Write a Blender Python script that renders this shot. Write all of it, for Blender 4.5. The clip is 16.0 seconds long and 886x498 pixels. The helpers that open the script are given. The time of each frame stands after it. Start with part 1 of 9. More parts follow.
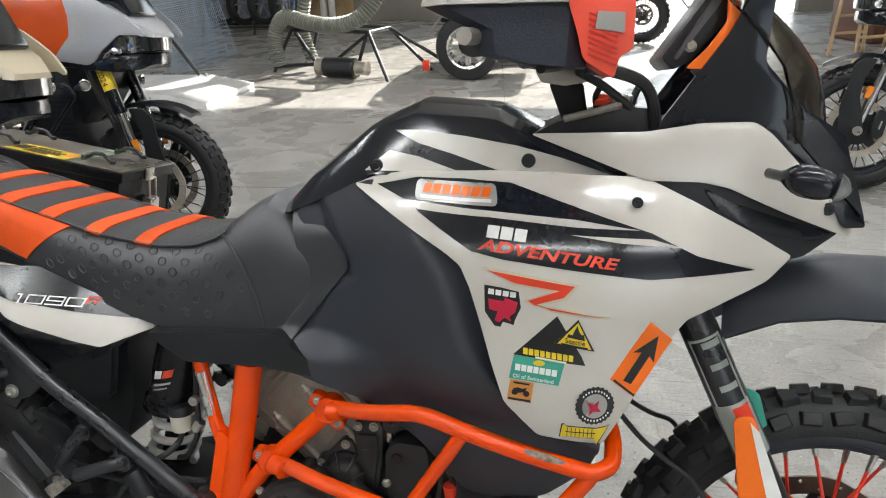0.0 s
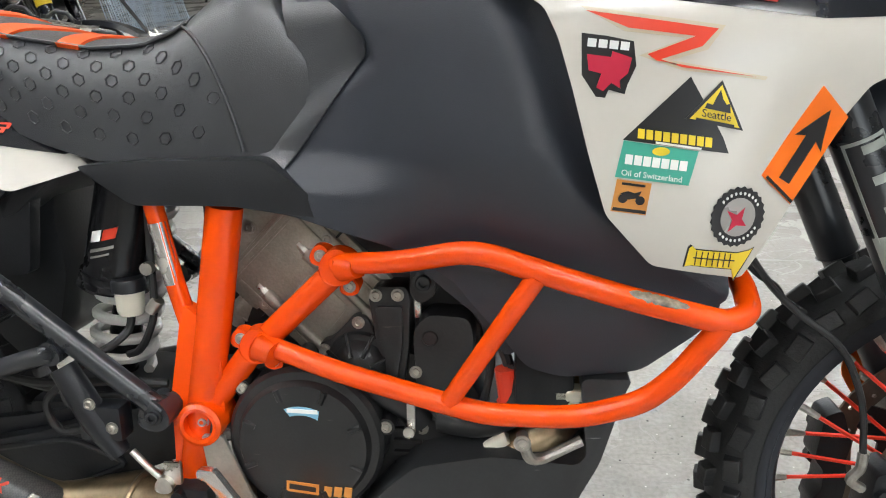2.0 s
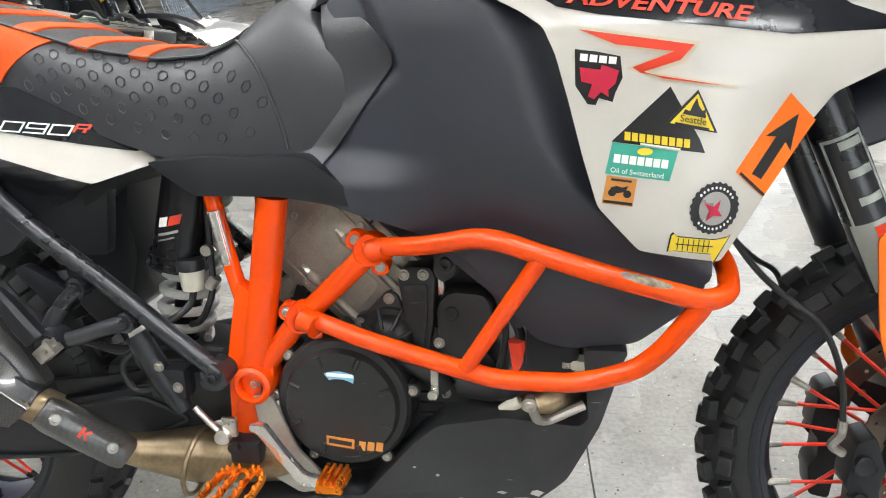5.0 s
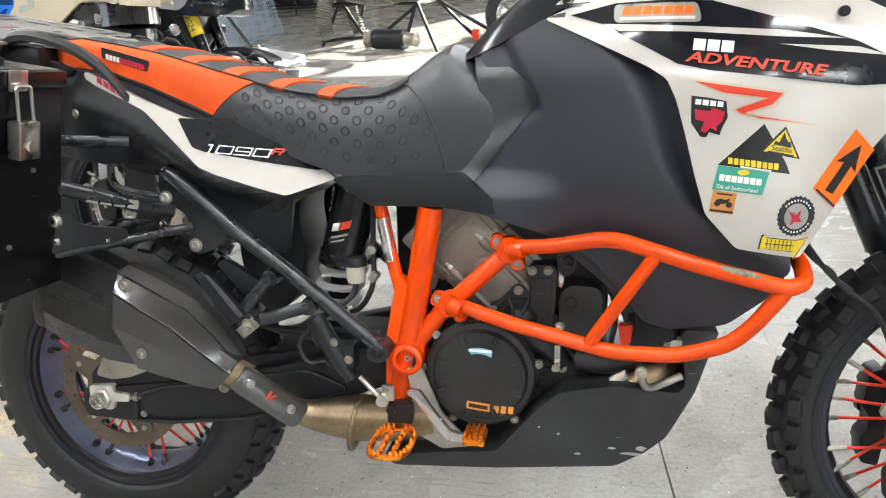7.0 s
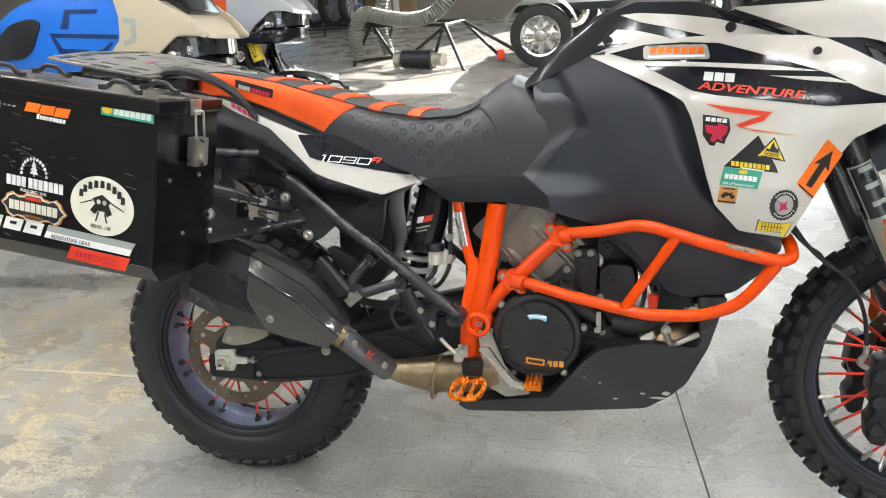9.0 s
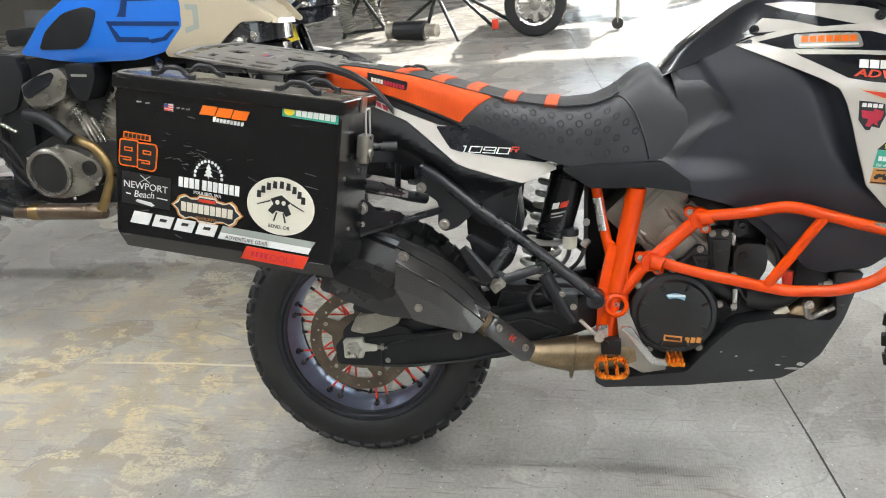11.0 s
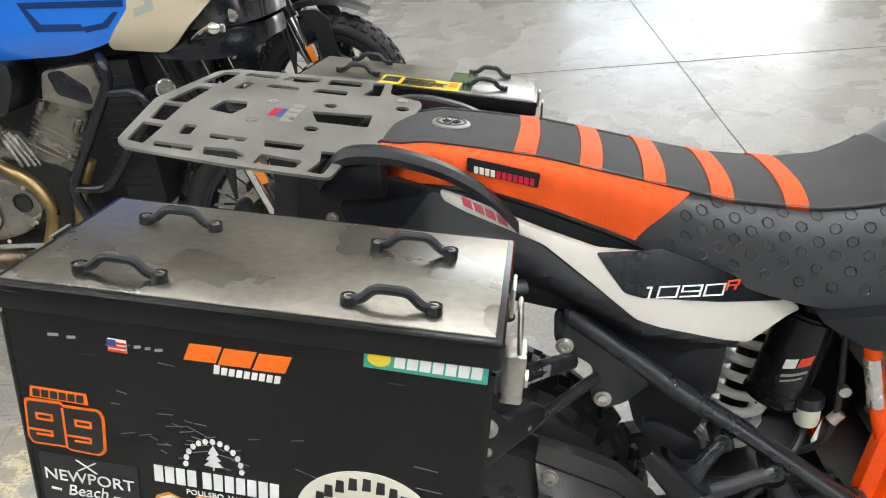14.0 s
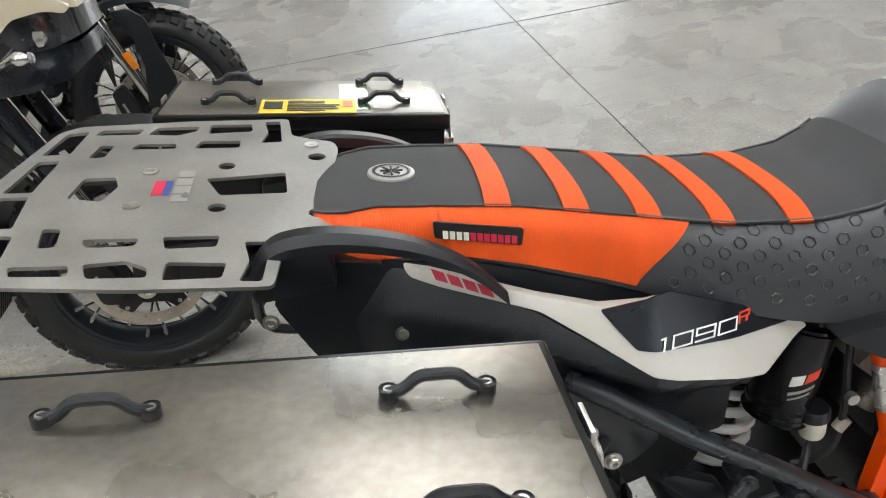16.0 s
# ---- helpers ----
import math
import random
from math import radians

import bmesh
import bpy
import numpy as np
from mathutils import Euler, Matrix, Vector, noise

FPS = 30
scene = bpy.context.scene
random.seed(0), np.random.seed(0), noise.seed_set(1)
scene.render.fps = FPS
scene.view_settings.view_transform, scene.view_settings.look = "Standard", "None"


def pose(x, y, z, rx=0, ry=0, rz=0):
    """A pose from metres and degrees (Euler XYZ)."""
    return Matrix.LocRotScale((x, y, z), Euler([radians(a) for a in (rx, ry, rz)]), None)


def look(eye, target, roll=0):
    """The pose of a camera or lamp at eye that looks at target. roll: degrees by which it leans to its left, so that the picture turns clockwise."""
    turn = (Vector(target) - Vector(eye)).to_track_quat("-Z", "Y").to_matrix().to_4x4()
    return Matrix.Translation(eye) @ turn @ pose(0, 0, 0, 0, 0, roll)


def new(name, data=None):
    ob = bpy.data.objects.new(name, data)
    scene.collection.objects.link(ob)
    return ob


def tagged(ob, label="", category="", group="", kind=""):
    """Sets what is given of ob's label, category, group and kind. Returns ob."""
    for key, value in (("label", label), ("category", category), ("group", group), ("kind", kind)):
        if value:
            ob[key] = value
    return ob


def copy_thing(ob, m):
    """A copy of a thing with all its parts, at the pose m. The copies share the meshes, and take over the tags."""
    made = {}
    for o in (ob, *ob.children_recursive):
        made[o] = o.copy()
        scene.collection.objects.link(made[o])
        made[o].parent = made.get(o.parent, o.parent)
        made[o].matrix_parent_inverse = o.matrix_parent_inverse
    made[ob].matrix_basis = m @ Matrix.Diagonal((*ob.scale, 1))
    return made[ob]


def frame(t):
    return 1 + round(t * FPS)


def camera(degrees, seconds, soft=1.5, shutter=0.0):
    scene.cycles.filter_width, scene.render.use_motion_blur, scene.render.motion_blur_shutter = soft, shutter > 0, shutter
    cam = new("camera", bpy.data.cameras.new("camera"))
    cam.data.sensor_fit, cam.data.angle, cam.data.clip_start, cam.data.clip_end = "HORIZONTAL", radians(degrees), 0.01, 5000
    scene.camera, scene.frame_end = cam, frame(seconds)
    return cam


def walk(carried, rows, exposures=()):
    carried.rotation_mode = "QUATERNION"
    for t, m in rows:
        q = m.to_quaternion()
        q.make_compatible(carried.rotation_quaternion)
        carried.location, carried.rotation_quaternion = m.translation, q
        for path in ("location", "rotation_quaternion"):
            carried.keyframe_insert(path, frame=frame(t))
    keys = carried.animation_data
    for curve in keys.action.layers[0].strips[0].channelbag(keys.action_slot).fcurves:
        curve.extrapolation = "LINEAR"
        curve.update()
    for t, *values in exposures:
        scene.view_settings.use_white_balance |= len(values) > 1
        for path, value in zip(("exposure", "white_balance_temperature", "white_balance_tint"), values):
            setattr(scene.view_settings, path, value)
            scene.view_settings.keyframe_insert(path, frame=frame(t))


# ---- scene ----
cam = camera(61.6, 16.0, soft=1.1)
PATH = [
    (0, (1.186, -0.968, 1.37), (0.85, 0.843, 0.591), -2.3),
    (0.5, (1.07, -0.837, 1.331), (0.778, 0.961, 0.505), -2.9),
    (1, (1.015, -0.758, 1.207), (0.759, 1.063, 0.42), -2.7),
    (1.5, (1.019, -0.75, 1.102), (0.793, 1.063, 0.289), -2.3),
    (2, (1.034, -0.781, 1.044), (0.807, 1.033, 0.232), -2.1),
    (2.5, (1.047, -0.803, 1.01), (0.811, 1.018, 0.215), -2.1),
    (3, (1.056, -0.806, 1.008), (0.808, 1.016, 0.22), -2.1),
    (3.2, (1.06, -0.805, 1.008), (0.803, 1.014, 0.215), -2.3),
    (5.3, (1.085, -0.907, 1.112), (0.725, 0.864, 0.254), -3.6),
    (5.5, (1.069, -0.931, 1.121), (0.708, 0.843, 0.271), -3.5),
    (6, (1.042, -0.996, 1.139), (0.658, 0.779, 0.302), -3.6),
    (6.5, (1.006, -1.075, 1.161), (0.608, 0.706, 0.342), -3.6),
    (7, (0.959, -1.146, 1.176), (0.553, 0.645, 0.382), -3.6),
    (7.5, (0.921, -1.207, 1.192), (0.503, 0.591, 0.423), -3.6),
    (8, (0.915, -1.275, 1.198), (0.478, 0.527, 0.448), -3.8),
    (8.5, (0.937, -1.401, 1.219), (0.482, 0.403, 0.484), -4.0),
    (8.7, (0.946, -1.441, 1.235), (0.487, 0.359, 0.494), -4.2),
    (10.8, (0.587, -1.62, 1.345), (0.22, 0.168, 0.528), -5.0),
    (11, (0.559, -1.589, 1.346), (0.198, 0.191, 0.508), -5.2),
    (11.5, (0.481, -1.434, 1.356), (0.124, 0.32, 0.463), -5.8),
    (12, (0.402, -1.31, 1.365), (0.048, 0.415, 0.417), -6.4),
    (12.5, (0.276, -1.173, 1.399), (-0.074, 0.529, 0.408), -6.9),
    (13, (0.214, -1.057, 1.419), (-0.134, 0.623, 0.392), -7.3),
    (13.5, (0.213, -0.909, 1.437), (-0.128, 0.755, 0.381), -7.6),
    (14, (0.202, -0.797, 1.44), (-0.111, 0.853, 0.354), -8.0),
    (14.5, (0.119, -0.703, 1.456), (-0.137, 0.939, 0.343), -8.4),
    (15, (0.025, -0.634, 1.466), (-0.122, 1.001, 0.323), -8.8),
    (15.5, (0.003, -0.591, 1.466), (0.005, 1.02, 0.28), -8.9),
    (16, (0.054, -0.566, 1.461), (0.153, 1.016, 0.241), -9.1),
]
walk(cam, [(t, look(eye, target, roll)) for t, eye, target, roll in PATH], [(0.0, 0.57), (1.0, 0.77), (2.0, 1.07), (5.5, 1.25), (8.5, 1.1), (11.0, 0.9), (13.5, 0.95), (14.5, 0.76), (15.0, 0.68), (16.0, 0.64)])

# ---- light ----
world = bpy.data.worlds.new("world")
scene.world = world
world.use_nodes = True
wn = world.node_tree.nodes
sky = wn.new("ShaderNodeTexSky")
sky.sky_type, sky.sun_disc = "NISHITA", False
SUN_ELEV, SUN_AZ = 28.0, 25.0          # degrees; azimuth from +y towards +x
sky.sun_elevation, sky.sun_rotation = radians(SUN_ELEV), radians(SUN_AZ)
wn["Background"].inputs["Strength"].default_value = 0.10
world.node_tree.links.new(sky.outputs[0], wn["Background"].inputs[0])

sun = new("sun", bpy.data.lights.new("sun", "SUN"))
sun.data.energy, sun.data.angle, sun.data.color = 12.0, radians(0.53), (1.0, 0.95, 0.86)
sun_dir = Vector((math.sin(radians(SUN_AZ)) * math.cos(radians(SUN_ELEV)), math.cos(radians(SUN_AZ)) * math.cos(radians(SUN_ELEV)), math.sin(radians(SUN_ELEV))))
sun.matrix_world = look(sun_dir * 30, (0, 0, 0))


def area_lamp(name, x, y, z, sx, sy, power, target, colour=(1, 1, 1)):
    ob = new(name, bpy.data.lights.new(name, "AREA"))
    ob.data.shape, ob.data.size, ob.data.size_y, ob.data.energy, ob.data.color = "RECTANGLE", sx, sy, power, colour
    ob.matrix_world = look((x, y, z), target)
    return ob


scene.view_settings.exposure = 0.7
# area lamps for daylight: the north roller door, then an invented south opening
area_lamp("added_daylight", 2.5, 12.3, 2.1, 4.2, 4.0, 98, (1.8, 0, 0.6), (0.74, 0.88, 1.0))
area_lamp("added_daylight", 5.2, -5.8, 1.5, 3.4, 2.8, 26, (2.2, 0, 0.0), (0.93, 0.97, 1.0))

# ---- materials ----


def ramp(nt, fac, stops):
    n = nt.nodes.new("ShaderNodeValToRGB")
    els = n.color_ramp.elements
    while len(els) < len(stops):
        els.new(0.5)
    for e, (p, c) in zip(els, stops):
        e.position, e.color = p, (*c, 1)
    nt.links.new(fac, n.inputs[0])
    return n.outputs[0]


def mat(name, colour, rough=0.5, metal=0.0, vary=0.12, scale=9.0, fine=120.0, bump=0.0, wear=0.0, wear_colour=(0.5, 0.5, 0.5), coat=0.0, spec=0.5, sheen=0.0, rough_vary=0.12):
    """A painted, plastic or metal surface with coarse and fine variation of colour, gloss and relief."""
    m = bpy.data.materials.new(name)
    m.use_nodes = True
    nt = m.node_tree
    n, link = nt.nodes, nt.links.new
    b = n["Principled BSDF"]
    tc = n.new("ShaderNodeTexCoord")
    big, small = n.new("ShaderNodeTexNoise"), n.new("ShaderNodeTexNoise")
    big.inputs["Scale"].default_value, big.inputs["Detail"].default_value = scale, 5
    small.inputs["Scale"].default_value, small.inputs["Detail"].default_value = fine, 3
    link(tc.outputs["Object"], big.inputs["Vector"])
    link(tc.outputs["Object"], small.inputs["Vector"])
    lo, hi = [max(c * (1 - vary), 0) for c in colour], [min(c * (1 + vary) + 0.004 * vary, 1) for c in colour]
    col = ramp(nt, big.outputs["Fac"], [(0.3, lo), (0.7, hi)])
    mix = n.new("ShaderNodeMix")
    mix.data_type, mix.blend_type = "RGBA", "MULTIPLY"
    mix.inputs["Factor"].default_value = min(1.0, vary * 2)
    link(col, mix.inputs["A"])
    link(ramp(nt, small.outputs["Fac"], [(0.35, (0.78, 0.78, 0.78)), (0.65, (1, 1, 1))]), mix.inputs["B"])
    out = mix.outputs["Result"]
    if wear > 0:
        scr, gate = n.new("ShaderNodeTexNoise"), n.new("ShaderNodeMix")
        mp = n.new("ShaderNodeMapping")
        mp.inputs["Scale"].default_value = (3, 3, 30)
        mp.inputs["Rotation"].default_value = (0.3, 0.5, 0.2)
        link(tc.outputs["Object"], mp.inputs[0])
        scr.inputs["Scale"].default_value, scr.inputs["Detail"].default_value = 7, 8
        link(mp.outputs[0], scr.inputs["Vector"])
        gate.data_type = "RGBA"
        link(ramp(nt, scr.outputs["Fac"], [(0.74 - wear, (0, 0, 0)), (0.80 - wear * 0.8, (1, 1, 1))]), gate.inputs["Factor"])
        link(out, gate.inputs["A"])
        gate.inputs["B"].default_value = (*wear_colour, 1)
        out = gate.outputs["Result"]
    link(out, b.inputs["Base Color"])
    mr = n.new("ShaderNodeMapRange")
    mr.inputs["To Min"].default_value, mr.inputs["To Max"].default_value = max(rough - rough_vary, 0.03), min(rough + rough_vary, 1)
    link(big.outputs["Fac"], mr.inputs["Value"])
    link(mr.outputs[0], b.inputs["Roughness"])
    b.inputs["Metallic"].default_value = metal
    b.inputs["Specular IOR Level"].default_value = spec
    b.inputs["Coat Weight"].default_value, b.inputs["Coat Roughness"].default_value = coat, 0.08
    b.inputs["Sheen Weight"].default_value = sheen
    if bump > 0:
        bp = n.new("ShaderNodeBump")
        bp.inputs["Strength"].default_value, bp.inputs["Distance"].default_value = bump, 0.002
        link(small.outputs["Fac"], bp.inputs["Height"])
        link(bp.outputs[0], b.inputs["Normal"])
    return m


def concrete():
    """Worn, sealed workshop concrete: grey with glue stains, scuffs, cracks and a glossy film."""
    m = bpy.data.materials.new("sealed_concrete")
    m.use_nodes = True
    nt = m.node_tree
    n, link = nt.nodes, nt.links.new
    b = n["Principled BSDF"]
    tc = n.new("ShaderNodeTexCoord")

    def noise_tex(scale, detail=6, dist=0.0, stretch=None):
        t = n.new("ShaderNodeTexNoise")
        t.inputs["Scale"].default_value, t.inputs["Detail"].default_value, t.inputs["Distortion"].default_value = scale, detail, dist
        if stretch:
            mp = n.new("ShaderNodeMapping")
            mp.inputs["Scale"].default_value = stretch[0]
            mp.inputs["Rotation"].default_value = (0, 0, stretch[1])
            link(tc.outputs["Object"], mp.inputs[0])
            link(mp.outputs[0], t.inputs["Vector"])
        else:
            link(tc.outputs["Object"], t.inputs["Vector"])
        return t.outputs["Fac"]

    def mixed(fac, a, c, mode="MIX"):
        x = n.new("ShaderNodeMix")
        x.data_type, x.blend_type = "RGBA", mode
        if isinstance(fac, float):
            x.inputs["Factor"].default_value = fac
        else:
            link(fac, x.inputs["Factor"])
        for key, v in (("A", a), ("B", c)):
            if isinstance(v, tuple):
                x.inputs[key].default_value = (*v, 1)
            else:
                link(v, x.inputs[key])
        return x.outputs["Result"]

    def calc(op, a, c):
        x = n.new("ShaderNodeMath")
        x.operation = op
        link(a, x.inputs[0])
        if isinstance(c, float):
            x.inputs[1].default_value = c
        else:
            link(c, x.inputs[1])
        return x.outputs[0]

    def grey(v):
        return (v, v, v)

    # slab: soft clouds, trowel mottling and sand grain
    base = ramp(nt, noise_tex(0.7, 5), [(0.3, (0.315, 0.303, 0.282)), (0.7, (0.395, 0.385, 0.365))])
    mottle = ramp(nt, noise_tex(6.5, 12, 0.4), [(0.32, grey(0.80)), (0.68, grey(1.06))])
    grain = ramp(nt, noise_tex(95, 5), [(0.3, grey(0.76)), (0.62, grey(1.0))])
    col = mixed(0.85, mixed(0.9, base, mottle, "MULTIPLY"), grain, "MULTIPLY")
    wn_ = n.new("ShaderNodeTexNoise")
    wn_.inputs["Scale"].default_value, wn_.inputs["Detail"].default_value = 3, 6
    link(tc.outputs["Object"], wn_.inputs["Vector"])
    wob_col = wn_.outputs["Color"]
    # warm stains and combed glue, thickest where a mat was once glued down
    dist = n.new("ShaderNodeVectorMath")
    dist.operation = "DISTANCE"
    dist.inputs[1].default_value = (-0.75, 0.60, 0.25)
    link(mixed(0.5, tc.outputs["Object"], wob_col, "ADD"), dist.inputs[0])
    near = ramp(nt, dist.outputs["Value"], [(0.30, grey(1.0)), (1.10, grey(0.0))])
    patch = ramp(nt, noise_tex(0.8, 3), [(0.55, grey(0.0)), (0.85, grey(0.30))])
    patch = mixed(1.0, patch, near, "LIGHTEN")
    tan = ramp(nt, noise_tex(5.5, 12, 0.9), [(0.36, grey(0.10)), (0.66, grey(0.85))])
    col = mixed(mixed(1.0, patch, tan, "MULTIPLY"), col, (0.315, 0.262, 0.175))
    clot = ramp(nt, noise_tex(6.5, 10, 1.0, ((1, 1.6, 1), 0.4)), [(0.515, grey(0.0)), (0.59, grey(0.95))])
    fleck = ramp(nt, noise_tex(60, 12, 1.4, ((1, 1.5, 1), 0.3)), [(0.45, grey(0.0)), (0.54, grey(0.9))])
    comb = n.new("ShaderNodeTexWave")
    comb.wave_type, comb.bands_direction = "BANDS", "X"
    comb.inputs["Scale"].default_value, comb.inputs["Distortion"].default_value = 46.0, 5.0
    comb.inputs["Detail"].default_value, comb.inputs["Detail Scale"].default_value = 3.0, 0.12
    link(tc.outputs["Object"], comb.inputs["Vector"])
    ridges = ramp(nt, comb.outputs["Fac"], [(0.42, grey(0.0)), (0.66, grey(0.85))])
    combed = ramp(nt, noise_tex(3.4, 4), [(0.50, grey(0.0)), (0.56, grey(1.0))])
    flake = mixed(combed, fleck, mixed(1.0, ridges, fleck, "LIGHTEN"))
    both = mixed(1.0, mixed(1.0, patch, clot, "MULTIPLY"), flake, "MULTIPLY")
    col = mixed(both, col, (0.57, 0.465, 0.265))
    # faint trowel combing elsewhere
    faint = mixed(1.0, ridges, ramp(nt, noise_tex(1.9, 4), [(0.54, grey(0.0)), (0.66, grey(0.22))]), "MULTIPLY")
    col = mixed(faint, col, (0.50, 0.49, 0.46))
    # one long smear of glue
    sep = n.new("ShaderNodeSeparateXYZ")
    link(mixed(0.03, tc.outputs["Object"], wob_col, "ADD"), sep.inputs[0])
    off = calc("ABSOLUTE", calc("SUBTRACT", sep.outputs["Y"], 0.375), 0.0)
    smear = ramp(nt, off, [(0.003, grey(0.8)), (0.007, grey(0.0))])
    along = ramp(nt, calc("ABSOLUTE", calc("ADD", sep.outputs["X"], 0.74), 0.0), [(0.25, grey(1.0)), (0.42, grey(0.0))])
    col = mixed(mixed(1.0, smear, along, "MULTIPLY"), col, (0.62, 0.56, 0.40))
    # paint chips: small pale and dark specks
    for shift, size, colour in ((0.0, 62, (0.75, 0.74, 0.70)), (3.7, 55, (0.035, 0.035, 0.035)), (7.9, 38, (0.035, 0.035, 0.035))):
        mp = n.new("ShaderNodeMapping")
        mp.inputs["Location"].default_value = (shift, shift * 1.7, 0)
        link(tc.outputs["Object"], mp.inputs[0])
        vc = n.new("ShaderNodeTexVoronoi")
        vc.inputs["Scale"].default_value = size
        link(mp.outputs[0], vc.inputs["Vector"])
        dot = ramp(nt, vc.outputs["Distance"], [(0.08, grey(0.9)), (0.13, grey(0.0))])
        rnd = n.new("ShaderNodeSeparateXYZ")
        link(vc.outputs["Color"], rnd.inputs[0])
        some = ramp(nt, rnd.outputs["X"], [(0.80, grey(0.0)), (0.82, grey(1.0))])
        col = mixed(mixed(1.0, dot, some, "MULTIPLY"), col, colour)
    # soft dark scuffs, then thin curved tyre and drag marks
    sc1 = ramp(nt, noise_tex(4, 10, 0.6, ((1, 9, 1), 0.9)), [(0.62, grey(0.0)), (0.74, grey(0.35))])
    col = mixed(sc1, col, (0.17, 0.165, 0.16))
    sc2 = ramp(nt, noise_tex(5, 10, 0.9, ((10, 1, 1), -0.5)), [(0.63, grey(0.0)), (0.74, grey(0.35))])
    col = mixed(sc2, col, (0.16, 0.155, 0.15))
    marks = None
    for k, (scale_, turn, long_, wide) in enumerate(((1.1, 0.35, 2.5, 0.0035), (1.3, 1.35, 3.0, 0.0035), (0.9, -0.6, 2.2, 0.0030), (2.1, 0.9, 1.6, 0.0040), (1.7, 2.3, 4.0, 0.0045))):
        edge = calc("ABSOLUTE", calc("SUBTRACT", noise_tex(scale_, 2.5, 0.2, ((1, long_, 1), turn)), 0.47 + 0.02 * k), 0.0)
        line = ramp(nt, edge, [(wide * 0.30, grey(0.55)), (wide * 0.9, grey(0.0))])
        gate = ramp(nt, noise_tex(3.1 + 0.6 * k, 8), [(0.50, grey(0.0)), (0.64, grey(1.0))])
        line = mixed(1.0, line, gate, "MULTIPLY")
        marks = line if marks is None else mixed(1.0, marks, line, "LIGHTEN")
    for k, (turn, long_) in enumerate(((0.55, 26), (-0.75, 30), (2.2, 22))):
        thin = ramp(nt, noise_tex(3.2 + 0.7 * k, 12, 0.25, ((1, long_, 1), turn)), [(0.645, grey(0.0)), (0.70, grey(0.6))])
        marks = mixed(1.0, marks, thin, "LIGHTEN")
    col = mixed(marks, col, (0.12, 0.115, 0.11))
    spots = ramp(nt, noise_tex(38, 2), [(0.71, grey(0.0)), (0.76, grey(0.6))])
    col = mixed(spots, col, (0.12, 0.12, 0.12))
    link(col, b.inputs["Base Color"])
    b.inputs["Specular IOR Level"].default_value = 0.40
    mr = n.new("ShaderNodeMapRange")
    mr.inputs["From Min"].default_value, mr.inputs["From Max"].default_value = 0.3, 0.7
    mr.inputs["To Min"].default_value, mr.inputs["To Max"].default_value = 0.13, 0.31
    link(noise_tex(2.2, 9, 0.5), mr.inputs["Value"])
    # marks, scuffs and glue break the sealer's gloss
    dull = calc("ADD", mr.outputs[0], calc("MULTIPLY", mixed(1.0, mixed(1.0, marks, sc1, "LIGHTEN"), both, "LIGHTEN"), 0.35))
    link(calc("ADD", dull, calc("MULTIPLY", mottle, 0.06)), b.inputs["Roughness"])
    bp = n.new("ShaderNodeBump")
    bp.inputs["Strength"].default_value, bp.inputs["Distance"].default_value = 0.25, 0.003
    link(noise_tex(24, 6), bp.inputs["Height"])
    link(bp.outputs[0], b.inputs["Normal"])
    return m


def carbon():
    m = mat("carbon_fibre", (0.018, 0.018, 0.02), 0.30, 0.0, 0.1, spec=0.7, coat=1.0, rough_vary=0.02)
    nt = m.node_tree
    n, link = nt.nodes, nt.links.new
    tc = n.new("ShaderNodeTexCoord")
    mp = n.new("ShaderNodeMapping")
    mp.inputs["Rotation"].default_value = (0, radians(45), 0)
    mp.inputs["Scale"].default_value = (420, 420, 420)
    ck = n.new("ShaderNodeTexChecker")
    ck.inputs["Scale"].default_value = 1.0
    ck.inputs["Color1"].default_value, ck.inputs["Color2"].default_value = (0.022, 0.022, 0.022, 1), (0.052, 0.050, 0.048, 1)
    link(tc.outputs["Object"], mp.inputs[0])
    link(mp.outputs[0], ck.inputs["Vector"])
    link(ck.outputs["Color"], n["Principled BSDF"].inputs["Base Color"])
    return m


def glass(name, colour, rough=0.0):
    m = bpy.data.materials.new(name)
    m.use_nodes = True
    b = m.node_tree.nodes["Principled BSDF"]
    b.inputs["Base Color"].default_value = (*colour, 1)
    b.inputs["Transmission Weight"].default_value, b.inputs["Roughness"].default_value, b.inputs["IOR"].default_value = 1.0, rough, 1.45
    return m


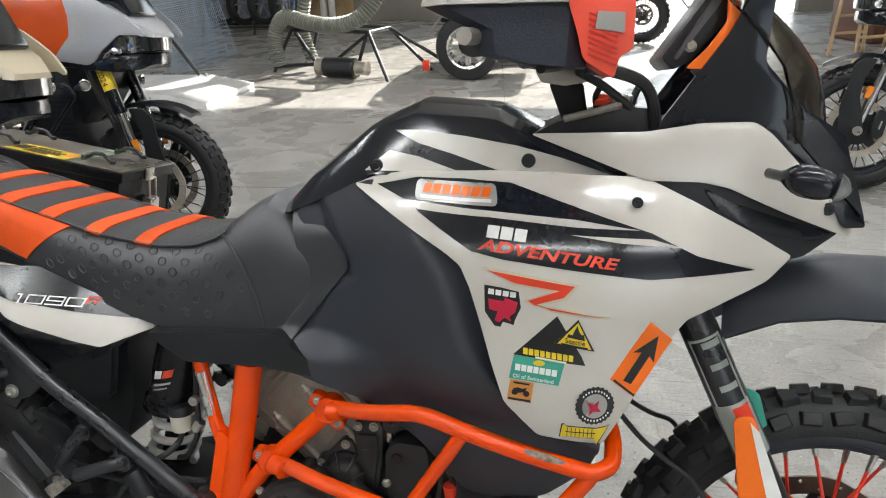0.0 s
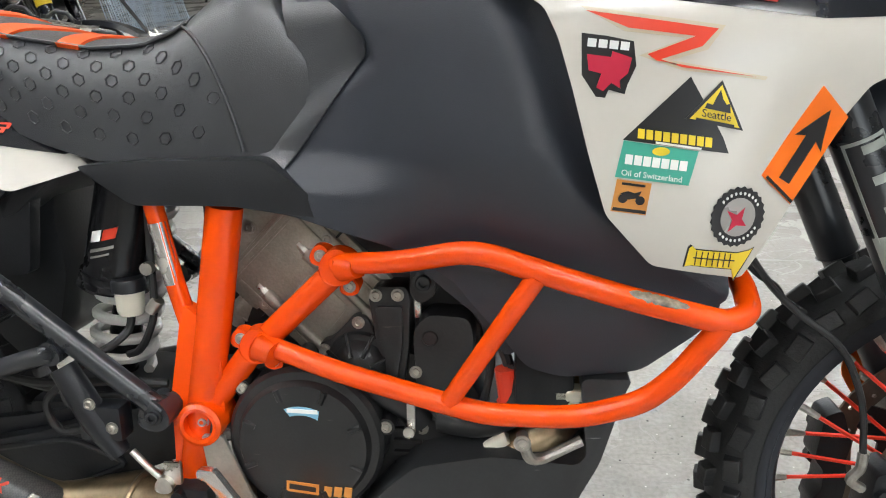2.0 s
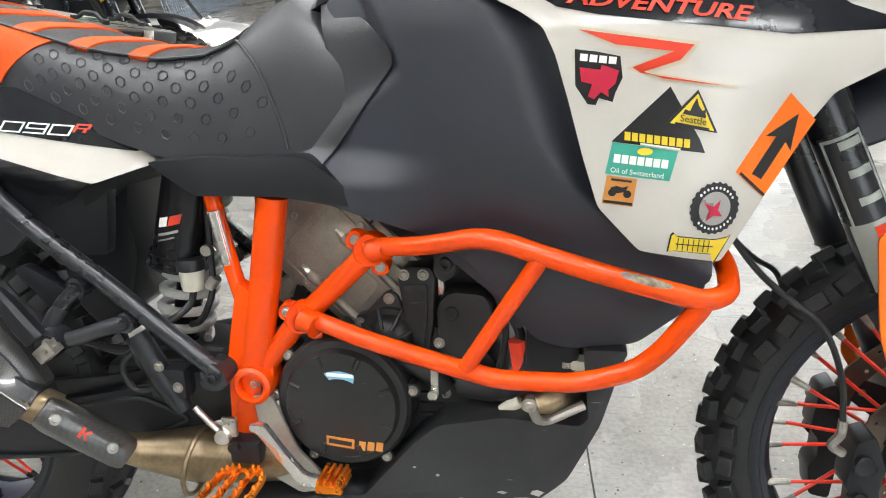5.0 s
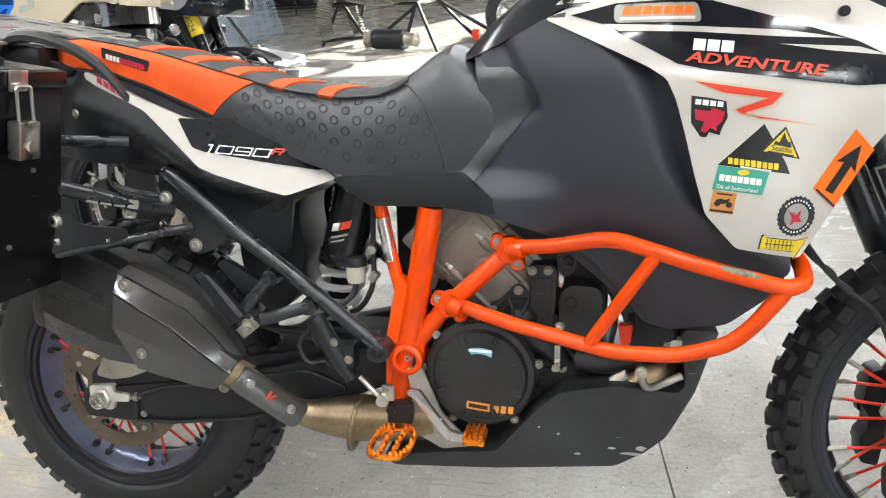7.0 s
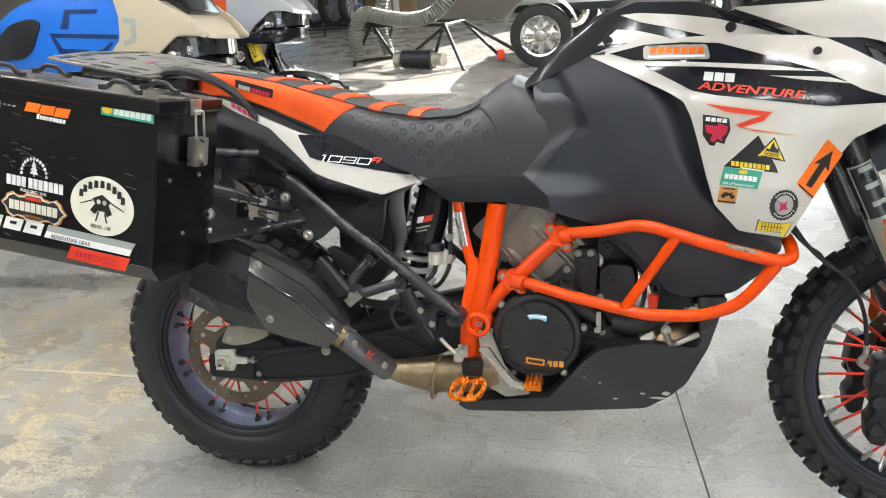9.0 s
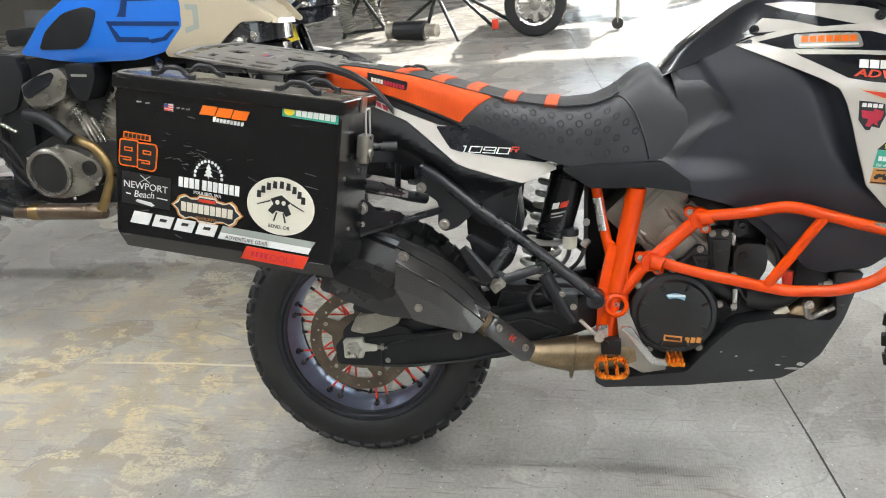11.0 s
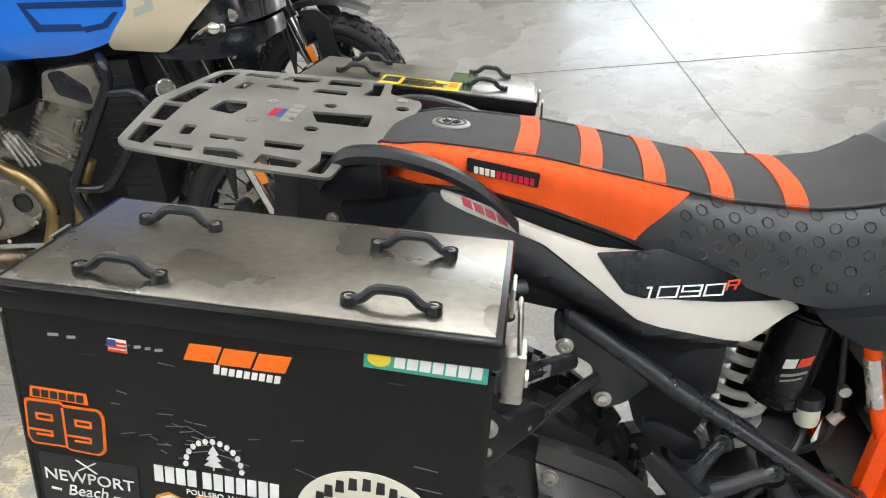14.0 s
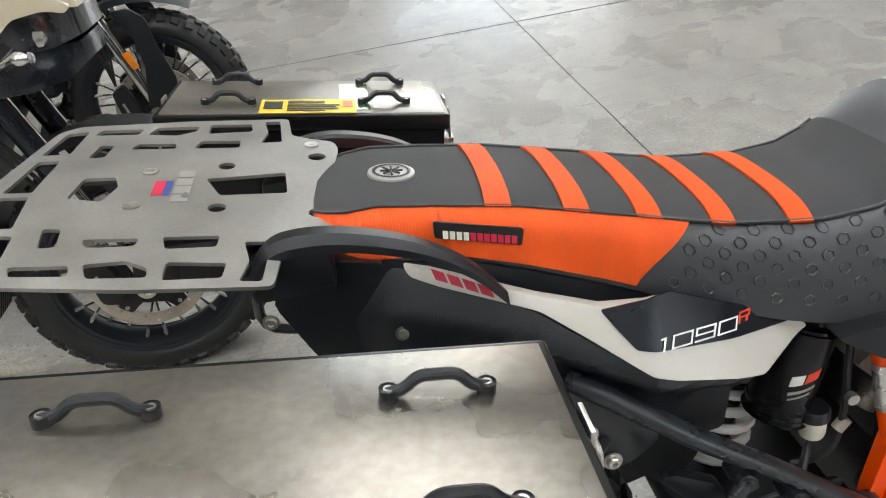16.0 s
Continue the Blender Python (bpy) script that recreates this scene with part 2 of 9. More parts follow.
M = {
    "floor": concrete(),
    "wall": mat("painted_block_wall", (0.24, 0.225, 0.20), 0.8, vary=0.1, scale=1.5, fine=40, bump=0.3),
    "ceiling": mat("ceiling_deck", (0.62, 0.565, 0.485), 0.7, vary=0.15, scale=2, fine=30),
    "orange": mat("orange_powder_coat", (0.80, 0.068, 0.001), 0.24, vary=0.06, scale=14, fine=260, bump=0.03, coat=0.0, spec=0.40, rough_vary=0.05),
    "orange_cloth": mat("orange_ribbed_vinyl", (0.72, 0.085, 0.010), 0.62, spec=0.25, vary=0.12, scale=20, fine=420, bump=0.5),
    "anod": mat("orange_anodised", (0.92, 0.26, 0.02), 0.28, 0.85, vary=0.1, scale=40),
    "white": mat("white_gloss_plastic", (0.56, 0.535, 0.488), 0.22, vary=0.03, scale=5, fine=60, coat=0.4, rough_vary=0.05),
    "black_gloss": mat("gloss_black_vinyl", (0.011, 0.013, 0.018), 0.15, vary=0.15, scale=6, spec=0.45, coat=0.1, rough_vary=0.05),
    "knee": mat("dark_grey_textured_plastic", (0.020, 0.024, 0.034), 0.47, spec=0.62, vary=0.14, scale=7, fine=900, bump=0.25, rough_vary=0.06),
    "black": mat("black_plastic", (0.010, 0.011, 0.014), 0.38, spec=0.45, vary=0.2, scale=12, fine=500, bump=0.2),
    "black_matt": mat("matt_black_paint", (0.010, 0.011, 0.013), 0.44, spec=0.38, vary=0.25, scale=16, fine=300, bump=0.15),
    "frame_black": mat("satin_black_paint", (0.018, 0.020, 0.024), 0.28, spec=0.65, vary=0.12, scale=18, fine=200, rough_vary=0.05),
    "pannier": mat("scratched_black_aluminium", (0.006, 0.006, 0.007), 0.22, vary=0.25, scale=9, fine=150, bump=0.03, spec=0.38, rough_vary=0.07, wear=0.045, wear_colour=(0.06, 0.062, 0.066)),
    "lid": mat("worn_anodised_lid", (0.31, 0.288, 0.255), 0.28, 0.9, vary=0.34, scale=5, fine=90, wear=0.05, wear_colour=(0.22, 0.21, 0.20), rough_vary=0.30),
    "rack": mat("brushed_black_plate", (0.34, 0.33, 0.31), 0.40, 0.8, vary=0.18, scale=9, fine=300),
    "rubber": mat("tyre_rubber", (0.014, 0.0145, 0.0155), 0.55, vary=0.3, scale=14, fine=240, bump=0.35),
    "rubber_hose": mat("black_rubber_hose", (0.014, 0.014, 0.015), 0.5, vary=0.2),
    "nipple": mat("black_spoke_nipple", (0.02, 0.02, 0.022), 0.4, 0.3, vary=0.1),
    # blue tint stands for the sky's reflection in a dark polished rim
    "rim": mat("sky_tinted_black_rim", (0.24, 0.30, 0.42), 0.34, 0.80, vary=0.15, scale=12),
    "red_spoke": mat("red_spoke_wrap", (0.86, 0.050, 0.022), 0.38, vary=0.08),
    "steel": mat("zinc_steel", (0.62, 0.60, 0.56), 0.30, 1.0, vary=0.15, scale=30),
    "disc": mat("brake_disc_steel", (0.17, 0.14, 0.11), 0.42, 0.9, vary=0.2, scale=20, wear=0.04, wear_colour=(0.2, 0.12, 0.07)),
    "alu": mat("cast_aluminium", (0.42, 0.40, 0.36), 0.45, 0.85, vary=0.2, scale=15, fine=300, bump=0.3),
    "alu_satin": mat("satin_cast_aluminium", (0.62, 0.60, 0.54), 0.42, 0.25, vary=0.15, scale=14, fine=220, bump=0.1),
    "alu_bright": mat("machined_aluminium", (0.72, 0.71, 0.69), 0.25, 0.95, vary=0.12, scale=25),
    "gunmetal": mat("gunmetal_engine_paint", (0.30, 0.285, 0.255), 0.28, 0.8, vary=0.18, scale=12, fine=200, bump=0.08),
    "engine_grey": mat("engine_casting", (0.37, 0.345, 0.295), 0.42, 0.6, vary=0.25, scale=14, fine=260, bump=0.4, wear=0.02, wear_colour=(0.2, 0.14, 0.08)),
    "engine_black": mat("black_engine_cover", (0.017, 0.017, 0.018), 0.40, 0.0, vary=0.3, scale=12, fine=300, bump=0.15, wear=0.03, wear_colour=(0.10, 0.09, 0.08)),
    "titanium": mat("heat_tinted_pipe", (0.29, 0.22, 0.135), 0.38, 0.9, vary=0.4, scale=14, fine=160, wear=0.09, wear_colour=(0.25, 0.17, 0.09)),
    "can": mat("black_exhaust_can", (0.022, 0.022, 0.024), 0.30, 0.0, vary=0.2),
    "carbon": carbon(),
    "seat": mat("black_seat_vinyl", (0.024, 0.026, 0.031), 0.38, spec=0.8, vary=0.12, scale=18, fine=700, bump=0.22),
    "seat_top": mat("charcoal_gripper_cloth", (0.036, 0.036, 0.039), 0.72, vary=0.12, scale=30, fine=900, bump=0.6),
    "spring": mat("white_spring_paint", (0.78, 0.77, 0.74), 0.35, vary=0.08, scale=30, coat=0.3),
    "shock": mat("black_anodised_shock", (0.014, 0.014, 0.016), 0.25, 0.4),
    "skid": mat("scuffed_black_skid_plate", (0.024, 0.025, 0.027), 0.40, vary=0.2, scale=10, fine=200, bump=0.1, wear=0.02, wear_colour=(0.35, 0.35, 0.34)),
    "blue": mat("vivid_blue_paint", (0.010, 0.17, 0.72), 0.20, vary=0.05, scale=4, coat=0.6, rough_vary=0.04),
    "blue_dark": mat("dark_blue_graphic", (0.004, 0.035, 0.15), 0.22, vary=0.05, coat=0.6),
    "cream": mat("cream_paint", (0.56, 0.49, 0.36), 0.22, vary=0.04, scale=4, coat=0.6, rough_vary=0.04),
    "grey_paint": mat("light_grey_paint", (0.42, 0.43, 0.45), 0.22, vary=0.04, scale=4, coat=0.6, rough_vary=0.04),
    "orange_paint": mat("burnt_orange_paint", (0.60, 0.075, 0.008), 0.22, vary=0.05, coat=0.6, rough_vary=0.04),
    "brass": mat("bronzed_header_pipe", (0.36, 0.26, 0.12), 0.33, 0.95, vary=0.25, scale=14),
    "chrome": mat("chrome", (0.85, 0.85, 0.86), 0.08, 1.0, vary=0.05, rough_vary=0.03),
    "yellow": mat("yellow_sticker", (0.80, 0.58, 0.03), 0.4, vary=0.05),
    "paint_white": mat("white_print", (0.80, 0.80, 0.78), 0.4, vary=0.05, scale=40),
    "paint_black": mat("black_print", (0.014, 0.014, 0.015), 0.35, vary=0.1),
    "paint_red": mat("red_print", (0.72, 0.05, 0.02), 0.35, vary=0.06),
    "paint_crimson": mat("crimson_print", (0.52, 0.015, 0.05), 0.35, vary=0.06),
    "paint_orange": mat("orange_print", (0.92, 0.17, 0.008), 0.35, vary=0.05),
    "paint_teal": mat("teal_print", (0.05, 0.36, 0.27), 0.4, vary=0.06),
    "paint_silver": mat("silver_print", (0.40, 0.39, 0.37), 0.3, 0.4, vary=0.08),
    "paint_cream": mat("cream_print", (0.74, 0.71, 0.60), 0.45, vary=0.05),
    "paint_grey": mat("sage_grey_print", (0.33, 0.36, 0.33), 0.45, vary=0.05),
    "paint_brown": mat("ochre_print", (0.58, 0.24, 0.05), 0.45, vary=0.08),
    "paint_blue": mat("navy_print", (0.03, 0.06, 0.25), 0.45, vary=0.06),
    "sky_blue": mat("light_blue_print", (0.20, 0.45, 0.62), 0.4, vary=0.06),
    "red_plastic": mat("faded_red_plastic", (0.80, 0.085, 0.045), 0.40, vary=0.08, scale=9),
    "amber": mat("amber_reflector", (0.85, 0.25, 0.02), 0.18, vary=0.05, coat=0.5),
    "lens": mat("headlamp_lens", (0.30, 0.31, 0.32), 0.06, 0.6, vary=0.3, scale=30, coat=1.0),
    "smoke": glass("smoked_screen", (0.46, 0.44, 0.40)),
    "bottle": mat("milky_reservoir", (0.62, 0.60, 0.50), 0.35, vary=0.06),
    "wood": mat("pale_timber", (0.52, 0.36, 0.20), 0.6, vary=0.25, scale=3, fine=60, bump=0.2),
    "wood_dark": mat("brown_upholstery", (0.16, 0.065, 0.035), 0.55, vary=0.25, scale=6, bump=0.2),
    "galv": mat("galvanised_wire", (0.48, 0.56, 0.66), 0.35, 0.7, vary=0.1),
    "duct": mat("grey_flexible_duct", (0.17, 0.175, 0.15), 0.5, vary=0.15, bump=0.2),
    "trim": mat("white_painted_trim", (0.72, 0.71, 0.68), 0.5, vary=0.06),
    "asphalt": mat("pale_yard_concrete", (0.42, 0.41, 0.39), 0.9, vary=0.15, scale=1, fine=40),
    "joint": mat("dark_joint_filler", (0.035, 0.034, 0.032), 0.8, vary=0.3),
    "pannier_scratch": mat("grey_scratch", (0.16, 0.16, 0.165), 0.5, vary=0.2),
    "paint_green_strip": mat("green_strip", (0.16, 0.24, 0.12), 0.18, 0.4, vary=0.15, coat=0.5),
    "dark_lens": mat("dark_headlamp_lens", (0.035, 0.037, 0.042), 0.06, 0.2, vary=0.4, scale=26, coat=1.0),
    "pipe_brown": mat("browned_steel_pipe", (0.20, 0.15, 0.11), 0.32, 0.9, vary=0.3, scale=9),
    "navy": mat("dark_navy_canvas", (0.014, 0.018, 0.032), 0.6, vary=0.2, scale=14, fine=400, bump=0.4),
    "muff_grey": mat("pale_grey_canvas", (0.48, 0.46, 0.42), 0.7, vary=0.08, scale=10, fine=400, bump=0.3),
    "disc_pale": mat("pale_brake_disc", (0.46, 0.41, 0.35), 0.48, 0.55, vary=0.12, scale=20),
    "fog_lens": mat("frosted_fog_lens", (0.40, 0.39, 0.36), 0.12, 0.6, vary=0.3, scale=60, coat=0.6),
    "rim_dark": mat("black_anodised_rim", (0.035, 0.038, 0.046), 0.36, 0.6, vary=0.15, scale=12),
    "scrape": mat("scraped_bare_metal", (0.20, 0.16, 0.11), 0.55, 0.5, vary=0.5, scale=120, bump=0.4),
    "bolt_steel": mat("dull_zinc_bolt", (0.44, 0.42, 0.38), 0.38, 0.95, vary=0.25, scale=60),
    "tray": mat("bare_sheet_aluminium", (0.78, 0.78, 0.78), 0.5, 0.5, vary=0.1, scale=6),
    "lamp": None,
    "decal_dark": mat("dark_grey_decal", (0.075, 0.075, 0.08), 0.4, vary=0.1),
    "red_metal": mat("red_enamel", (0.55, 0.03, 0.02), 0.35, vary=0.1),
}

# fine ribs moulded across the orange vinyl
ot = M["orange_cloth"].node_tree
wv, otc = ot.nodes.new("ShaderNodeTexWave"), ot.nodes.new("ShaderNodeTexCoord")
wv.wave_type, wv.bands_direction = "BANDS", "X"
wv.inputs["Scale"].default_value, wv.inputs["Distortion"].default_value = 95.0, 0.6
obp = ot.nodes.new("ShaderNodeBump")
obp.inputs["Strength"].default_value, obp.inputs["Distance"].default_value = 0.16, 0.0012
ot.links.new(otc.outputs["Object"], wv.inputs["Vector"])
ot.links.new(wv.outputs["Fac"], obp.inputs["Height"])
ot.links.new(obp.outputs[0], ot.nodes["Principled BSDF"].inputs["Normal"])

lamp_mat = bpy.data.materials.new("lamp_diffuser")
lamp_mat.use_nodes = True
lamp_mat.node_tree.nodes["Principled BSDF"].inputs["Emission Color"].default_value = (0.96, 0.99, 1.0, 1)
lamp_mat.node_tree.nodes["Principled BSDF"].inputs["Emission Strength"].default_value = 32.0
M["lamp"] = lamp_mat

# ---- mesh tools ----


def finish(bm, angle=35.0):
    bmesh.ops.recalc_face_normals(bm, faces=bm.faces)
    for f in bm.faces:
        f.smooth = True
    for e in bm.edges:
        e.smooth = not (len(e.link_faces) == 2 and e.calc_face_angle(0) > radians(angle))


def mesh_of(name, bm, material, angle=35.0):
    finish(bm, angle)
    me = bpy.data.meshes.new(name)
    bm.to_mesh(me)
    bm.free()
    me.materials.append(material if not isinstance(material, str) else M[material])
    return me


def part(name, bm, material, parent, label="", angle=35.0):
    ob = new(name, mesh_of(name, bm, material, angle))
    ob.parent = parent
    if label:
        ob["label"] = label
    return ob


def thing(name, label, category, at=None, group="", kind=""):
    ob = new(name)
    ob.empty_display_size = 0.1
    if at is not None:
        ob.matrix_basis = at
    return tagged(ob, label, category, group, kind)


def solid(name, bm, material, label, category, at=None, group="", kind=""):
    ob = new(name, mesh_of(name, bm, material))
    if at is not None:
        ob.matrix_basis = at
    return tagged(ob, label, category, group, kind)


def join(*bms):
    out = bms[0]
    for b in bms[1:]:
        me = bpy.data.meshes.new("tmp")
        b.to_mesh(me)
        b.free()
        out.from_mesh(me)
        bpy.data.meshes.remove(me)
    return out


def moved(bm, m):
    bm.transform(m)
    return bm


def bevel(bm, width, segments=2, angle=30):
    if width > 0:
        sharp = [e for e in bm.edges if len(e.link_faces) == 2 and e.calc_face_angle(0) > radians(angle)]
        bmesh.ops.bevel(bm, geom=sharp, offset=width, segments=segments, affect="EDGES", profile=0.6, clamp_overlap=True)
    return bm


def box(x0, x1, y0, y1, z0, z1, r=0.0, segments=2):
    bm = bmesh.new()
    bmesh.ops.create_cube(bm, size=1)
    bm.transform(Matrix.Translation(((x0 + x1) / 2, (y0 + y1) / 2, (z0 + z1) / 2)) @ Matrix.Diagonal((x1 - x0, y1 - y0, z1 - z0, 1)))
    return bevel(bm, r, segments)


def cyl(p0, p1, r0, r1=None, seg=20, r=0.0):
    p0, p1 = Vector(p0), Vector(p1)
    bm = bmesh.new()
    bmesh.ops.create_cone(bm, cap_ends=True, segments=seg, radius1=r0, radius2=r0 if r1 is None else r1, depth=(p1 - p0).length)
    bm.transform(Matrix.Translation((p0 + p1) / 2) @ (p1 - p0).to_track_quat("Z", "Y").to_matrix().to_4x4())
    return bevel(bm, r, 2, 50)


def ring_loft(rings, close_ends=True, loop=False):
    """Joins rings of equally many points, given in order, with quads."""
    bm = bmesh.new()
    vs = [[bm.verts.new(p) for p in ring] for ring in rings]
    n = len(vs[0])
    pairs = list(zip(vs, vs[1:])) + ([(vs[-1], vs[0])] if loop else [])
    for a, b in pairs:
        for i in range(n):
            bm.faces.new((a[i], a[(i + 1) % n], b[(i + 1) % n], b[i]))
    if close_ends and not loop:
        bm.faces.new(vs[0])
        bm.faces.new(vs[-1])
    return bm


def smooth_path(pts, steps=5):
    """Points on a smooth curve through the given ones."""
    pts = [Vector(p) for p in pts]
    if len(pts) < 3:
        return pts
    ext = [pts[0] * 2 - pts[1]] + pts + [pts[-1] * 2 - pts[-2]]
    out = []
    for a, b, c, d in zip(ext, ext[1:], ext[2:], ext[3:]):
        for i in range(steps):
            t = i / steps
            out.append(0.5 * (2 * b + (c - a) * t + (2 * a - 5 * b + 4 * c - d) * t * t + (3 * b - a - 3 * c + d) * t ** 3))
    return out + [pts[-1]]


def round_path(pts, bend=0.04, steps=4):
    """A polyline with its corners rounded, as bent tube has them."""
    pts = [Vector(p) for p in pts]
    out = [pts[0]]
    for a, b, c in zip(pts, pts[1:], pts[2:]):
        d = min(bend, (a - b).length * 0.45, (c - b).length * 0.45)
        p, q = b + (a - b).normalized() * d, b + (c - b).normalized() * d
        for i in range(steps + 1):
            t = i / steps
            out.append(p * (1 - t) ** 2 + b * 2 * t * (1 - t) + q * t * t)
    return out + [pts[-1]]


def sweep(path, radius, seg=12, flat=1.0, closed=False):
    """A tube along a path; radius may be a number or one for each point."""
    path = [Vector(p) for p in path]
    rad = [radius] * len(path) if isinstance(radius, (int, float)) else radius
    rings, up = [], None
    for i, p in enumerate(path):
        if closed:
            d = (path[(i + 1) % len(path)] - path[i - 1]).normalized()
        else:
            d = (path[min(i + 1, len(path) - 1)] - path[max(i - 1, 0)]).normalized()
        if up is None:
            up = Vector((0, 1, 0)) if abs(d.y) < 0.9 else Vector((1, 0, 0))
        side = d.cross(up).normalized()
        up = side.cross(d).normalized()
        rings.append([p + (side * math.cos(2 * math.pi * k / seg) + up * math.sin(2 * math.pi * k / seg) * flat) * rad[i] for k in range(seg)])
    return ring_loft(rings, loop=closed)


def lathe(profile, seg=32, axis="Y", centre=(0, 0, 0), closed=False):
    """Turns (along, radius) points round an axis through centre."""
    c = Vector(centre)
    rings = []
    for k in range(seg):
        a = 2 * math.pi * k / seg
        ring = []
        for u, r in profile:
            if axis == "Y":
                ring.append(c + Vector((r * math.cos(a), u, r * math.sin(a))))
            elif axis == "Z":
                ring.append(c + Vector((r * math.cos(a), r * math.sin(a), u)))
            else:
                ring.append(c + Vector((u, r * math.cos(a), r * math.sin(a))))
        rings.append(ring)
    bm = bmesh.new()
    vs = [[bm.verts.new(p) for p in ring] for ring in rings]
    n = len(profile)
    for a, b in zip(vs, vs[1:] + vs[:1]):
        for i in range(n if closed else n - 1):
            bm.faces.new((a[i], a[(i + 1) % n], b[(i + 1) % n], b[i]))
    bmesh.ops.remove_doubles(bm, verts=bm.verts, dist=1e-6)
    return bm


def plate(outline, y0, y1, r=0.0, holes=()):
    """A flat piece with an outline in x and z, from y0 to y1; holes: outlines cut through it."""
    bm = bmesh.new()
    if holes:
        edges = []
        for loop in (outline, *holes):
            vs = [bm.verts.new((x, y0, z)) for x, z in loop]
            edges += [bm.edges.new((a, b)) for a, b in zip(vs, vs[1:] + vs[:1])]
        bmesh.ops.triangle_fill(bm, edges=edges, use_beauty=True)
    else:
        bm.faces.new([bm.verts.new((x, y0, z)) for x, z in outline])
    faces = list(bm.faces)
    ext = bmesh.ops.extrude_face_region(bm, geom=faces)
    bmesh.ops.translate(bm, verts=[v for v in ext["geom"] if isinstance(v, bmesh.types.BMVert)], vec=(0, y1 - y0, 0))
    bmesh.ops.recalc_face_normals(bm, faces=bm.faces)
    return bevel(bm, r, 2)


def rounded(outline, r=0.02, steps=3):
    """An outline in two coordinates with rounded corners."""
    pts = [Vector((*p, 0)) for p in outline]
    out = []
    for i, b in enumerate(pts):
        a, c = pts[i - 1], pts[(i + 1) % len(pts)]
        d = min(r, (a - b).length * 0.45, (c - b).length * 0.45)
        p, q = b + (a - b).normalized() * d, b + (c - b).normalized() * d
        for k in range(steps + 1):
            t = k / steps
            v = p * (1 - t) ** 2 + b * 2 * t * (1 - t) + q * t * t
            out.append((v.x, v.y))
    return out


def skin(outline, side, thick=0.004, step=0.03, r=0.0015, mirror=False, proud=0.0):
    """A curved panel with an outline in x and z that follows y = side(x, z), thickened inwards."""
    bm = bmesh.new()
    f = bm.faces.new([bm.verts.new((x, 0, z)) for x, z in outline])
    f.normal_update()
    if step:
        xs, zs = [p[0] for p in outline], [p[1] for p in outline]
        for lo, hi, no in ((min(xs), max(xs), (1, 0, 0)), (min(zs), max(zs), (0, 0, 1))):
            k = math.floor(lo / step) + 1
            while k * step < hi - 1e-4:
                bmesh.ops.bisect_plane(bm, geom=list(bm.verts) + list(bm.edges) + list(bm.faces), dist=1e-5, plane_co=Vector(no) * (k * step), plane_no=no)
                k += 1
    bmesh.ops.remove_doubles(bm, verts=bm.verts, dist=1e-4)
    for v in bm.verts:
        v.co.y = side(v.co.x, v.co.z) - proud
    faces = list(bm.faces)
    ext = bmesh.ops.extrude_face_region(bm, geom=faces)
    bmesh.ops.translate(bm, verts=[v for v in ext["geom"] if isinstance(v, bmesh.types.BMVert)], vec=(0, thick, 0))
    bmesh.ops.recalc_face_normals(bm, faces=bm.faces)
    if r > 0:
        rim = [e for e in bm.edges if len(e.link_faces) == 2 and e.calc_face_angle(0) > radians(60)]
        bmesh.ops.bevel(bm, geom=rim, offset=r, segments=2, affect="EDGES", profile=0.6, clamp_overlap=True)
    if mirror:
        bm.transform(Matrix.Diagonal((1, -1, 1, 1)))
        bmesh.ops.reverse_faces(bm, faces=bm.faces)
    return bm


def lettering(text, size, at, right=(1, 0, 0), up=(0, 0, 1), out=0.0006, shear=0.0, stretch=1.0, spacing=1.0, align="LEFT", bold=0.0, side=None):
    """Letters as thin mesh, written along right from at, standing out along right x up."""
    cu = bpy.data.curves.new("letters", "FONT")
    cu.body, cu.size, cu.extrude, cu.shear, cu.space_character, cu.align_x, cu.resolution_u = text, size, out / 2, shear, spacing, align, 3
    cu.offset = bold
    ob = bpy.data.objects.new("letters", cu)
    me = bpy.data.meshes.new_from_object(ob)
    bm = bmesh.new()
    bm.from_mesh(me)
    bpy.data.objects.remove(ob)
    bpy.data.curves.remove(cu)
    bpy.data.meshes.remove(me)
    rt, u = Vector(right).normalized(), Vector(up).normalized()
    nrm = rt.cross(u)
    m = Matrix((rt, u, nrm)).transposed().to_4x4()
    m.translation = Vector(at)
    bm.transform(m @ Matrix.Diagonal((stretch, 1, 1, 1)))
    if side:
        for v in bm.verts:
            v.co.y += side(v.co.x, v.co.z)
    return bm


def bolt_mesh(r=0.008, h=0.006, socket=True):
    """A round-headed bolt on a washer, its axis along -y."""
    prof = [(0, 0), (0, r * 1.45), (-h * 0.25, r * 1.45), (-h * 0.25, r), (-h * 0.85, r), (-h, r * 0.85)]
    prof += [(-h, r * 0.5), (-h * 0.45, r * 0.48), (-h * 0.45, 0)] if socket else [(-h * 1.1, 0)]
    return lathe(prof, 14)


BOLTS = {}


def bolt(parent, x, y, z, r=0.008, material="bolt_steel", tilt=None):
    r *= 0.82
    key = (round(r, 4), material)
    if key not in BOLTS:
        BOLTS[key] = mesh_of("bolt", bolt_mesh(r, r * 0.9), material)
    ob = new("bolt", BOLTS[key])
    ob.parent = parent
    ob.matrix_basis = Matrix.Translation((x, y, z)) @ (tilt or Matrix())
    return ob

# ---- the workshop ----
X0, X1, Y0, Y1, H = -9.0, 12.0, -6.0, 12.5, 4.8


def setting(name, bm, material, label, category):
    return solid(name, bm, material, label, category, kind="structure")


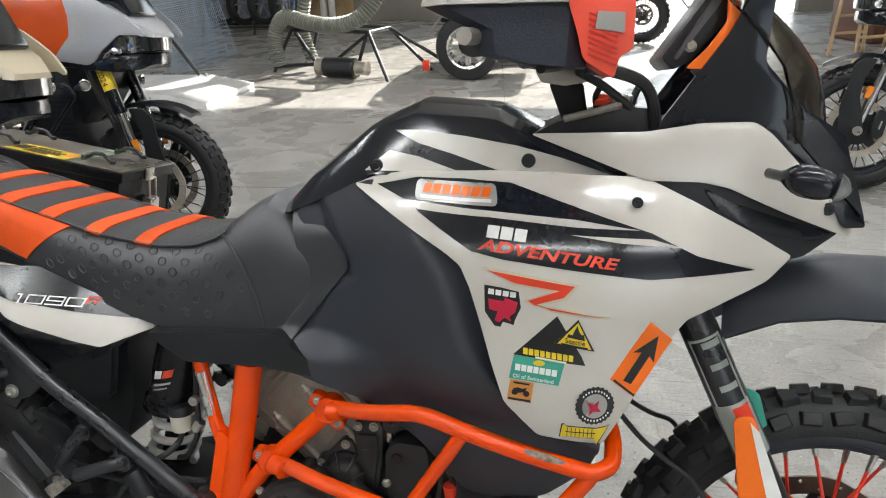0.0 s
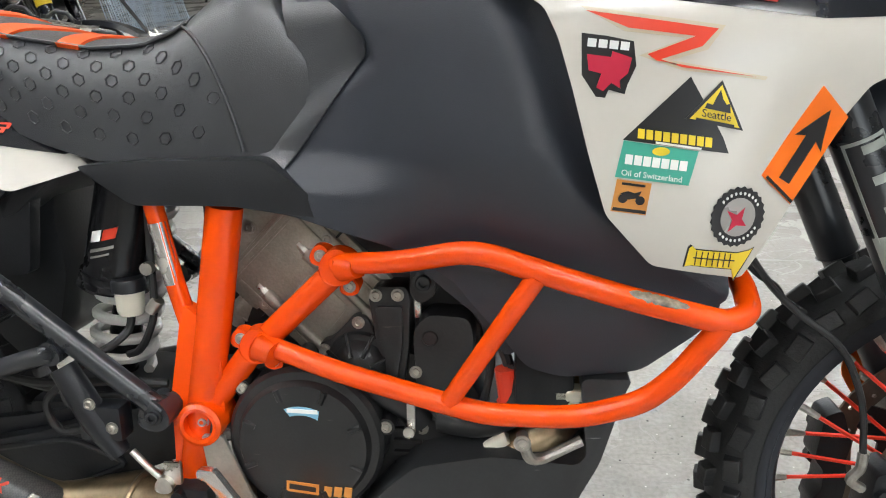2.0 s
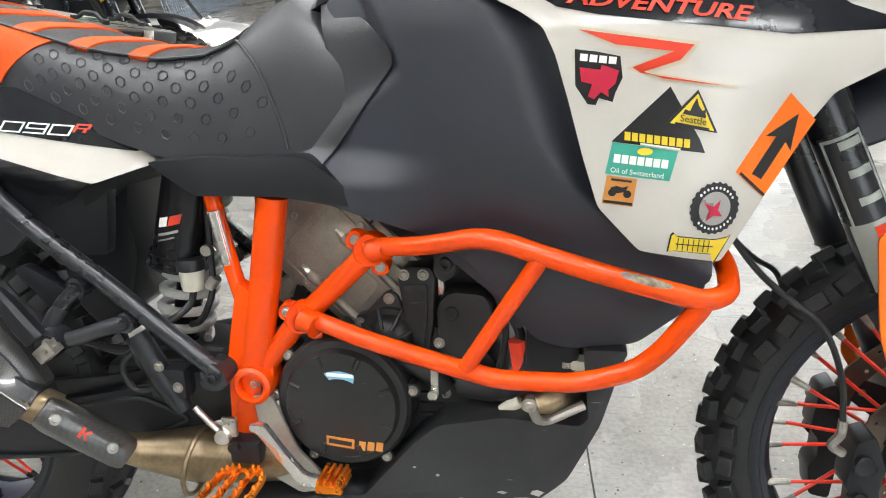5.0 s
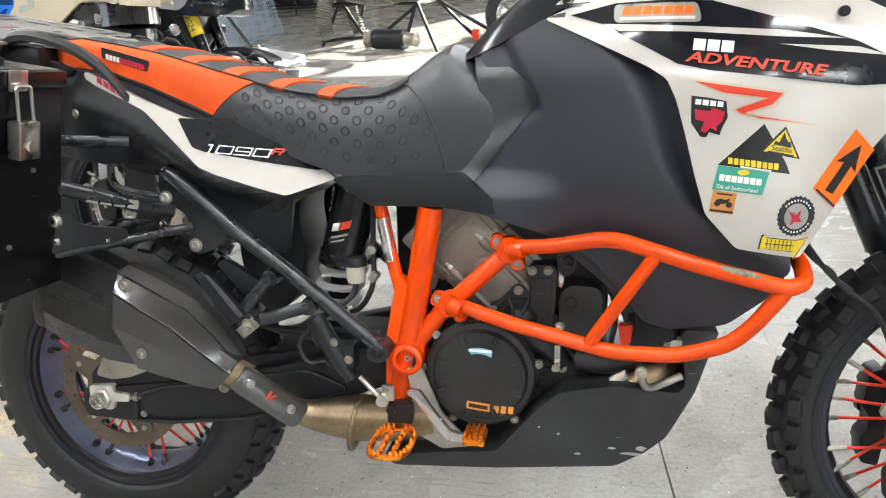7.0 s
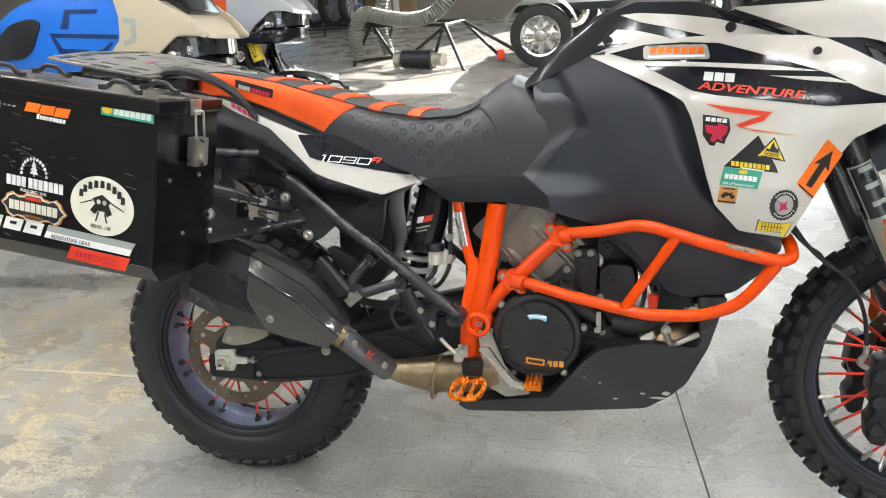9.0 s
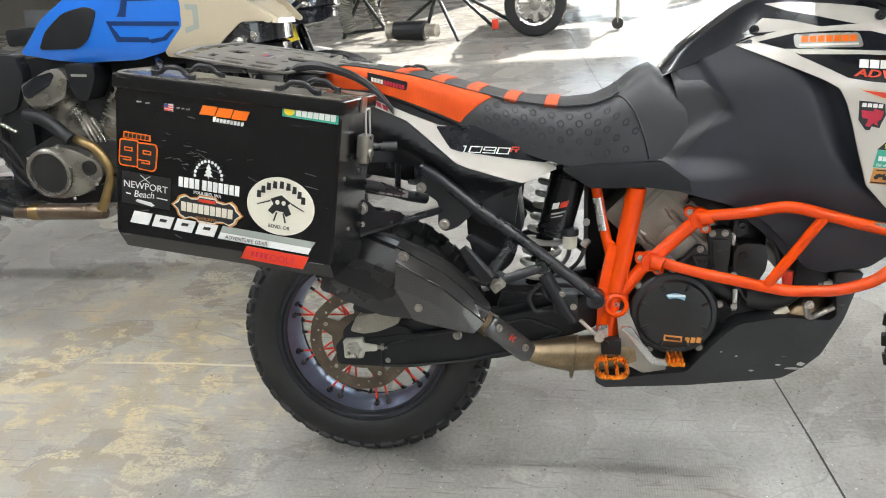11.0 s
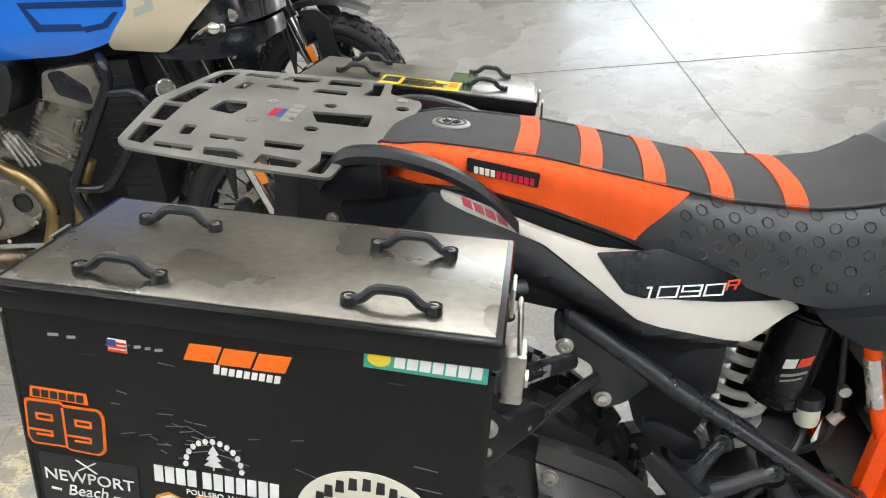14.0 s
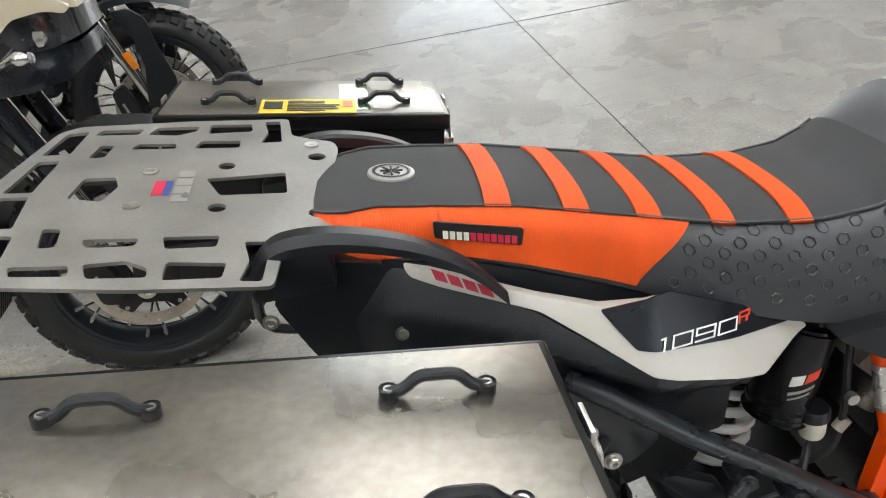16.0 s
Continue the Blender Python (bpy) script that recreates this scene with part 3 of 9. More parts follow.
setting("floor", box(X0 - 0.2, X1 + 0.2, Y0 - 0.2, Y1 + 0.2, -0.2, 0.0), "floor", "stained and scuffed sealed concrete workshop floor", "floor")
setting("ground", box(-300, 300, -300, 300, -0.5, -0.21), "asphalt", "pale concrete yard outside the doors", "ground")
setting("ceiling", box(X0 - 0.2, X1 + 0.2, Y0 - 0.2, Y1 + 0.2, H, H + 0.15), "ceiling", "pale timber roof deck", "ceiling")


def pierced_wall(name, fixed, along, lo, hi, opening, label):
    a, b, top = opening
    bms = []
    for u0, u1, z0, z1 in ((lo, a, 0, H), (b, hi, 0, H), (a, b, top, H)):
        bms.append(box(u0, u1, fixed - 0.1, fixed + 0.1, z0, z1) if along == "x" else box(fixed - 0.1, fixed + 0.1, u0, u1, z0, z1))
    return setting(name, join(*bms), "wall", label, "wall")


pierced_wall("wall_north", Y1, "x", X0, X1, (0.35, 4.7, 4.3), "cream painted wall with a wide open roller door")
# unseen opening, invented to let fill daylight in from the south
pierced_wall("wall_south", Y0, "x", X0, X1, (3.5, 7.1, 3.0), "cream painted wall with an added, unseen opening for daylight")
setting("wall_west", box(X0 - 0.1, X0 + 0.1, Y0 - 0.1, Y1 + 0.1, 0, H), "wall", "cream painted workshop wall", "wall")
setting("wall_east", box(X1 - 0.1, X1 + 0.1, Y0 - 0.1, Y1 + 0.1, 0, H), "wall", "cream painted workshop wall", "wall")

# saw-cut joints in the slab
JA, JB = Vector((1.14, 0.19, 0)), Vector((0.84, 3.06, 0))
jd = (JB - JA).normalized()


def joint_strip(p, q, w):
    d = (q - p).normalized()
    s = Vector((-d.y, d.x, 0)) * w / 2
    bm = bmesh.new()
    n = 60
    rows = []
    for i in range(n + 1):
        c = p + (q - p) * (i / n) + Vector((-d.y, d.x, 0)) * 0.006 * noise.noise(Vector((i * 0.7, p.x, 3)))
        k = 1 + 0.5 * noise.noise(Vector((i * 1.7, 5, 1)))
        rows.append((bm.verts.new(c + s * k + Vector((0, 0, 0.0012))), bm.verts.new(c - s * k + Vector((0, 0, 0.0012)))))
    for a, b in zip(rows, rows[1:]):
        bm.faces.new((a[0], a[1], b[1], b[0]))
    ext = bmesh.ops.extrude_face_region(bm, geom=list(bm.faces))
    bmesh.ops.translate(bm, verts=[v for v in ext["geom"] if isinstance(v, bmesh.types.BMVert)], vec=(0, 0, -0.004))
    return bm


setting("trim", joint_strip(JA - jd * 7, JA + jd * 9.5, 0.0045), "joint", "dark saw-cut joint in the concrete slab", "floor joint")
setting("trim", joint_strip(Vector((-7, 3.02, 0)), Vector((10, 3.16, 0)), 0.0045), "joint", "dark saw-cut joint in the concrete slab", "floor joint")

# rows of ceiling lights
first = None
for x in (-5.5, -1.8, 1.9, 5.6):
    for y in (-4.5, -0.8, 3.0, 5.0):
        # the lone light at y = 5 is added to brighten the floor
        if y > 4 and x != 1.9:
            continue
        if first is None:
            first = thing("ceiling_light", "long white ceiling light with a glowing diffuser", "ceiling light", pose(x, y, H), "ceiling lights")
            part("frame", join(box(-1.45, 1.45, -0.10, 0.10, -0.07, -0.001, 0.01)), "trim", first)
            part("diffuser", box(-1.42, 1.42, -0.085, 0.085, -0.085, -0.0705, 0.004), "lamp", first, "glowing diffuser")
        else:
            copy_thing(first, pose(x, y, H))

# ---- the adventure motorcycle ----
LEAN = 10.4
BIKE = pose(0, 0, 0, -LEAN, 0, 0)
bike = thing("motorcycle", "orange, white and black adventure motorcycle leaning on its side stand", "motorcycle", BIKE)


def ease(t):
    t = min(max(t, 0.0), 1.0)
    return t * t * (3 - 2 * t)


def along(x, pts):
    """The value at x on a line through (x, value) points."""
    if x <= pts[0][0]:
        return pts[0][1]
    for (a, va), (b, vb) in zip(pts, pts[1:]):
        if x <= b:
            return va + (vb - va) * (x - a) / (b - a)
    return pts[-1][1]


def shroud_side(x, z):
    fold = along(x, [(1.16, 0.86), (1.22, 0.888), (1.30, 0.902), (1.46, 0.914)])
    under = 0.016 * ease(max(0.0, fold - z) / 0.09) * ease((x - 1.18) / 0.14)      # the lower facet turns in under the fold
    return under - (0.272 - 1.0 * max(0, x - 1.15) ** 2 - 0.85 * max(0, 1.06 - x) ** 1.5 - 3.0 * max(0, z - 0.9) ** 2 - 1.5 * max(0, 0.8 - z) ** 2)


def knee_side(x, z):
    y = 0.128 + 0.125 * ease((x - 0.74) / 0.33)
    edge = along(z, [(0.66, 1.235), (0.697, 1.165), (0.727, 1.118), (0.769, 1.069), (0.818, 1.034), (0.917, 1.000), (0.964, 0.972), (1.004, 0.935), (1.05, 0.87)])
    y -= 0.024 * ease((x - edge) / 0.050)                           # falls back in front of the ridge
    y -= 0.046 * ease((0.82 - z) / 0.18) * ease((x - 0.74) / 0.22)
    y += 0.034 * ease((0.80 - z) / 0.05) * (1 - ease((x - 0.80) / 0.16))
    y -= 0.025 * ease((z - 0.93) / 0.14)
    y -= 0.010 * ease((0.875 - 0.55 * (z - 0.90) - x) / 0.02) * ease((z - 0.855 + 0.6 * (0.83 - x)) / 0.03)   # step beside the seat nose
    return -y


# wheels
def wheel(name, label, cx, cz, r_tyre, half, r_rim, rows, knob, n_knob, disc_r, disc_y, steer=None, parent=None, spoke_mat="red_spoke", n_spoke=18, disc_mat="disc"):
    w = part(name, join(lathe([(-0.06, 0.0), (-0.06, 0.045), (-0.045, 0.048), (-0.03, 0.03), (0.03, 0.03), (0.045, 0.048), (0.06, 0.045), (0.06, 0.0)], 28)), "black", parent or bike, label)
    w.matrix_basis = pose(cx, 0, cz) @ (steer or Matrix())
    r0 = r_tyre - knob[2]
    prof = []
    for k in range(25):
        a = -1.95 + 3.9 * k / 24
        prof.append((half * 1.02 * math.sin(a), r0 - half * 0.93 + half * 0.93 * math.cos(a) if abs(a) < 1.6 else r0 - half * 0.93 + half * 0.9 * math.cos(a) * 1.0))
    lowest = min(p[1] for p in prof)
    prof = [(u, r if r > r_rim + 0.012 else r_rim + 0.012 + (r - lowest) * 0.3) for u, r in prof]
    prof = [(-half * 0.72, r_rim - 0.004)] + prof + [(half * 0.72, r_rim - 0.004)]
    t = part("tyre", lathe(prof, 96, closed=True), "rubber", w)
    rim = [(-half * 0.78, r_rim + 0.012), (-half * 0.84, r_rim + 0.010), (-half * 0.84, r_rim - 0.003), (-half * 0.6, r_rim - 0.010), (-half * 0.35, r_rim - 0.024), (0, r_rim - 0.028),
           (half * 0.35, r_rim - 0.024), (half * 0.6, r_rim - 0.010), (half * 0.84, r_rim - 0.003), (half * 0.84, r_rim + 0.010), (half * 0.78, r_rim + 0.012), (0, r_rim - 0.012)]
    rear = name == "rear_wheel"
    part("rim", lathe(rim, 72, closed=True), "rim" if rear and spoke_mat == "red_spoke" else "rim_dark", w)
    # black stepped flanges beside the tyre's beads
    for sgn in (-1, 1):
        lip = [(sgn * half * 0.70, r_rim + 0.010), (sgn * half * 0.90, r_rim + 0.009), (sgn * half * 0.93, r_rim + 0.003), (sgn * half * 0.90, r_rim - 0.004), (sgn * half * 0.82, r_rim - 0.006), (sgn * half * 0.80, r_rim - 0.013), (sgn * half * 0.70, r_rim - 0.015), (sgn * half * 0.66, r_rim - 0.010)]
        part("rim_flange", lathe(lip, 72, closed=True), "rim_dark", w)
    # tread blocks stand on the carcass in rows
    meshes = []
    for off, lx, ly in rows:
        a = math.asin(min(0.97, abs(off) / (half * 1.02))) * (1 if off > 0 else -1)
        b = box(-lx / 2, lx / 2, -ly / 2, ly / 2, -0.008, knob[2], 0.0)
        for v in b.verts:
            if v.co.z > 0:
                v.co.x *= 0.86
                v.co.y *= 0.86
        bevel(b, 0.0015, 1)
        me = mesh_of("tread_block", b, "rubber")
        meshes.append((me, a, r0 - half * 0.93 + half * 0.93 * math.cos(a)))
    for i in range(n_knob):
        for j, (me, a, rr) in enumerate(meshes):
            turn = 2 * math.pi * (i + (0.5 if j % 2 else 0.0)) / n_knob
            ob = new("tread_block", me)
            ob.parent = w
            ob.matrix_basis = Matrix.Rotation(turn, 4, "Y") @ Matrix.Translation((0, half * 1.02 * math.sin(a), rr)) @ Matrix.Rotation(-a, 4, "X") @ pose(0, 0, 0, 0, 0, (8, -8)[i % 2])
    # spokes in crossed pairs, with dark nipples
    sp, nip = [], []
    for i in range(n_spoke):
        for sgn in (-1, 1):
            a0 = 2 * math.pi * (i + 0.25 * sgn) / n_spoke
            a1 = a0 + sgn * (0.42 if i % 2 else -0.42)
            y = 0.045 * sgn
            p = Vector((0.046 * math.cos(a1), y, 0.046 * math.sin(a1)))
            q = Vector(((r_rim - 0.018) * math.cos(a0), 0.35 * half * (1 if i % 2 else -1), (r_rim - 0.018) * math.sin(a0)))
            sp.append((p, q))
    for p, q in sp:
        part("spoke", cyl(p, q.lerp(p, 0.10), 0.0030, seg=6), spoke_mat, w)
        if rear:
            part("nipple", join(cyl(q.lerp(p, 0.12), q.lerp(p, 0.02), 0.0042, seg=8), cyl(q.lerp(p, 0.045), q.lerp(p, -0.02), 0.0088, 0.0095, seg=10)), "nipple", w)
        else:
            part("nipple", cyl(q.lerp(p, 0.15), q.lerp(p, -0.02), 0.0042, 0.0060, seg=8), "bolt_steel", w)
    if disc_r:
        pts = [(disc_r * math.cos(2 * math.pi * k / 60) * (1 + (0.012 if k % 6 < 3 else 0)), disc_r * math.sin(2 * math.pi * k / 60) * (1 + (0.012 if k % 6 < 3 else 0))) for k in range(60)]
        inner = [(disc_r * 0.78 * math.cos(2 * math.pi * k / 40), disc_r * 0.78 * math.sin(2 * math.pi * k / 40)) for k in range(40)]
        holes = []
        for k in range(26):
            a, rr = 2 * math.pi * k / 26, disc_r * (0.94 if k % 2 else 0.85)
            holes.append([(rr * math.cos(a) + 0.0035 * math.cos(b * math.pi / 3), rr * math.sin(a) + 0.0035 * math.sin(b * math.pi / 3)) for b in range(6)])
        for y in ([disc_y] if name == "rear_wheel" else [disc_y, -disc_y]):
            part("brake_disc", plate(pts, y - 0.0025, y + 0.0025, holes=[inner] + holes), disc_mat, w)
            star = []
            for k in range(40):
                a = 2 * math.pi * k / 40
                rr = disc_r * (0.80 if k % 8 < 3 else 0.56)
                star.append((rr * math.cos(a), rr * math.sin(a)))
            ctr = [(0.045 * math.cos(2 * math.pi * k / 24), 0.045 * math.sin(2 * math.pi * k / 24)) for k in range(24)]
            part("disc_carrier", plate(star, y - 0.004, y + 0.001, holes=[ctr]), disc_mat if rear else "black_matt", w)
            for k in range(5):
                a = 2 * math.pi * (k * 8 + 1) / 40
                part("disc_rivet", cyl((disc_r * 0.74 * math.cos(a), y - 0.0065, disc_r * 0.74 * math.sin(a)), (disc_r * 0.74 * math.cos(a), y, disc_r * 0.74 * math.sin(a)), 0.0055, seg=12), "bolt_steel", w)
    return w


wheel("rear_wheel", "rear wheel with red spokes and chunky tyre", 0.0, 0.335, 0.338, 0.079, 0.221, [(-0.058, 0.034, 0.024), (-0.022, 0.032, 0.030), (0.018, 0.032, 0.030), (0.056, 0.034, 0.024)], (0, 0, 0.009), 44, 0.135, -0.072)
wheel("front_wheel", "front wheel with red spokes and knobbly off-road tyre", 1.612, 0.350, 0.345, 0.046, 0.268, [(-0.042, 0.034, 0.024), (-0.015, 0.032, 0.024), (0.015, 0.032, 0.024), (0.042, 0.034, 0.024)], (0, 0, 0.013), 42, 0.15, -0.066)

# tank, knee panels and shrouds, both sides
NUM_Z = [(0.70, 0.957), (0.725, 0.975), (0.78, 1.035), (0.888, 1.118), (0.958, 1.150), (1.075, 1.142), (1.142, 1.105), (1.30, 1.04)]


# half section: near-flat flank, a soft shoulder edge and a flat crown
TANK_SEC = [(-1.0, 0.0), (-0.93, 0.22), (-0.84, 0.48), (-0.745, 0.74), (-0.715, 0.80), (-0.53, 0.925), (-0.47, 0.95), (-0.27, 0.988), (-0.10, 1.0)]


def tank_ring(x):
    zt = along(x, NUM_Z)
    ze = along(x, [(0.70, 0.955), (0.80, 0.995), (0.9, 1.043), (1.1, 1.043), (1.30, 1.02)])
    w = along(x, [(0.70, 0.08), (0.80, 0.126), (0.9, 0.162), (1.0, 0.188), (1.1, 0.205), (1.30, 0.20)])
    ring = [(x, y * w, ze + (zt - ze) * h) for y, h in TANK_SEC] + [(x, -y * w, ze + (zt - ze) * h) for y, h in TANK_SEC[::-1]]
    return ring + [(x, w * 0.5, ze - 0.02), (x, -w * 0.5, ze - 0.02)]


part("tank_cover", ring_loft([tank_ring(0.72 + 0.02 * k) for k in range(28)]), "black_gloss", bike, "gloss black tank cover", 16.0)
core = []
for k in range(15):
    x = 0.70 + 0.04 * k
    wk = -knee_side(min(x, 1.0), 0.85) - 0.03
    zt, zb = along(x, [(0.70, 0.96), (0.9, 1.04), (1.26, 1.03)]), along(x, [(0.70, 0.75), (0.95, 0.69), (1.26, 0.66)])
    core.append([(x, -wk * 0.6, zb), (x, -wk, zb + 0.1), (x, -wk, zt - 0.12), (x, -wk * 0.5, zt - 0.01), (x, wk * 0.5, zt - 0.01), (x, wk, zt - 0.12), (x, wk, zb + 0.1), (x, wk * 0.6, zb)])
part("fuel_tank", ring_loft(core), "black", bike)

KNEE = rounded([(0.735, 0.775), (0.785, 0.862), (0.812, 0.900), (0.812, 0.922), (0.785, 0.950), (0.762, 0.978), (0.85, 1.022), (0.905, 1.038), (0.99, 1.010), (1.085, 0.945), (1.12, 0.87), (1.15, 0.76), (1.19, 0.715), (1.24, 0.690),
                (1.235, 0.648), (1.16, 0.65), (1.08, 0.668), (1.00, 0.675), (0.925, 0.680), (0.855, 0.704), (0.77, 0.728), (0.70, 0.738), (0.69, 0.765)], 0.012)
SHROUD = rounded([(0.872, 1.028), (0.923, 1.003), (0.973, 0.978), (1.021, 0.954), (1.045, 0.938), (1.058, 0.911), (1.072, 0.865), (1.088, 0.806), (1.105, 0.752), (1.150, 0.702), (1.238, 0.686), (1.262, 0.731), (1.315, 0.831), (1.340, 0.866), (1.394, 0.890),
                  (1.446, 0.911), (1.482, 0.940), (1.421, 0.977), (1.344, 1.018), (1.282, 1.048), (1.106, 1.056), (0.960, 1.052), (0.905, 1.041)], 0.006)
COWL = rounded([(1.128, 1.104), (1.280, 1.107), (1.351, 1.118), (1.420, 1.119), (1.443, 1.104), (1.493, 1.053), (1.535, 1.012), (1.573, 0.967), (1.566, 0.958), (1.470, 0.997), (1.389, 1.034), (1.352, 1.042), (1.282, 1.044)], 0.008)
RECESS = rounded([(1.268, 1.056), (1.36, 1.056), (1.44, 1.02), (1.560, 0.964), (1.506, 0.932), (1.475, 0.928), (1.42, 0.955), (1.34, 1.000)], 0.006)


def cowl_side(x, z):
    return -(0.195 - 0.9 * max(0, x - 1.25) ** 2 - 1.5 * max(0, z - 1.04) ** 2)


for mir in (False, True):
    part("knee_panel", skin(KNEE, knee_side, 0.006, 0.0055 if not mir else 0.025, mirror=mir), "knee", bike, "dark grey grained plastic knee panel")
    part("shroud", skin(SHROUD, shroud_side, 0.006, 0.025, 0.003, mirror=mir), "white", bike, "glossy white side shroud covered in stickers")
    part("upper_cowl", skin(COWL, cowl_side, 0.008, 0.03, 0.004, mirror=mir), "white", bike, "glossy white upper cowl")
    part("shroud_insert", skin(RECESS, lambda x, z: cowl_side(x, z) + 0.014, 0.006, 0.03, mirror=mir), "black", bike)
    part("insert_facet", skin(rounded([(1.360, 1.032), (1.400, 1.012), (1.480, 0.984), (1.545, 0.964), (1.515, 0.955), (1.425, 0.976), (1.38, 1.002)], 0.003), lambda x, z: cowl_side(x, z) + 0.010, 0.006, 0.03, mirror=mir), "black_gloss", bike)
    lower = rounded([(0.90, 0.685), (0.955, 0.655), (1.007, 0.595), (1.034, 0.556), (1.077, 0.545), (1.159, 0.558), (1.216, 0.613), (1.236, 0.655), (1.1, 0.70)], 0.012)
    part("radiator_shroud", skin(lower, lambda x, z: knee_side(x, max(z, 0.655)) + 0.004 + 0.004 * ease((x - 1.15) / 0.08) + 0.45 * max(0, 0.635 - z), 0.02, 0.02, 0.004, mirror=mir), "knee", bike)

# seat: a skin given by a place along the bike and a way round from the crown to the lower edge
S_TOP = [(-0.05, 1.013), (-0.035, 1.027), (0.03, 1.031), (0.18, 1.004), (0.305, 0.970), (0.416, 0.940), (0.526, 0.926), (0.59, 0.930), (0.634, 0.948), (0.68, 0.985), (0.715, 1.000), (0.75, 0.975), (0.81, 0.91)]
S_LOW = [(-0.05, 0.985), (0.0, 0.975), (0.098, 0.965), (0.177, 0.936), (0.261, 0.900), (0.359, 0.852), (0.461, 0.808), (0.521, 0.789), (0.601, 0.774), (0.71, 0.777), (0.735, 0.79), (0.785, 0.851), (0.815, 0.895)]
S_WIDE = [(-0.05, 0.06), (-0.03, 0.095), (0.0, 0.116), (0.1, 0.122), (0.3, 0.132), (0.5, 0.140), (0.65, 0.142), (0.72, 0.135), (0.815, 0.128)]


def seat_at(x, v, lift=0.0):
    a = abs(v)
    if a > 0.46:
        q = (a - 0.46) / 0.54
        a = 0.46 + 0.54 * (1 - (1 - q) ** 2)
    a *= math.pi / 2
    zt, zb, w = along(x, S_TOP), along(x, S_LOW), along(x, S_WIDE)
    w += lift
    return Vector((x, math.copysign(w * math.sin(a) ** 0.55, v), zb + (zt - zb + lift) * max(math.cos(a), 0.0) ** 0.36))


def seat_patch(x_of, v0, v1, nu, nv, lift=0.0, thick=0.006):
    """A piece of the seat's cover between two places along it; x_of(u, v) for u from 0 to 1."""
    bm = bmesh.new()
    g = [[bm.verts.new(seat_at(x_of(i / nu, v0 + (v1 - v0) * j / nv), v0 + (v1 - v0) * j / nv, lift)) for j in range(nv + 1)] for i in range(nu + 1)]
    for i in range(nu):
        for j in range(nv):
            bm.faces.new((g[i][j], g[i + 1][j], g[i + 1][j + 1], g[i][j + 1]))
    bmesh.ops.recalc_face_normals(bm, faces=bm.faces)
    ext = bmesh.ops.extrude_face_region(bm, geom=list(bm.faces))
    mid = Vector((0, 0, along(x_of(0.5, 0), S_LOW) - 0.05))
    for v in ext["geom"]:
        if isinstance(v, bmesh.types.BMVert):
            d = Vector((0, -v.co.y, mid.z - v.co.z)).normalized()
            v.co += d * thick
    bmesh.ops.recalc_face_normals(bm, faces=bm.faces)
    return bm


seat = part("seat", seat_patch(lambda u, v: -0.05 + 0.865 * u, -1, 1, 60, 40, 0.0, 0.02), "seat", bike, "long black seat with orange bars and embossed grip sides")
part("seat_cloth", seat_patch(lambda u, v: -0.046 + 0.69 * u, -0.46, 0.46, 48, 24, 0.0015), "seat_top", seat, "charcoal gripper cloth on the seat top")
for xb in (0.162, 0.246, 0.326, 0.410, 0.500):
    part("seat_bar", seat_patch(lambda u, v: xb - 0.014 + 0.028 * u - 0.012 * (abs(v) - 0.3), -0.47, 0.47, 5, 30, 0.0045), "orange_cloth", seat, "orange ribbed vinyl bar")
for s in (-1, 1):
    part("seat_side_panel", seat_patch(lambda u, v: -0.035 + (0.405 - 0.075 * ((abs(v) - 0.46) / 0.54)) * u, s * 0.46, s * 0.985, 26, 14, 0.002), "orange_cloth", seat, "orange ribbed vinyl seat side")
    part("piping", sweep([seat_at(-0.035 + 0.68 * i / 40, s * 0.462, 0.003) for i in range(41)], 0.0022, 6), "seat", seat)
    part("piping", sweep([seat_at(0.625 + 0.085 * t ** 0.8, s * (0.40 + 0.58 * t), 0.002) for t in [k / 16 for k in range(17)]], 0.0022, 6), "seat", seat)
# flank of the seat base that closes the joint with the knee panels
JOINT = rounded([(0.700, 0.752), (0.752, 0.770), (0.832, 0.868), (0.862, 0.903), (0.861, 0.920), (0.828, 0.950), (0.782, 0.982), (0.754, 0.980), (0.765, 0.930), (0.765, 0.880), (0.722, 0.800), (0.690, 0.785)], 0.008)
for mir in (False, True):
    part("seat_flank", skin(JOINT, lambda x, z: knee_side(x, z) - 0.0045 + 0.022 * ease((z - 0.945) / 0.05), 0.014, 0.010, 0.003, mirror=mir), "seat", seat)
# embossed hexagons on the seat sides
hexes = []
for row in range(6):
    for col in range(14):
        x = 0.24 + 0.040 * col + (0.020 if row % 2 else 0)
        v = 0.505 + 0.084 * row
        if x > 0.612 + 0.085 * max((v - 0.40) / 0.58, 0) ** 0.8 or x < 0.385 - 0.075 * (v - 0.46) / 0.54:
            continue
        hexes.append((x, v))
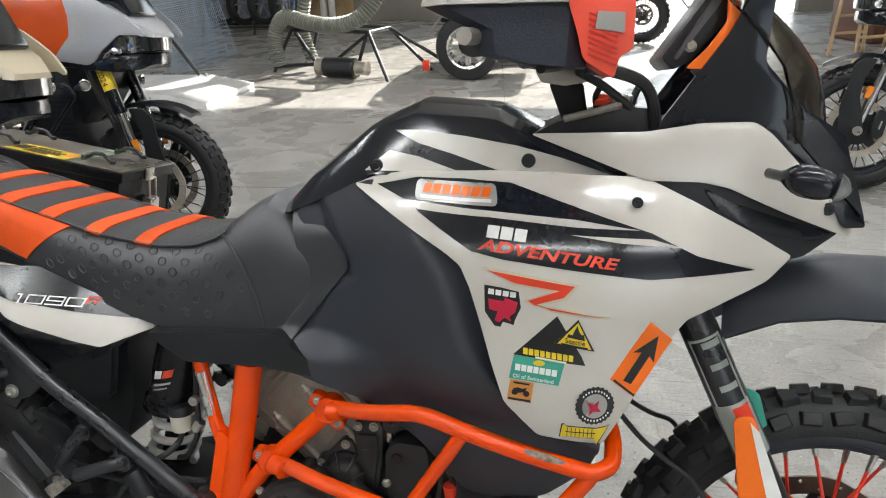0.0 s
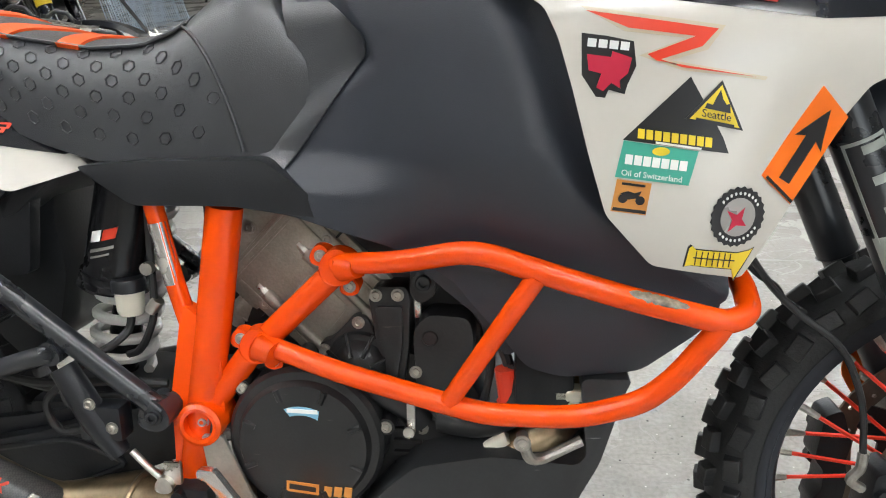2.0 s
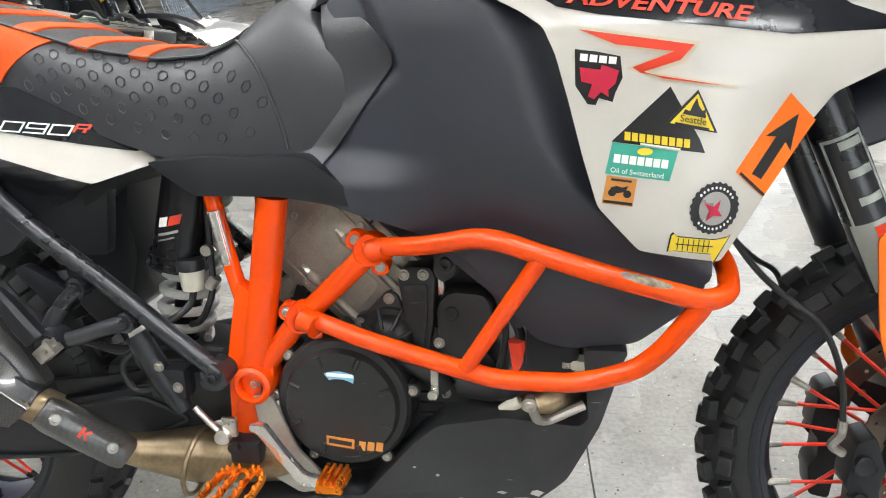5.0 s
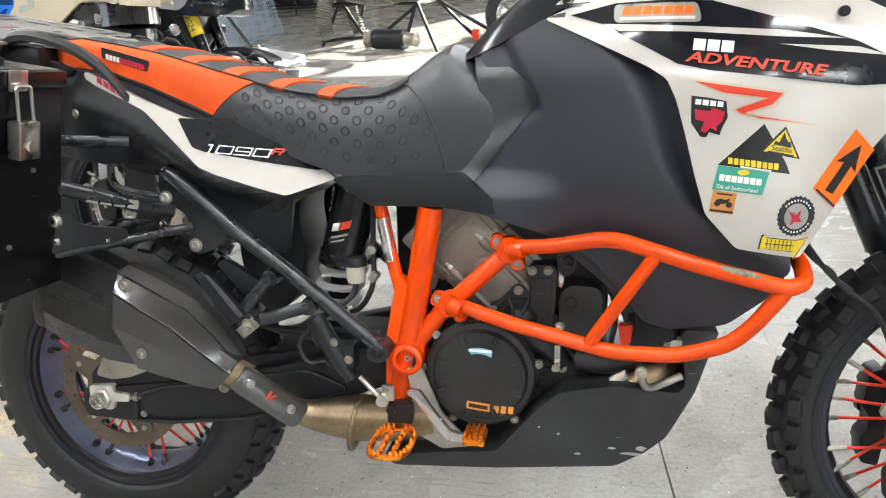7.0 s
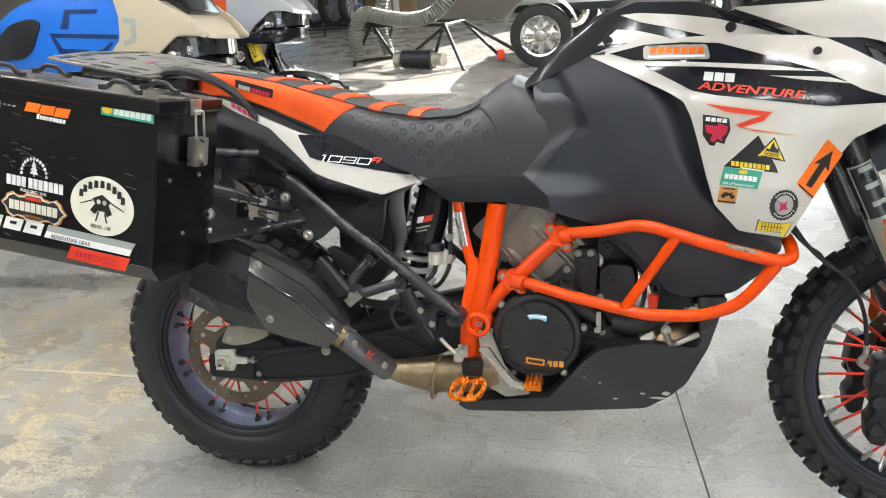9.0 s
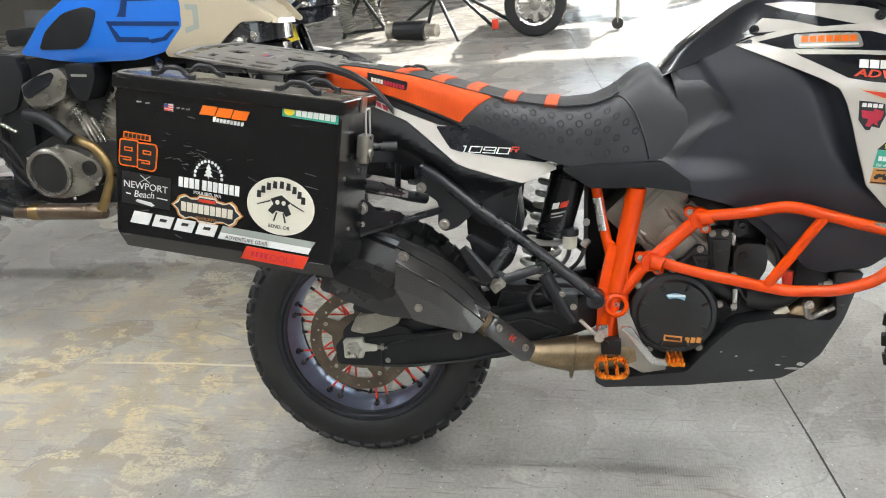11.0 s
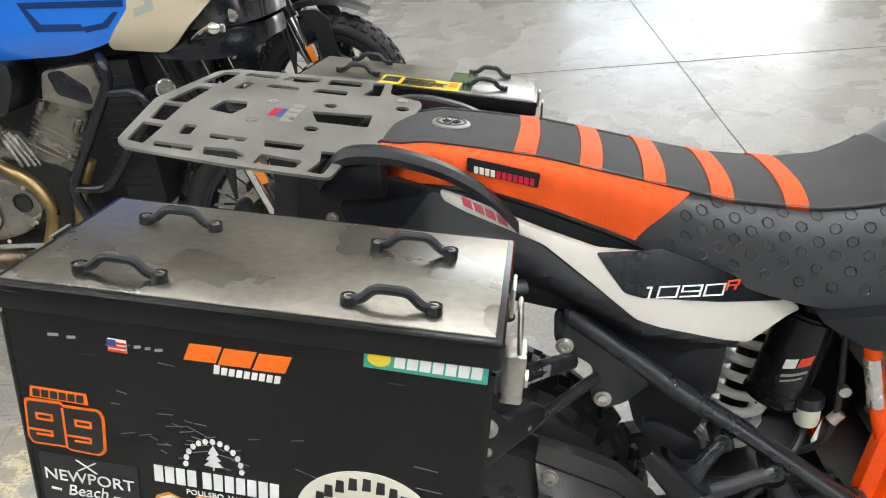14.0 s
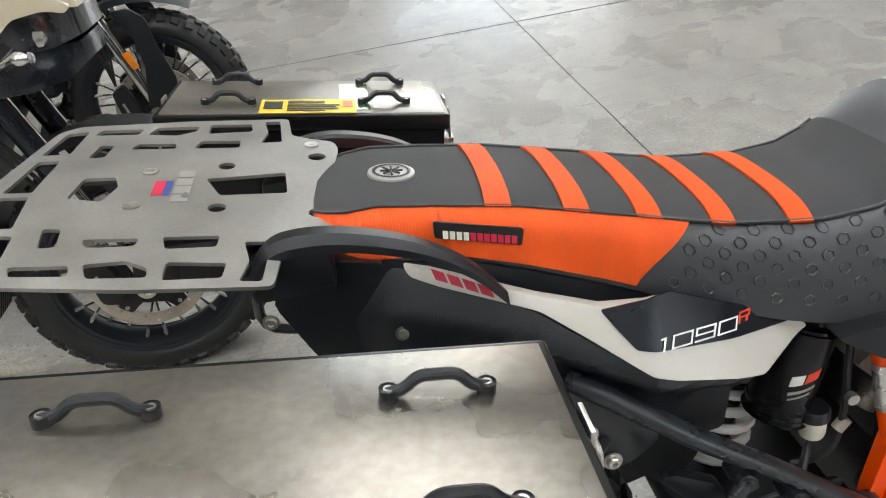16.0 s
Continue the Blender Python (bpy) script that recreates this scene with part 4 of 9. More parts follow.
for s in (-1, 1):
    bm = bmesh.new()
    for x, v in hexes:
        c = seat_at(x, s * v, 0.0005)
        ex = (seat_at(x + 0.004, s * v, 0.0005) - c).normalized()
        ev = (seat_at(x, s * (v + 0.02), 0.0005) - c).normalized()
        nn = ex.cross(ev).normalized()
        if nn.y * s < 0:
            nn = -nn
        vo, vi, vt = [], [], []
        for k in range(6):
            a = math.pi / 3 * k + 0.3
            d = ex * math.cos(a) + ev * math.sin(a)
            vo.append(bm.verts.new(c + d * 0.0082))
            vt.append(bm.verts.new(c + d * 0.0074 + nn * 0.0011))
            vi.append(bm.verts.new(c + d * 0.0062))
        for k in range(6):
            j = (k + 1) % 6
            bm.faces.new((vo[k], vo[j], vt[j], vt[k]))
            bm.faces.new((vt[k], vt[j], vi[j], vi[k]))
    ob = part("grip_embossing", bm, "seat", seat)
    ob["kind"] = "stuff"

# orange trellis frame
for s in (-1, 1):
    y = -0.142 * -s
    fr = part("frame", sweep(round_path([(0.684, y, 0.735), (0.660, y, 0.60), (0.640, y, 0.50), (0.612, y, 0.36)], 0.03), 0.0215, 16), "orange", bike, "orange powder-coated tubular frame")
    part("frame_tube", sweep(round_path([(0.596, y, 0.74), (0.614, y, 0.64), (0.642, y, 0.53)], 0.03), 0.0115, 12), "orange", fr)
    part("frame_tube", sweep([(0.640, y, 0.475), (0.70, y, 0.552), (0.822, y, 0.668)], 0.0155, 12), "orange", fr)
    part("frame_plate", plate(rounded([(0.600, 0.50), (0.625, 0.62), (0.668, 0.58), (0.668, 0.47), (0.655, 0.43), (0.628, 0.345), (0.592, 0.345), (0.598, 0.43)], 0.012), y - 0.012, y + 0.012, 0.004), "orange", fr)
    part("pivot_boss", lathe([(0, 0.0185), (-0.030, 0.0185), (-0.031, 0.023), (-0.028, 0.028), (0.02, 0.030)], 28, centre=(0.640, y if s > 0 else y, 0.469)) if s < 0 else lathe([(-0.02, 0.030), (0.026, 0.030), (0.03, 0.0185), (0, 0.0185)], 28, centre=(0.640, y, 0.469)), "orange", fr)
part("shock_tube_wrap", cyl((0.600, -0.142, 0.715), (0.6135, -0.142, 0.640), 0.0118, seg=16), "alu_bright", bike, "polished rubbed section of frame tube")

# crash bars
BAR = 0.0124
for s in (1, -1):
    m = Matrix.Diagonal((1, s, 1, 1))
    top = [(0.815, -0.150, 0.670), (0.898, -0.192, 0.684), (0.980, -0.226, 0.707), (1.045, -0.238, 0.689), (1.118, -0.242, 0.668), (1.228, -0.243, 0.641), (1.254, -0.225, 0.646), (1.258, -0.178, 0.664), (1.240, -0.09, 0.690)]
    low = [(0.715, -0.152, 0.573), (0.814, -0.176, 0.549), (0.947, -0.203, 0.526), (0.992, -0.209, 0.518), (1.090, -0.215, 0.521), (1.155, -0.222, 0.545), (1.184, -0.230, 0.575), (1.220, -0.240, 0.630), (1.224, -0.242, 0.640)]
    cb = part("crash_bar", moved(sweep(round_path(top, 0.035, 5), BAR, 14), m), "orange", bike, "orange powder-coated crash bar with a scraped corner")
    part("lower_bar", moved(sweep(round_path(low, 0.035, 5), BAR, 14), m), "orange", cb)
    part("brace", moved(cyl((1.044, -0.238, 0.684), (0.950, -0.206, 0.530), 0.0108, seg=14), m), "orange", cb)
    # split clamps round the frame tube, two bolts each, with a weld collar on the bar's end
    for end, ear, ear2 in (((0.818, -0.146, 0.667), (0.797, 0.679), (0.830, 0.643)), ((0.716, -0.146, 0.568), (0.694, 0.575), (0.733, 0.548))):
        ex, ey, ez = end
        lobe = []
        for (ax_, az_), rr in ((ear, 0.0125), ((ex, ez), 0.0215), (ear2, 0.0115)):
            lobe.append(cyl((ax_, ey - 0.004 if rr < 0.02 else ey - 0.012, az_), (ax_, ey + 0.012, az_), rr, seg=22, r=0.0025))
        part("clamp", moved(join(*lobe), m), "orange", cb)
        part("weld_collar", moved(cyl((ex + 0.004, ey - 0.010, ez), (ex + 0.026, ey - 0.020, ez + (0.004 if ez > 0.6 else -0.006)), 0.0165, 0.0135, seg=18, r=0.003), m), "orange", cb)
        if s == 1:
            bolt(cb, ear[0], ey - 0.0045, ear[1], 0.0062)
            bolt(cb, ear2[0], ey - 0.0045, ear2[1], 0.0062)

# scraped patch on the outer corner of the right-hand bar
bm = bmesh.new()
sc0, sc1 = Vector((1.118, -0.242, 0.668)), Vector((1.228, -0.243, 0.641))
sdir = (sc1 - sc0).normalized()
sup = sdir.cross(Vector((0, 1, 0))).normalized()
if sup.z < 0:
    sup = -sup
grid = []
for i in range(19):
    u = -1 + 2 * i / 18
    half_a = 0.42 * math.sqrt(max(1 - u * u, 0.0)) * (1 + 0.5 * noise.noise(Vector((i * 0.9, 2, 7)))) + 0.02
    c = sc0 + sdir * (0.042 + 0.030 * u)
    grid.append([bm.verts.new(c + (sup * math.sin(0.75 + half_a * v) - Vector((0, 1, 0)) * math.cos(0.75 + half_a * v)) * (BAR + 0.0006)) for v in (-1, -0.5, 0, 0.5, 1)])
for a, b in zip(grid, grid[1:]):
    for k in range(4):
        bm.faces.new((a[k], a[k + 1], b[k + 1], b[k]))
part("scraped_patch", bm, "scrape", bike, "bare scraped patch on the crash bar")

# engine
eng = part("engine", join(
    plate(rounded([(0.64, 0.33), (0.66, 0.50), (0.74, 0.54), (0.88, 0.55), (0.98, 0.50), (0.99, 0.36), (0.93, 0.31), (0.70, 0.30)], 0.03), -0.098, 0.135, 0.01),
    box(0.66, 0.98, -0.070, 0.07, 0.50, 0.70, 0.02)), "engine_black", bike, "V-twin engine with black covers and grey castings")
part("skid_plate", plate(rounded([(0.589, 0.285), (0.612, 0.268), (0.797, 0.279), (0.998, 0.301), (1.045, 0.330), (1.078, 0.360), (1.119, 0.442), (1.145, 0.533), (1.152, 0.548), (1.095, 0.547), (1.104, 0.452), (1.093, 0.440), (0.994, 0.446), (0.905, 0.428), (0.872, 0.400), (0.825, 0.346), (0.797, 0.312), (0.70, 0.300)], 0.01), -0.172, 0.172, 0.008), "skid", bike, "black skid plate with white scrapes")
clutch = part("clutch_cover", lathe([(0.06, 0.097), (-0.012, 0.097), (-0.018, 0.092), (-0.020, 0.083), (-0.028, 0.078), (-0.030, 0.070), (-0.030, 0.0)], 48, centre=(0.768, -0.140, 0.446)), "engine_black", eng, "round black clutch cover")

# rear end
swing = part("swingarm", join(
    plate(rounded([(-0.05, 0.350), (-0.05, 0.290), (0.14, 0.285), (0.38, 0.318), (0.60, 0.402), (0.61, 0.47), (0.57, 0.475), (0.39, 0.425), (0.19, 0.380)], 0.015), -0.125, -0.085, 0.008),
    plate(rounded([(-0.05, 0.370), (-0.05, 0.300), (0.14, 0.300), (0.60, 0.430), (0.61, 0.49), (0.19, 0.390)], 0.015), 0.085, 0.125, 0.008),
    box(0.36, 0.60, -0.1, 0.1, 0.40, 0.46, 0.02)), "black_matt", bike, "black swingarm")
A, B_ = Vector((0.0, -0.208, 0.600)), Vector((0.350, -0.222, 0.455))
ax = (B_ - A).normalized()
upv = Vector((0, 1, 0)).cross(ax).normalized() * -1
if upv.z < 0:
    upv = -upv
rings = []
# six-sided can: flat flanks, slim towards the pipe
for t, h, d in ((0, 0.070, 0.040), (0.02, 0.082, 0.050), (0.12, 0.086, 0.053), (0.40, 0.085, 0.050), (0.48, 0.078, 0.044), (0.62, 0.062, 0.036), (0.85, 0.034, 0.026), (0.97, 0.027, 0.029), (1.0, 0.025, 0.027)):
    c = A.lerp(B_, t)
    rings.append([c + upv * h * u + Vector((0, 1, 0)) * d * v for u, v in ((1.0, -0.35), (0.94, -0.62), (0.42, -1.0), (-0.42, -1.0), (-0.94, -0.62), (-1.0, -0.35), (-1.0, 0.35), (-0.94, 0.62), (-0.42, 1.0), (0.42, 1.0), (0.94, 0.62), (1.0, 0.35))])
muffler = part("muffler", bevel(ring_loft(rings), 0.003, 2, 25), "can", bike, "black end-can with a carbon heat shield", 14.0)
part("end_cap", ring_loft([[A + (p - A) * k - ax * o for p in rings[1]] for k, o in ((1.03, -0.012), (1.04, 0.004), (0.98, 0.012), (0.5, 0.014))]), "black", muffler)
# heat shield: a sloping top facet and an upright flank that meet in a sharp crease
def straight_path(pts, n):
    pts = [Vector(q) for q in pts]
    return [a.lerp(b, k / n) for a, b in zip(pts, pts[1:]) for k in range(n)] + [pts[-1]]


SH_TOP = straight_path([(0.163, -0.225, 0.641), (0.215, -0.213, 0.612), (0.268, -0.197, 0.574), (0.316, -0.203, 0.530), (0.357, -0.216, 0.482)], 3)
SH_RIDGE = straight_path([(0.159, -0.254, 0.632), (0.210, -0.240, 0.597), (0.262, -0.224, 0.559), (0.311, -0.226, 0.515), (0.357, -0.238, 0.473)], 3)
SH_MID = straight_path([(0.162, -0.277, 0.602), (0.210, -0.277, 0.572), (0.257, -0.275, 0.546), (0.303, -0.266, 0.502), (0.349, -0.252, 0.456)], 3)
SH_BEND = straight_path([(0.156, -0.284, 0.545), (0.208, -0.284, 0.525), (0.256, -0.280, 0.500), (0.302, -0.270, 0.470), (0.342, -0.256, 0.448)], 3)
SH_LOW = straight_path([(0.194, -0.276, 0.466), (0.228, -0.275, 0.456), (0.262, -0.273, 0.448), (0.296, -0.271, 0.440), (0.326, -0.266, 0.434)], 3)
rows = []
for a, b, c, d, e in zip(SH_TOP, SH_RIDGE, SH_MID, SH_BEND, SH_LOW):
    inn = Vector((0.0, 0.016, 0.0))
    rows.append([a + inn, a + Vector((0, 0.003, -0.001)), a.lerp(b, 0.12), a.lerp(b, 0.86), b.lerp(c, 0.10), b.lerp(c, 0.93), c.lerp(d, 0.05), c.lerp(d, 0.5), d, d.lerp(e, 0.5), d.lerp(e, 0.96), e + Vector((0, 0.004, 0)), e + inn])
part("heat_shield", ring_loft(rows), "carbon", muffler, "glossy carbon-fibre heat shield", 13.0)
# thin gloss beads added along the creases to draw their highlights
for line in (SH_RIDGE, SH_MID):
    part("crease_highlight", sweep([q + Vector((0, -0.0006, 0.0004)) for q in line], 0.0016, 6), "black_gloss", muffler)


part("link_pipe", sweep(smooth_path([(0.335, -0.226, 0.456), (0.374, -0.208, 0.419), (0.428, -0.174, 0.362), (0.50, -0.148, 0.342), (0.60, -0.140, 0.344), (0.68, -0.13, 0.350)], 6), [0.023] * 13 + [0.023 + 0.0027 * min(k, 7) for k in range(18)], 24), "titanium", bike, "heat-tinted bronze exhaust link pipe")
# guard: a shallow channel of carbon screwed over the pipe
g_mid = Vector((0.4075, -0.2225, 0.4080))
g_run = Vector((0.0547, 0.0355, -0.0600)).normalized()
g_out = Vector((0.622, -0.724, 0.142)).normalized()
g_out = (g_out - g_run * g_out.dot(g_run)).normalized()
g_wide = g_run.cross(g_out).normalized()
if g_wide.z < 0:
    g_wide = -g_wide


def on_guard(u, w, h=0.0):
    return g_mid + g_run * u + g_wide * w + g_out * h


rows = []
for u, k in ((-0.066, 0.72), (-0.063, 0.86), (-0.050, 0.97), (0.0, 1.0), (0.060, 1.0), (0.070, 0.94), (0.074, 0.84)):
    sec = ((-0.026, -0.024), (-0.028, -0.014), (-0.025, -0.006), (-0.016, -0.001), (0.0, 0.0), (0.014, -0.001), (0.021, -0.005), (0.024, -0.012), (0.023, -0.022))
    rows.append([on_guard(u, w * k, h - 0.010 * (1 - k)) for w, h in sec] + [on_guard(u, w * k * 0.8, h - 0.007) for w, h in sec[::-1]])
guard = part("pipe_guard", ring_loft(rows), "carbon", bike, "carbon pipe guard", 60.0)

# ---- motorcycle: rear bodywork, controls, engine detail ----


def tail_side(x, z):
    """Bows out over the subframe; the cowl's face leans in towards the seat."""
    y = along(x, [(-0.06, 0.085), (0.0, 0.112), (0.03, 0.128), (0.18, 0.160), (0.30, 0.178), (0.40, 0.160), (0.50, 0.117)])
    zc = along(x, [(0.045, 0.956), (0.18, 0.905), (0.30, 0.835), (0.40, 0.805), (0.50, 0.790)])
    return -(y - 0.45 * min(max(z - zc, -0.045), 0.06))


def bowed(outline):
    """Lifts an outline where the tail bows out, so that it keeps its line seen from beside."""
    return [(x, z + 0.30 * (-tail_side(x, along(x, [(0.045, 0.956), (0.18, 0.905), (0.30, 0.835), (0.40, 0.805), (0.50, 0.790)])) - 0.150)) for x, z in outline]


TAIL_WHITE = bowed(rounded([(0.047, 0.974), (0.136, 0.933), (0.249, 0.882), (0.33, 0.868), (0.40, 0.838), (0.492, 0.802), (0.512, 0.788), (0.436, 0.755), (0.322, 0.785), (0.293, 0.797), (0.230, 0.854), (0.181, 0.897), (0.080, 0.945), (0.052, 0.961)], 0.006))
TAIL_DECAL = bowed(rounded([(0.246, 0.880), (0.258, 0.861), (0.279, 0.830), (0.300, 0.822), (0.484, 0.8005), (0.495, 0.806), (0.40, 0.845), (0.33, 0.876)], 0.004))
TAIL_BLACK = bowed(rounded([(0.00, 0.985), (0.05, 0.965), (0.176, 0.896), (0.288, 0.800), (0.433, 0.755), (0.345, 0.705), (0.301, 0.704), (0.203, 0.785), (0.138, 0.800), (-0.04, 0.832), (-0.06, 0.93)], 0.012))
SIDE_LOW = rounded([(0.300, 0.722), (0.345, 0.726), (0.433, 0.772), (0.458, 0.782), (0.452, 0.772), (0.424, 0.735), (0.418, 0.690), (0.410, 0.640), (0.372, 0.640), (0.330, 0.660), (0.300, 0.690)], 0.010)
for mir in (False, True):
    tp = part("tail_panel", skin(TAIL_BLACK, lambda x, z: tail_side(x, z) + 0.006 + 0.045 * ease((along(x, [(0.045, 0.956), (0.18, 0.905), (0.30, 0.835), (0.40, 0.805), (0.50, 0.790)]) - 0.045 - z) / 0.05) * ease((x - 0.05) / 0.10), 0.012, 0.010, 0.003, mirror=mir), "black", bike, "black plastic tail side panel")
    tw = part("tail_cowl", skin(TAIL_WHITE, tail_side, 0.012, 0.012, 0.003, mirror=mir), "white", bike, "white tail cowl with black model decal")
    part("decal", skin(TAIL_DECAL, tail_side, 0.002, 0.012, 0, mirror=mir, proud=0.0020), "black_gloss", tw)
    part("side_panel", skin(SIDE_LOW, lambda x, z: -0.118 - 0.020 * ease((0.40 - x) / 0.08), 0.02, 0.03, 0.004, mirror=mir), "black", bike)
# outlined model number in squarish slanted strokes
STROKES = {"1": [(0.45, 0.0, 0.62, 1.0), (0.15, 0.84, 0.5, 1.0)],
           "0": [(0.0, 0.0, 1.0, 0.13), (0.0, 0.87, 1.0, 1.0), (0.0, 0.13, 0.10, 0.87), (0.90, 0.13, 1.0, 0.87)],
           "9": [(0.0, 0.0, 1.0, 0.13), (0.0, 0.87, 1.0, 1.0), (0.0, 0.42, 0.10, 0.87), (0.90, 0.13, 1.0, 0.87), (0.10, 0.42, 0.90, 0.54)],
           "R": [(0.0, 0.0, 0.18, 1.0), (0.18, 0.80, 1.0, 1.0), (0.80, 0.5, 1.0, 0.8), (0.18, 0.40, 1.0, 0.55), (0.62, 0.0, 0.85, 0.40)]}
for ch, u0, wide, high, mt in (("1", 0.300, 0.016, 0.0140, "paint_white"), ("0", 0.318, 0.027, 0.0140, "paint_white"), ("9", 0.348, 0.027, 0.0140, "paint_white"), ("0", 0.378, 0.027, 0.0140, "paint_white"), ("R", 0.408, 0.018, 0.0115, "paint_red")):
    bm = bmesh.new()
    for a, b, c, d in STROKES[ch]:
        q = []
        for u, w in ((a, b), (c, b), (c, d), (a, d)):
            x = u0 + wide * u + 0.40 * high * w
            z = 0.8295 - 0.115 * (x - 0.300) + high * w + (0.005 if ch == "R" else 0.0)
            q.append(bm.verts.new((x, tail_side(x, z) - 0.0034, z)))
        bm.faces.new(q)
    part("model_letter" if ch == "R" else "model_number", bm, mt, tw, "red model letter" if ch == "R" else "silver-white model number")
for k in range(4):
    x0, z0 = 0.076 + 0.0150 * k, 0.9555 - 0.0072 * k
    part("logo", skin([(x0, z0 + 0.0045), (x0 + 0.0125, z0 - 0.0015), (x0 + 0.0155, z0 - 0.0125), (x0 + 0.0030, z0 - 0.0065)], tail_side, 0.001, 0.03, 0, proud=0.0012), "paint_crimson", tw)
part("rubber_plug", lathe([(0.01, 0.012), (-0.003, 0.012), (-0.004, 0.0095), (-0.001, 0.008), (-0.001, 0.0)], 18, centre=(0.340, -0.140, 0.742)), "rubber_hose", bike)
# undertray between the tail panels
part("undertray", plate(rounded([(-0.10, 0.955), (-0.02, 0.985), (0.20, 0.93), (0.45, 0.79), (0.475, 0.775), (0.40, 0.715), (0.33, 0.70), (0.20, 0.79), (-0.06, 0.86)], 0.02), -0.12, 0.12, 0.01), "black", bike)
part("hugger", plate(rounded([(0.292, 0.70), (0.33, 0.77), (0.44, 0.79), (0.415, 0.71), (0.424, 0.625), (0.400, 0.54), (0.350, 0.50), (0.305, 0.545), (0.290, 0.62)], 0.02), -0.065, 0.065, 0.012), "black_matt", bike, "black rear hugger")
part("mudguard", plate(rounded([(-0.10, 0.90), (-0.02, 0.86), (0.16, 0.79), (0.27, 0.735), (0.34, 0.70), (0.36, 0.74), (0.20, 0.83), (0.0, 0.93)], 0.02), -0.07, 0.07, 0.008), "black_matt", bike)

# black rear subframe and pannier carrier, right and left
for s in (1, -1):
    m = Matrix.Diagonal((1, s, 1, 1))
    sub = part("subframe", moved(sweep(round_path([(0.205, -0.146, 0.792), (0.236, -0.163, 0.778), (0.350, -0.178, 0.688), (0.430, -0.180, 0.630), (0.600, -0.178, 0.490)], 0.03), 0.0135, 14), m), "frame_black", bike, "satin black subframe tube")
    part("subframe_foot", moved(cyl((0.594, -0.188, 0.488), (0.594, -0.150, 0.488), 0.020, seg=20, r=0.003), m), "frame_black", sub)
    for x, y, z in ((0.406, -0.178, 0.613), (0.474, -0.180, 0.565)):
        part("lug", moved(cyl((x, y - 0.014, z), (x, y + 0.02, z), 0.0150, seg=20, r=0.003), m), "frame_black", sub)
        bolt(sub, x, (y - 0.0142) * s, z, 0.0072, "black", Matrix() if s > 0 else pose(0, 0, 0, 0, 0, 180))
    # cast hanger: two arms from the lugs meet at the hub that carries the folded peg
    hang = part("peg_hanger", moved(join(sweep(smooth_path([(0.406, -0.188, 0.613), (0.385, -0.196, 0.590), (0.366, -0.204, 0.560), (0.366, -0.206, 0.540)], 4), 0.0115, 12, 0.8),
                                         sweep(smooth_path([(0.474, -0.190, 0.565), (0.440, -0.197, 0.556), (0.405, -0.203, 0.545), (0.372, -0.206, 0.536)], 4), 0.0115, 12, 0.8),
                                         cyl((0.372, -0.222, 0.541), (0.372, -0.196, 0.541), 0.021, seg=24, r=0.004)), m), "frame_black", sub, "black cast passenger peg hanger")
    bolt(hang, 0.374, -0.2225 * s, 0.541, 0.0075, "bolt_steel", Matrix() if s > 0 else pose(0, 0, 0, 0, 0, 180))
    rings_p = []
    for px_, pz_, hw, hd in ((0.360, 0.548, 0.017, 0.012), (0.345, 0.566, 0.017, 0.012), (0.318, 0.602, 0.014, 0.010), (0.303, 0.622, 0.009, 0.006)):
        rings_p.append([(px_ + 0.80 * hw * u, -0.224 + hd * v, pz_ + 0.60 * hw * u) for u, v in ((1, -0.5), (0.6, -1), (-0.6, -1), (-1, -0.5), (-1, 0.5), (-0.6, 1), (0.6, 1), (1, 0.5))])
    part("folded_peg", moved(ring_loft(rings_p), m), "black", sub, "folded black passenger peg")
    part("peg_clevis", moved(join(box(0.366, 0.408, -0.250, -0.244, 0.524, 0.552, 0.002), box(0.366, 0.408, -0.230, -0.224, 0.524, 0.552, 0.002), box(0.366, 0.376, -0.250, -0.224, 0.524, 0.552, 0.002), cyl((0.396, -0.258, 0.538), (0.396, -0.216, 0.538), 0.0050, seg=12)), m @ Matrix.Translation((0.380, -0.232, 0.536)) @ pose(0, 0, 0, 0, -38, 0) @ Matrix.Diagonal((0.72, 0.8, 0.72, 1)) @ Matrix.Translation((-0.386, 0.237, -0.538))), "bolt_steel", sub)
    part("inner_fin", moved(plate(rounded([(0.301, 0.634), (0.318, 0.640), (0.380, 0.606), (0.388, 0.575), (0.352, 0.575)], 0.008), -0.178, -0.160, 0.004), m), "black", sub)
    # carrier
    car = part("pannier_carrier", moved(sweep([(0.085, -0.345, 0.800), (0.137, -0.265, 0.768), (0.179, -0.190, 0.735), (0.210, -0.150, 0.72)], 0.0125, 12), m), "frame_black", bike, "black tubular pannier carrier")
    part("carrier_tube", moved(sweep([(0.035, -0.225, 0.853), (0.155, -0.172, 0.846)], 0.0105, 12), m), "frame_black", car)
    part("carrier_tube", moved(sweep([(0.060, -0.352, 0.675), (0.099, -0.312, 0.679), (0.223, -0.171, 0.690), (0.245, -0.150, 0.693)], 0.0085, 12), m), "frame_black", car)
    part("carrier_loop", moved(sweep(round_path([(0.045, -0.25, 0.655), (0.06, -0.255, 0.87), (-0.16, -0.255, 0.92), (-0.21, -0.255, 0.70), (0.045, -0.25, 0.655)], 0.05), 0.009, 10), m), "frame_black", car)
    part("carrier_plate", moved(plate(rounded([(0.190, 0.800), (0.232, 0.792), (0.312, 0.712), (0.322, 0.686), (0.282, 0.650), (0.250, 0.641), (0.236, 0.655), (0.240, 0.712), (0.205, 0.735), (0.188, 0.752)], 0.012), -0.152, -0.143, 0.003), m), "frame_black", car)
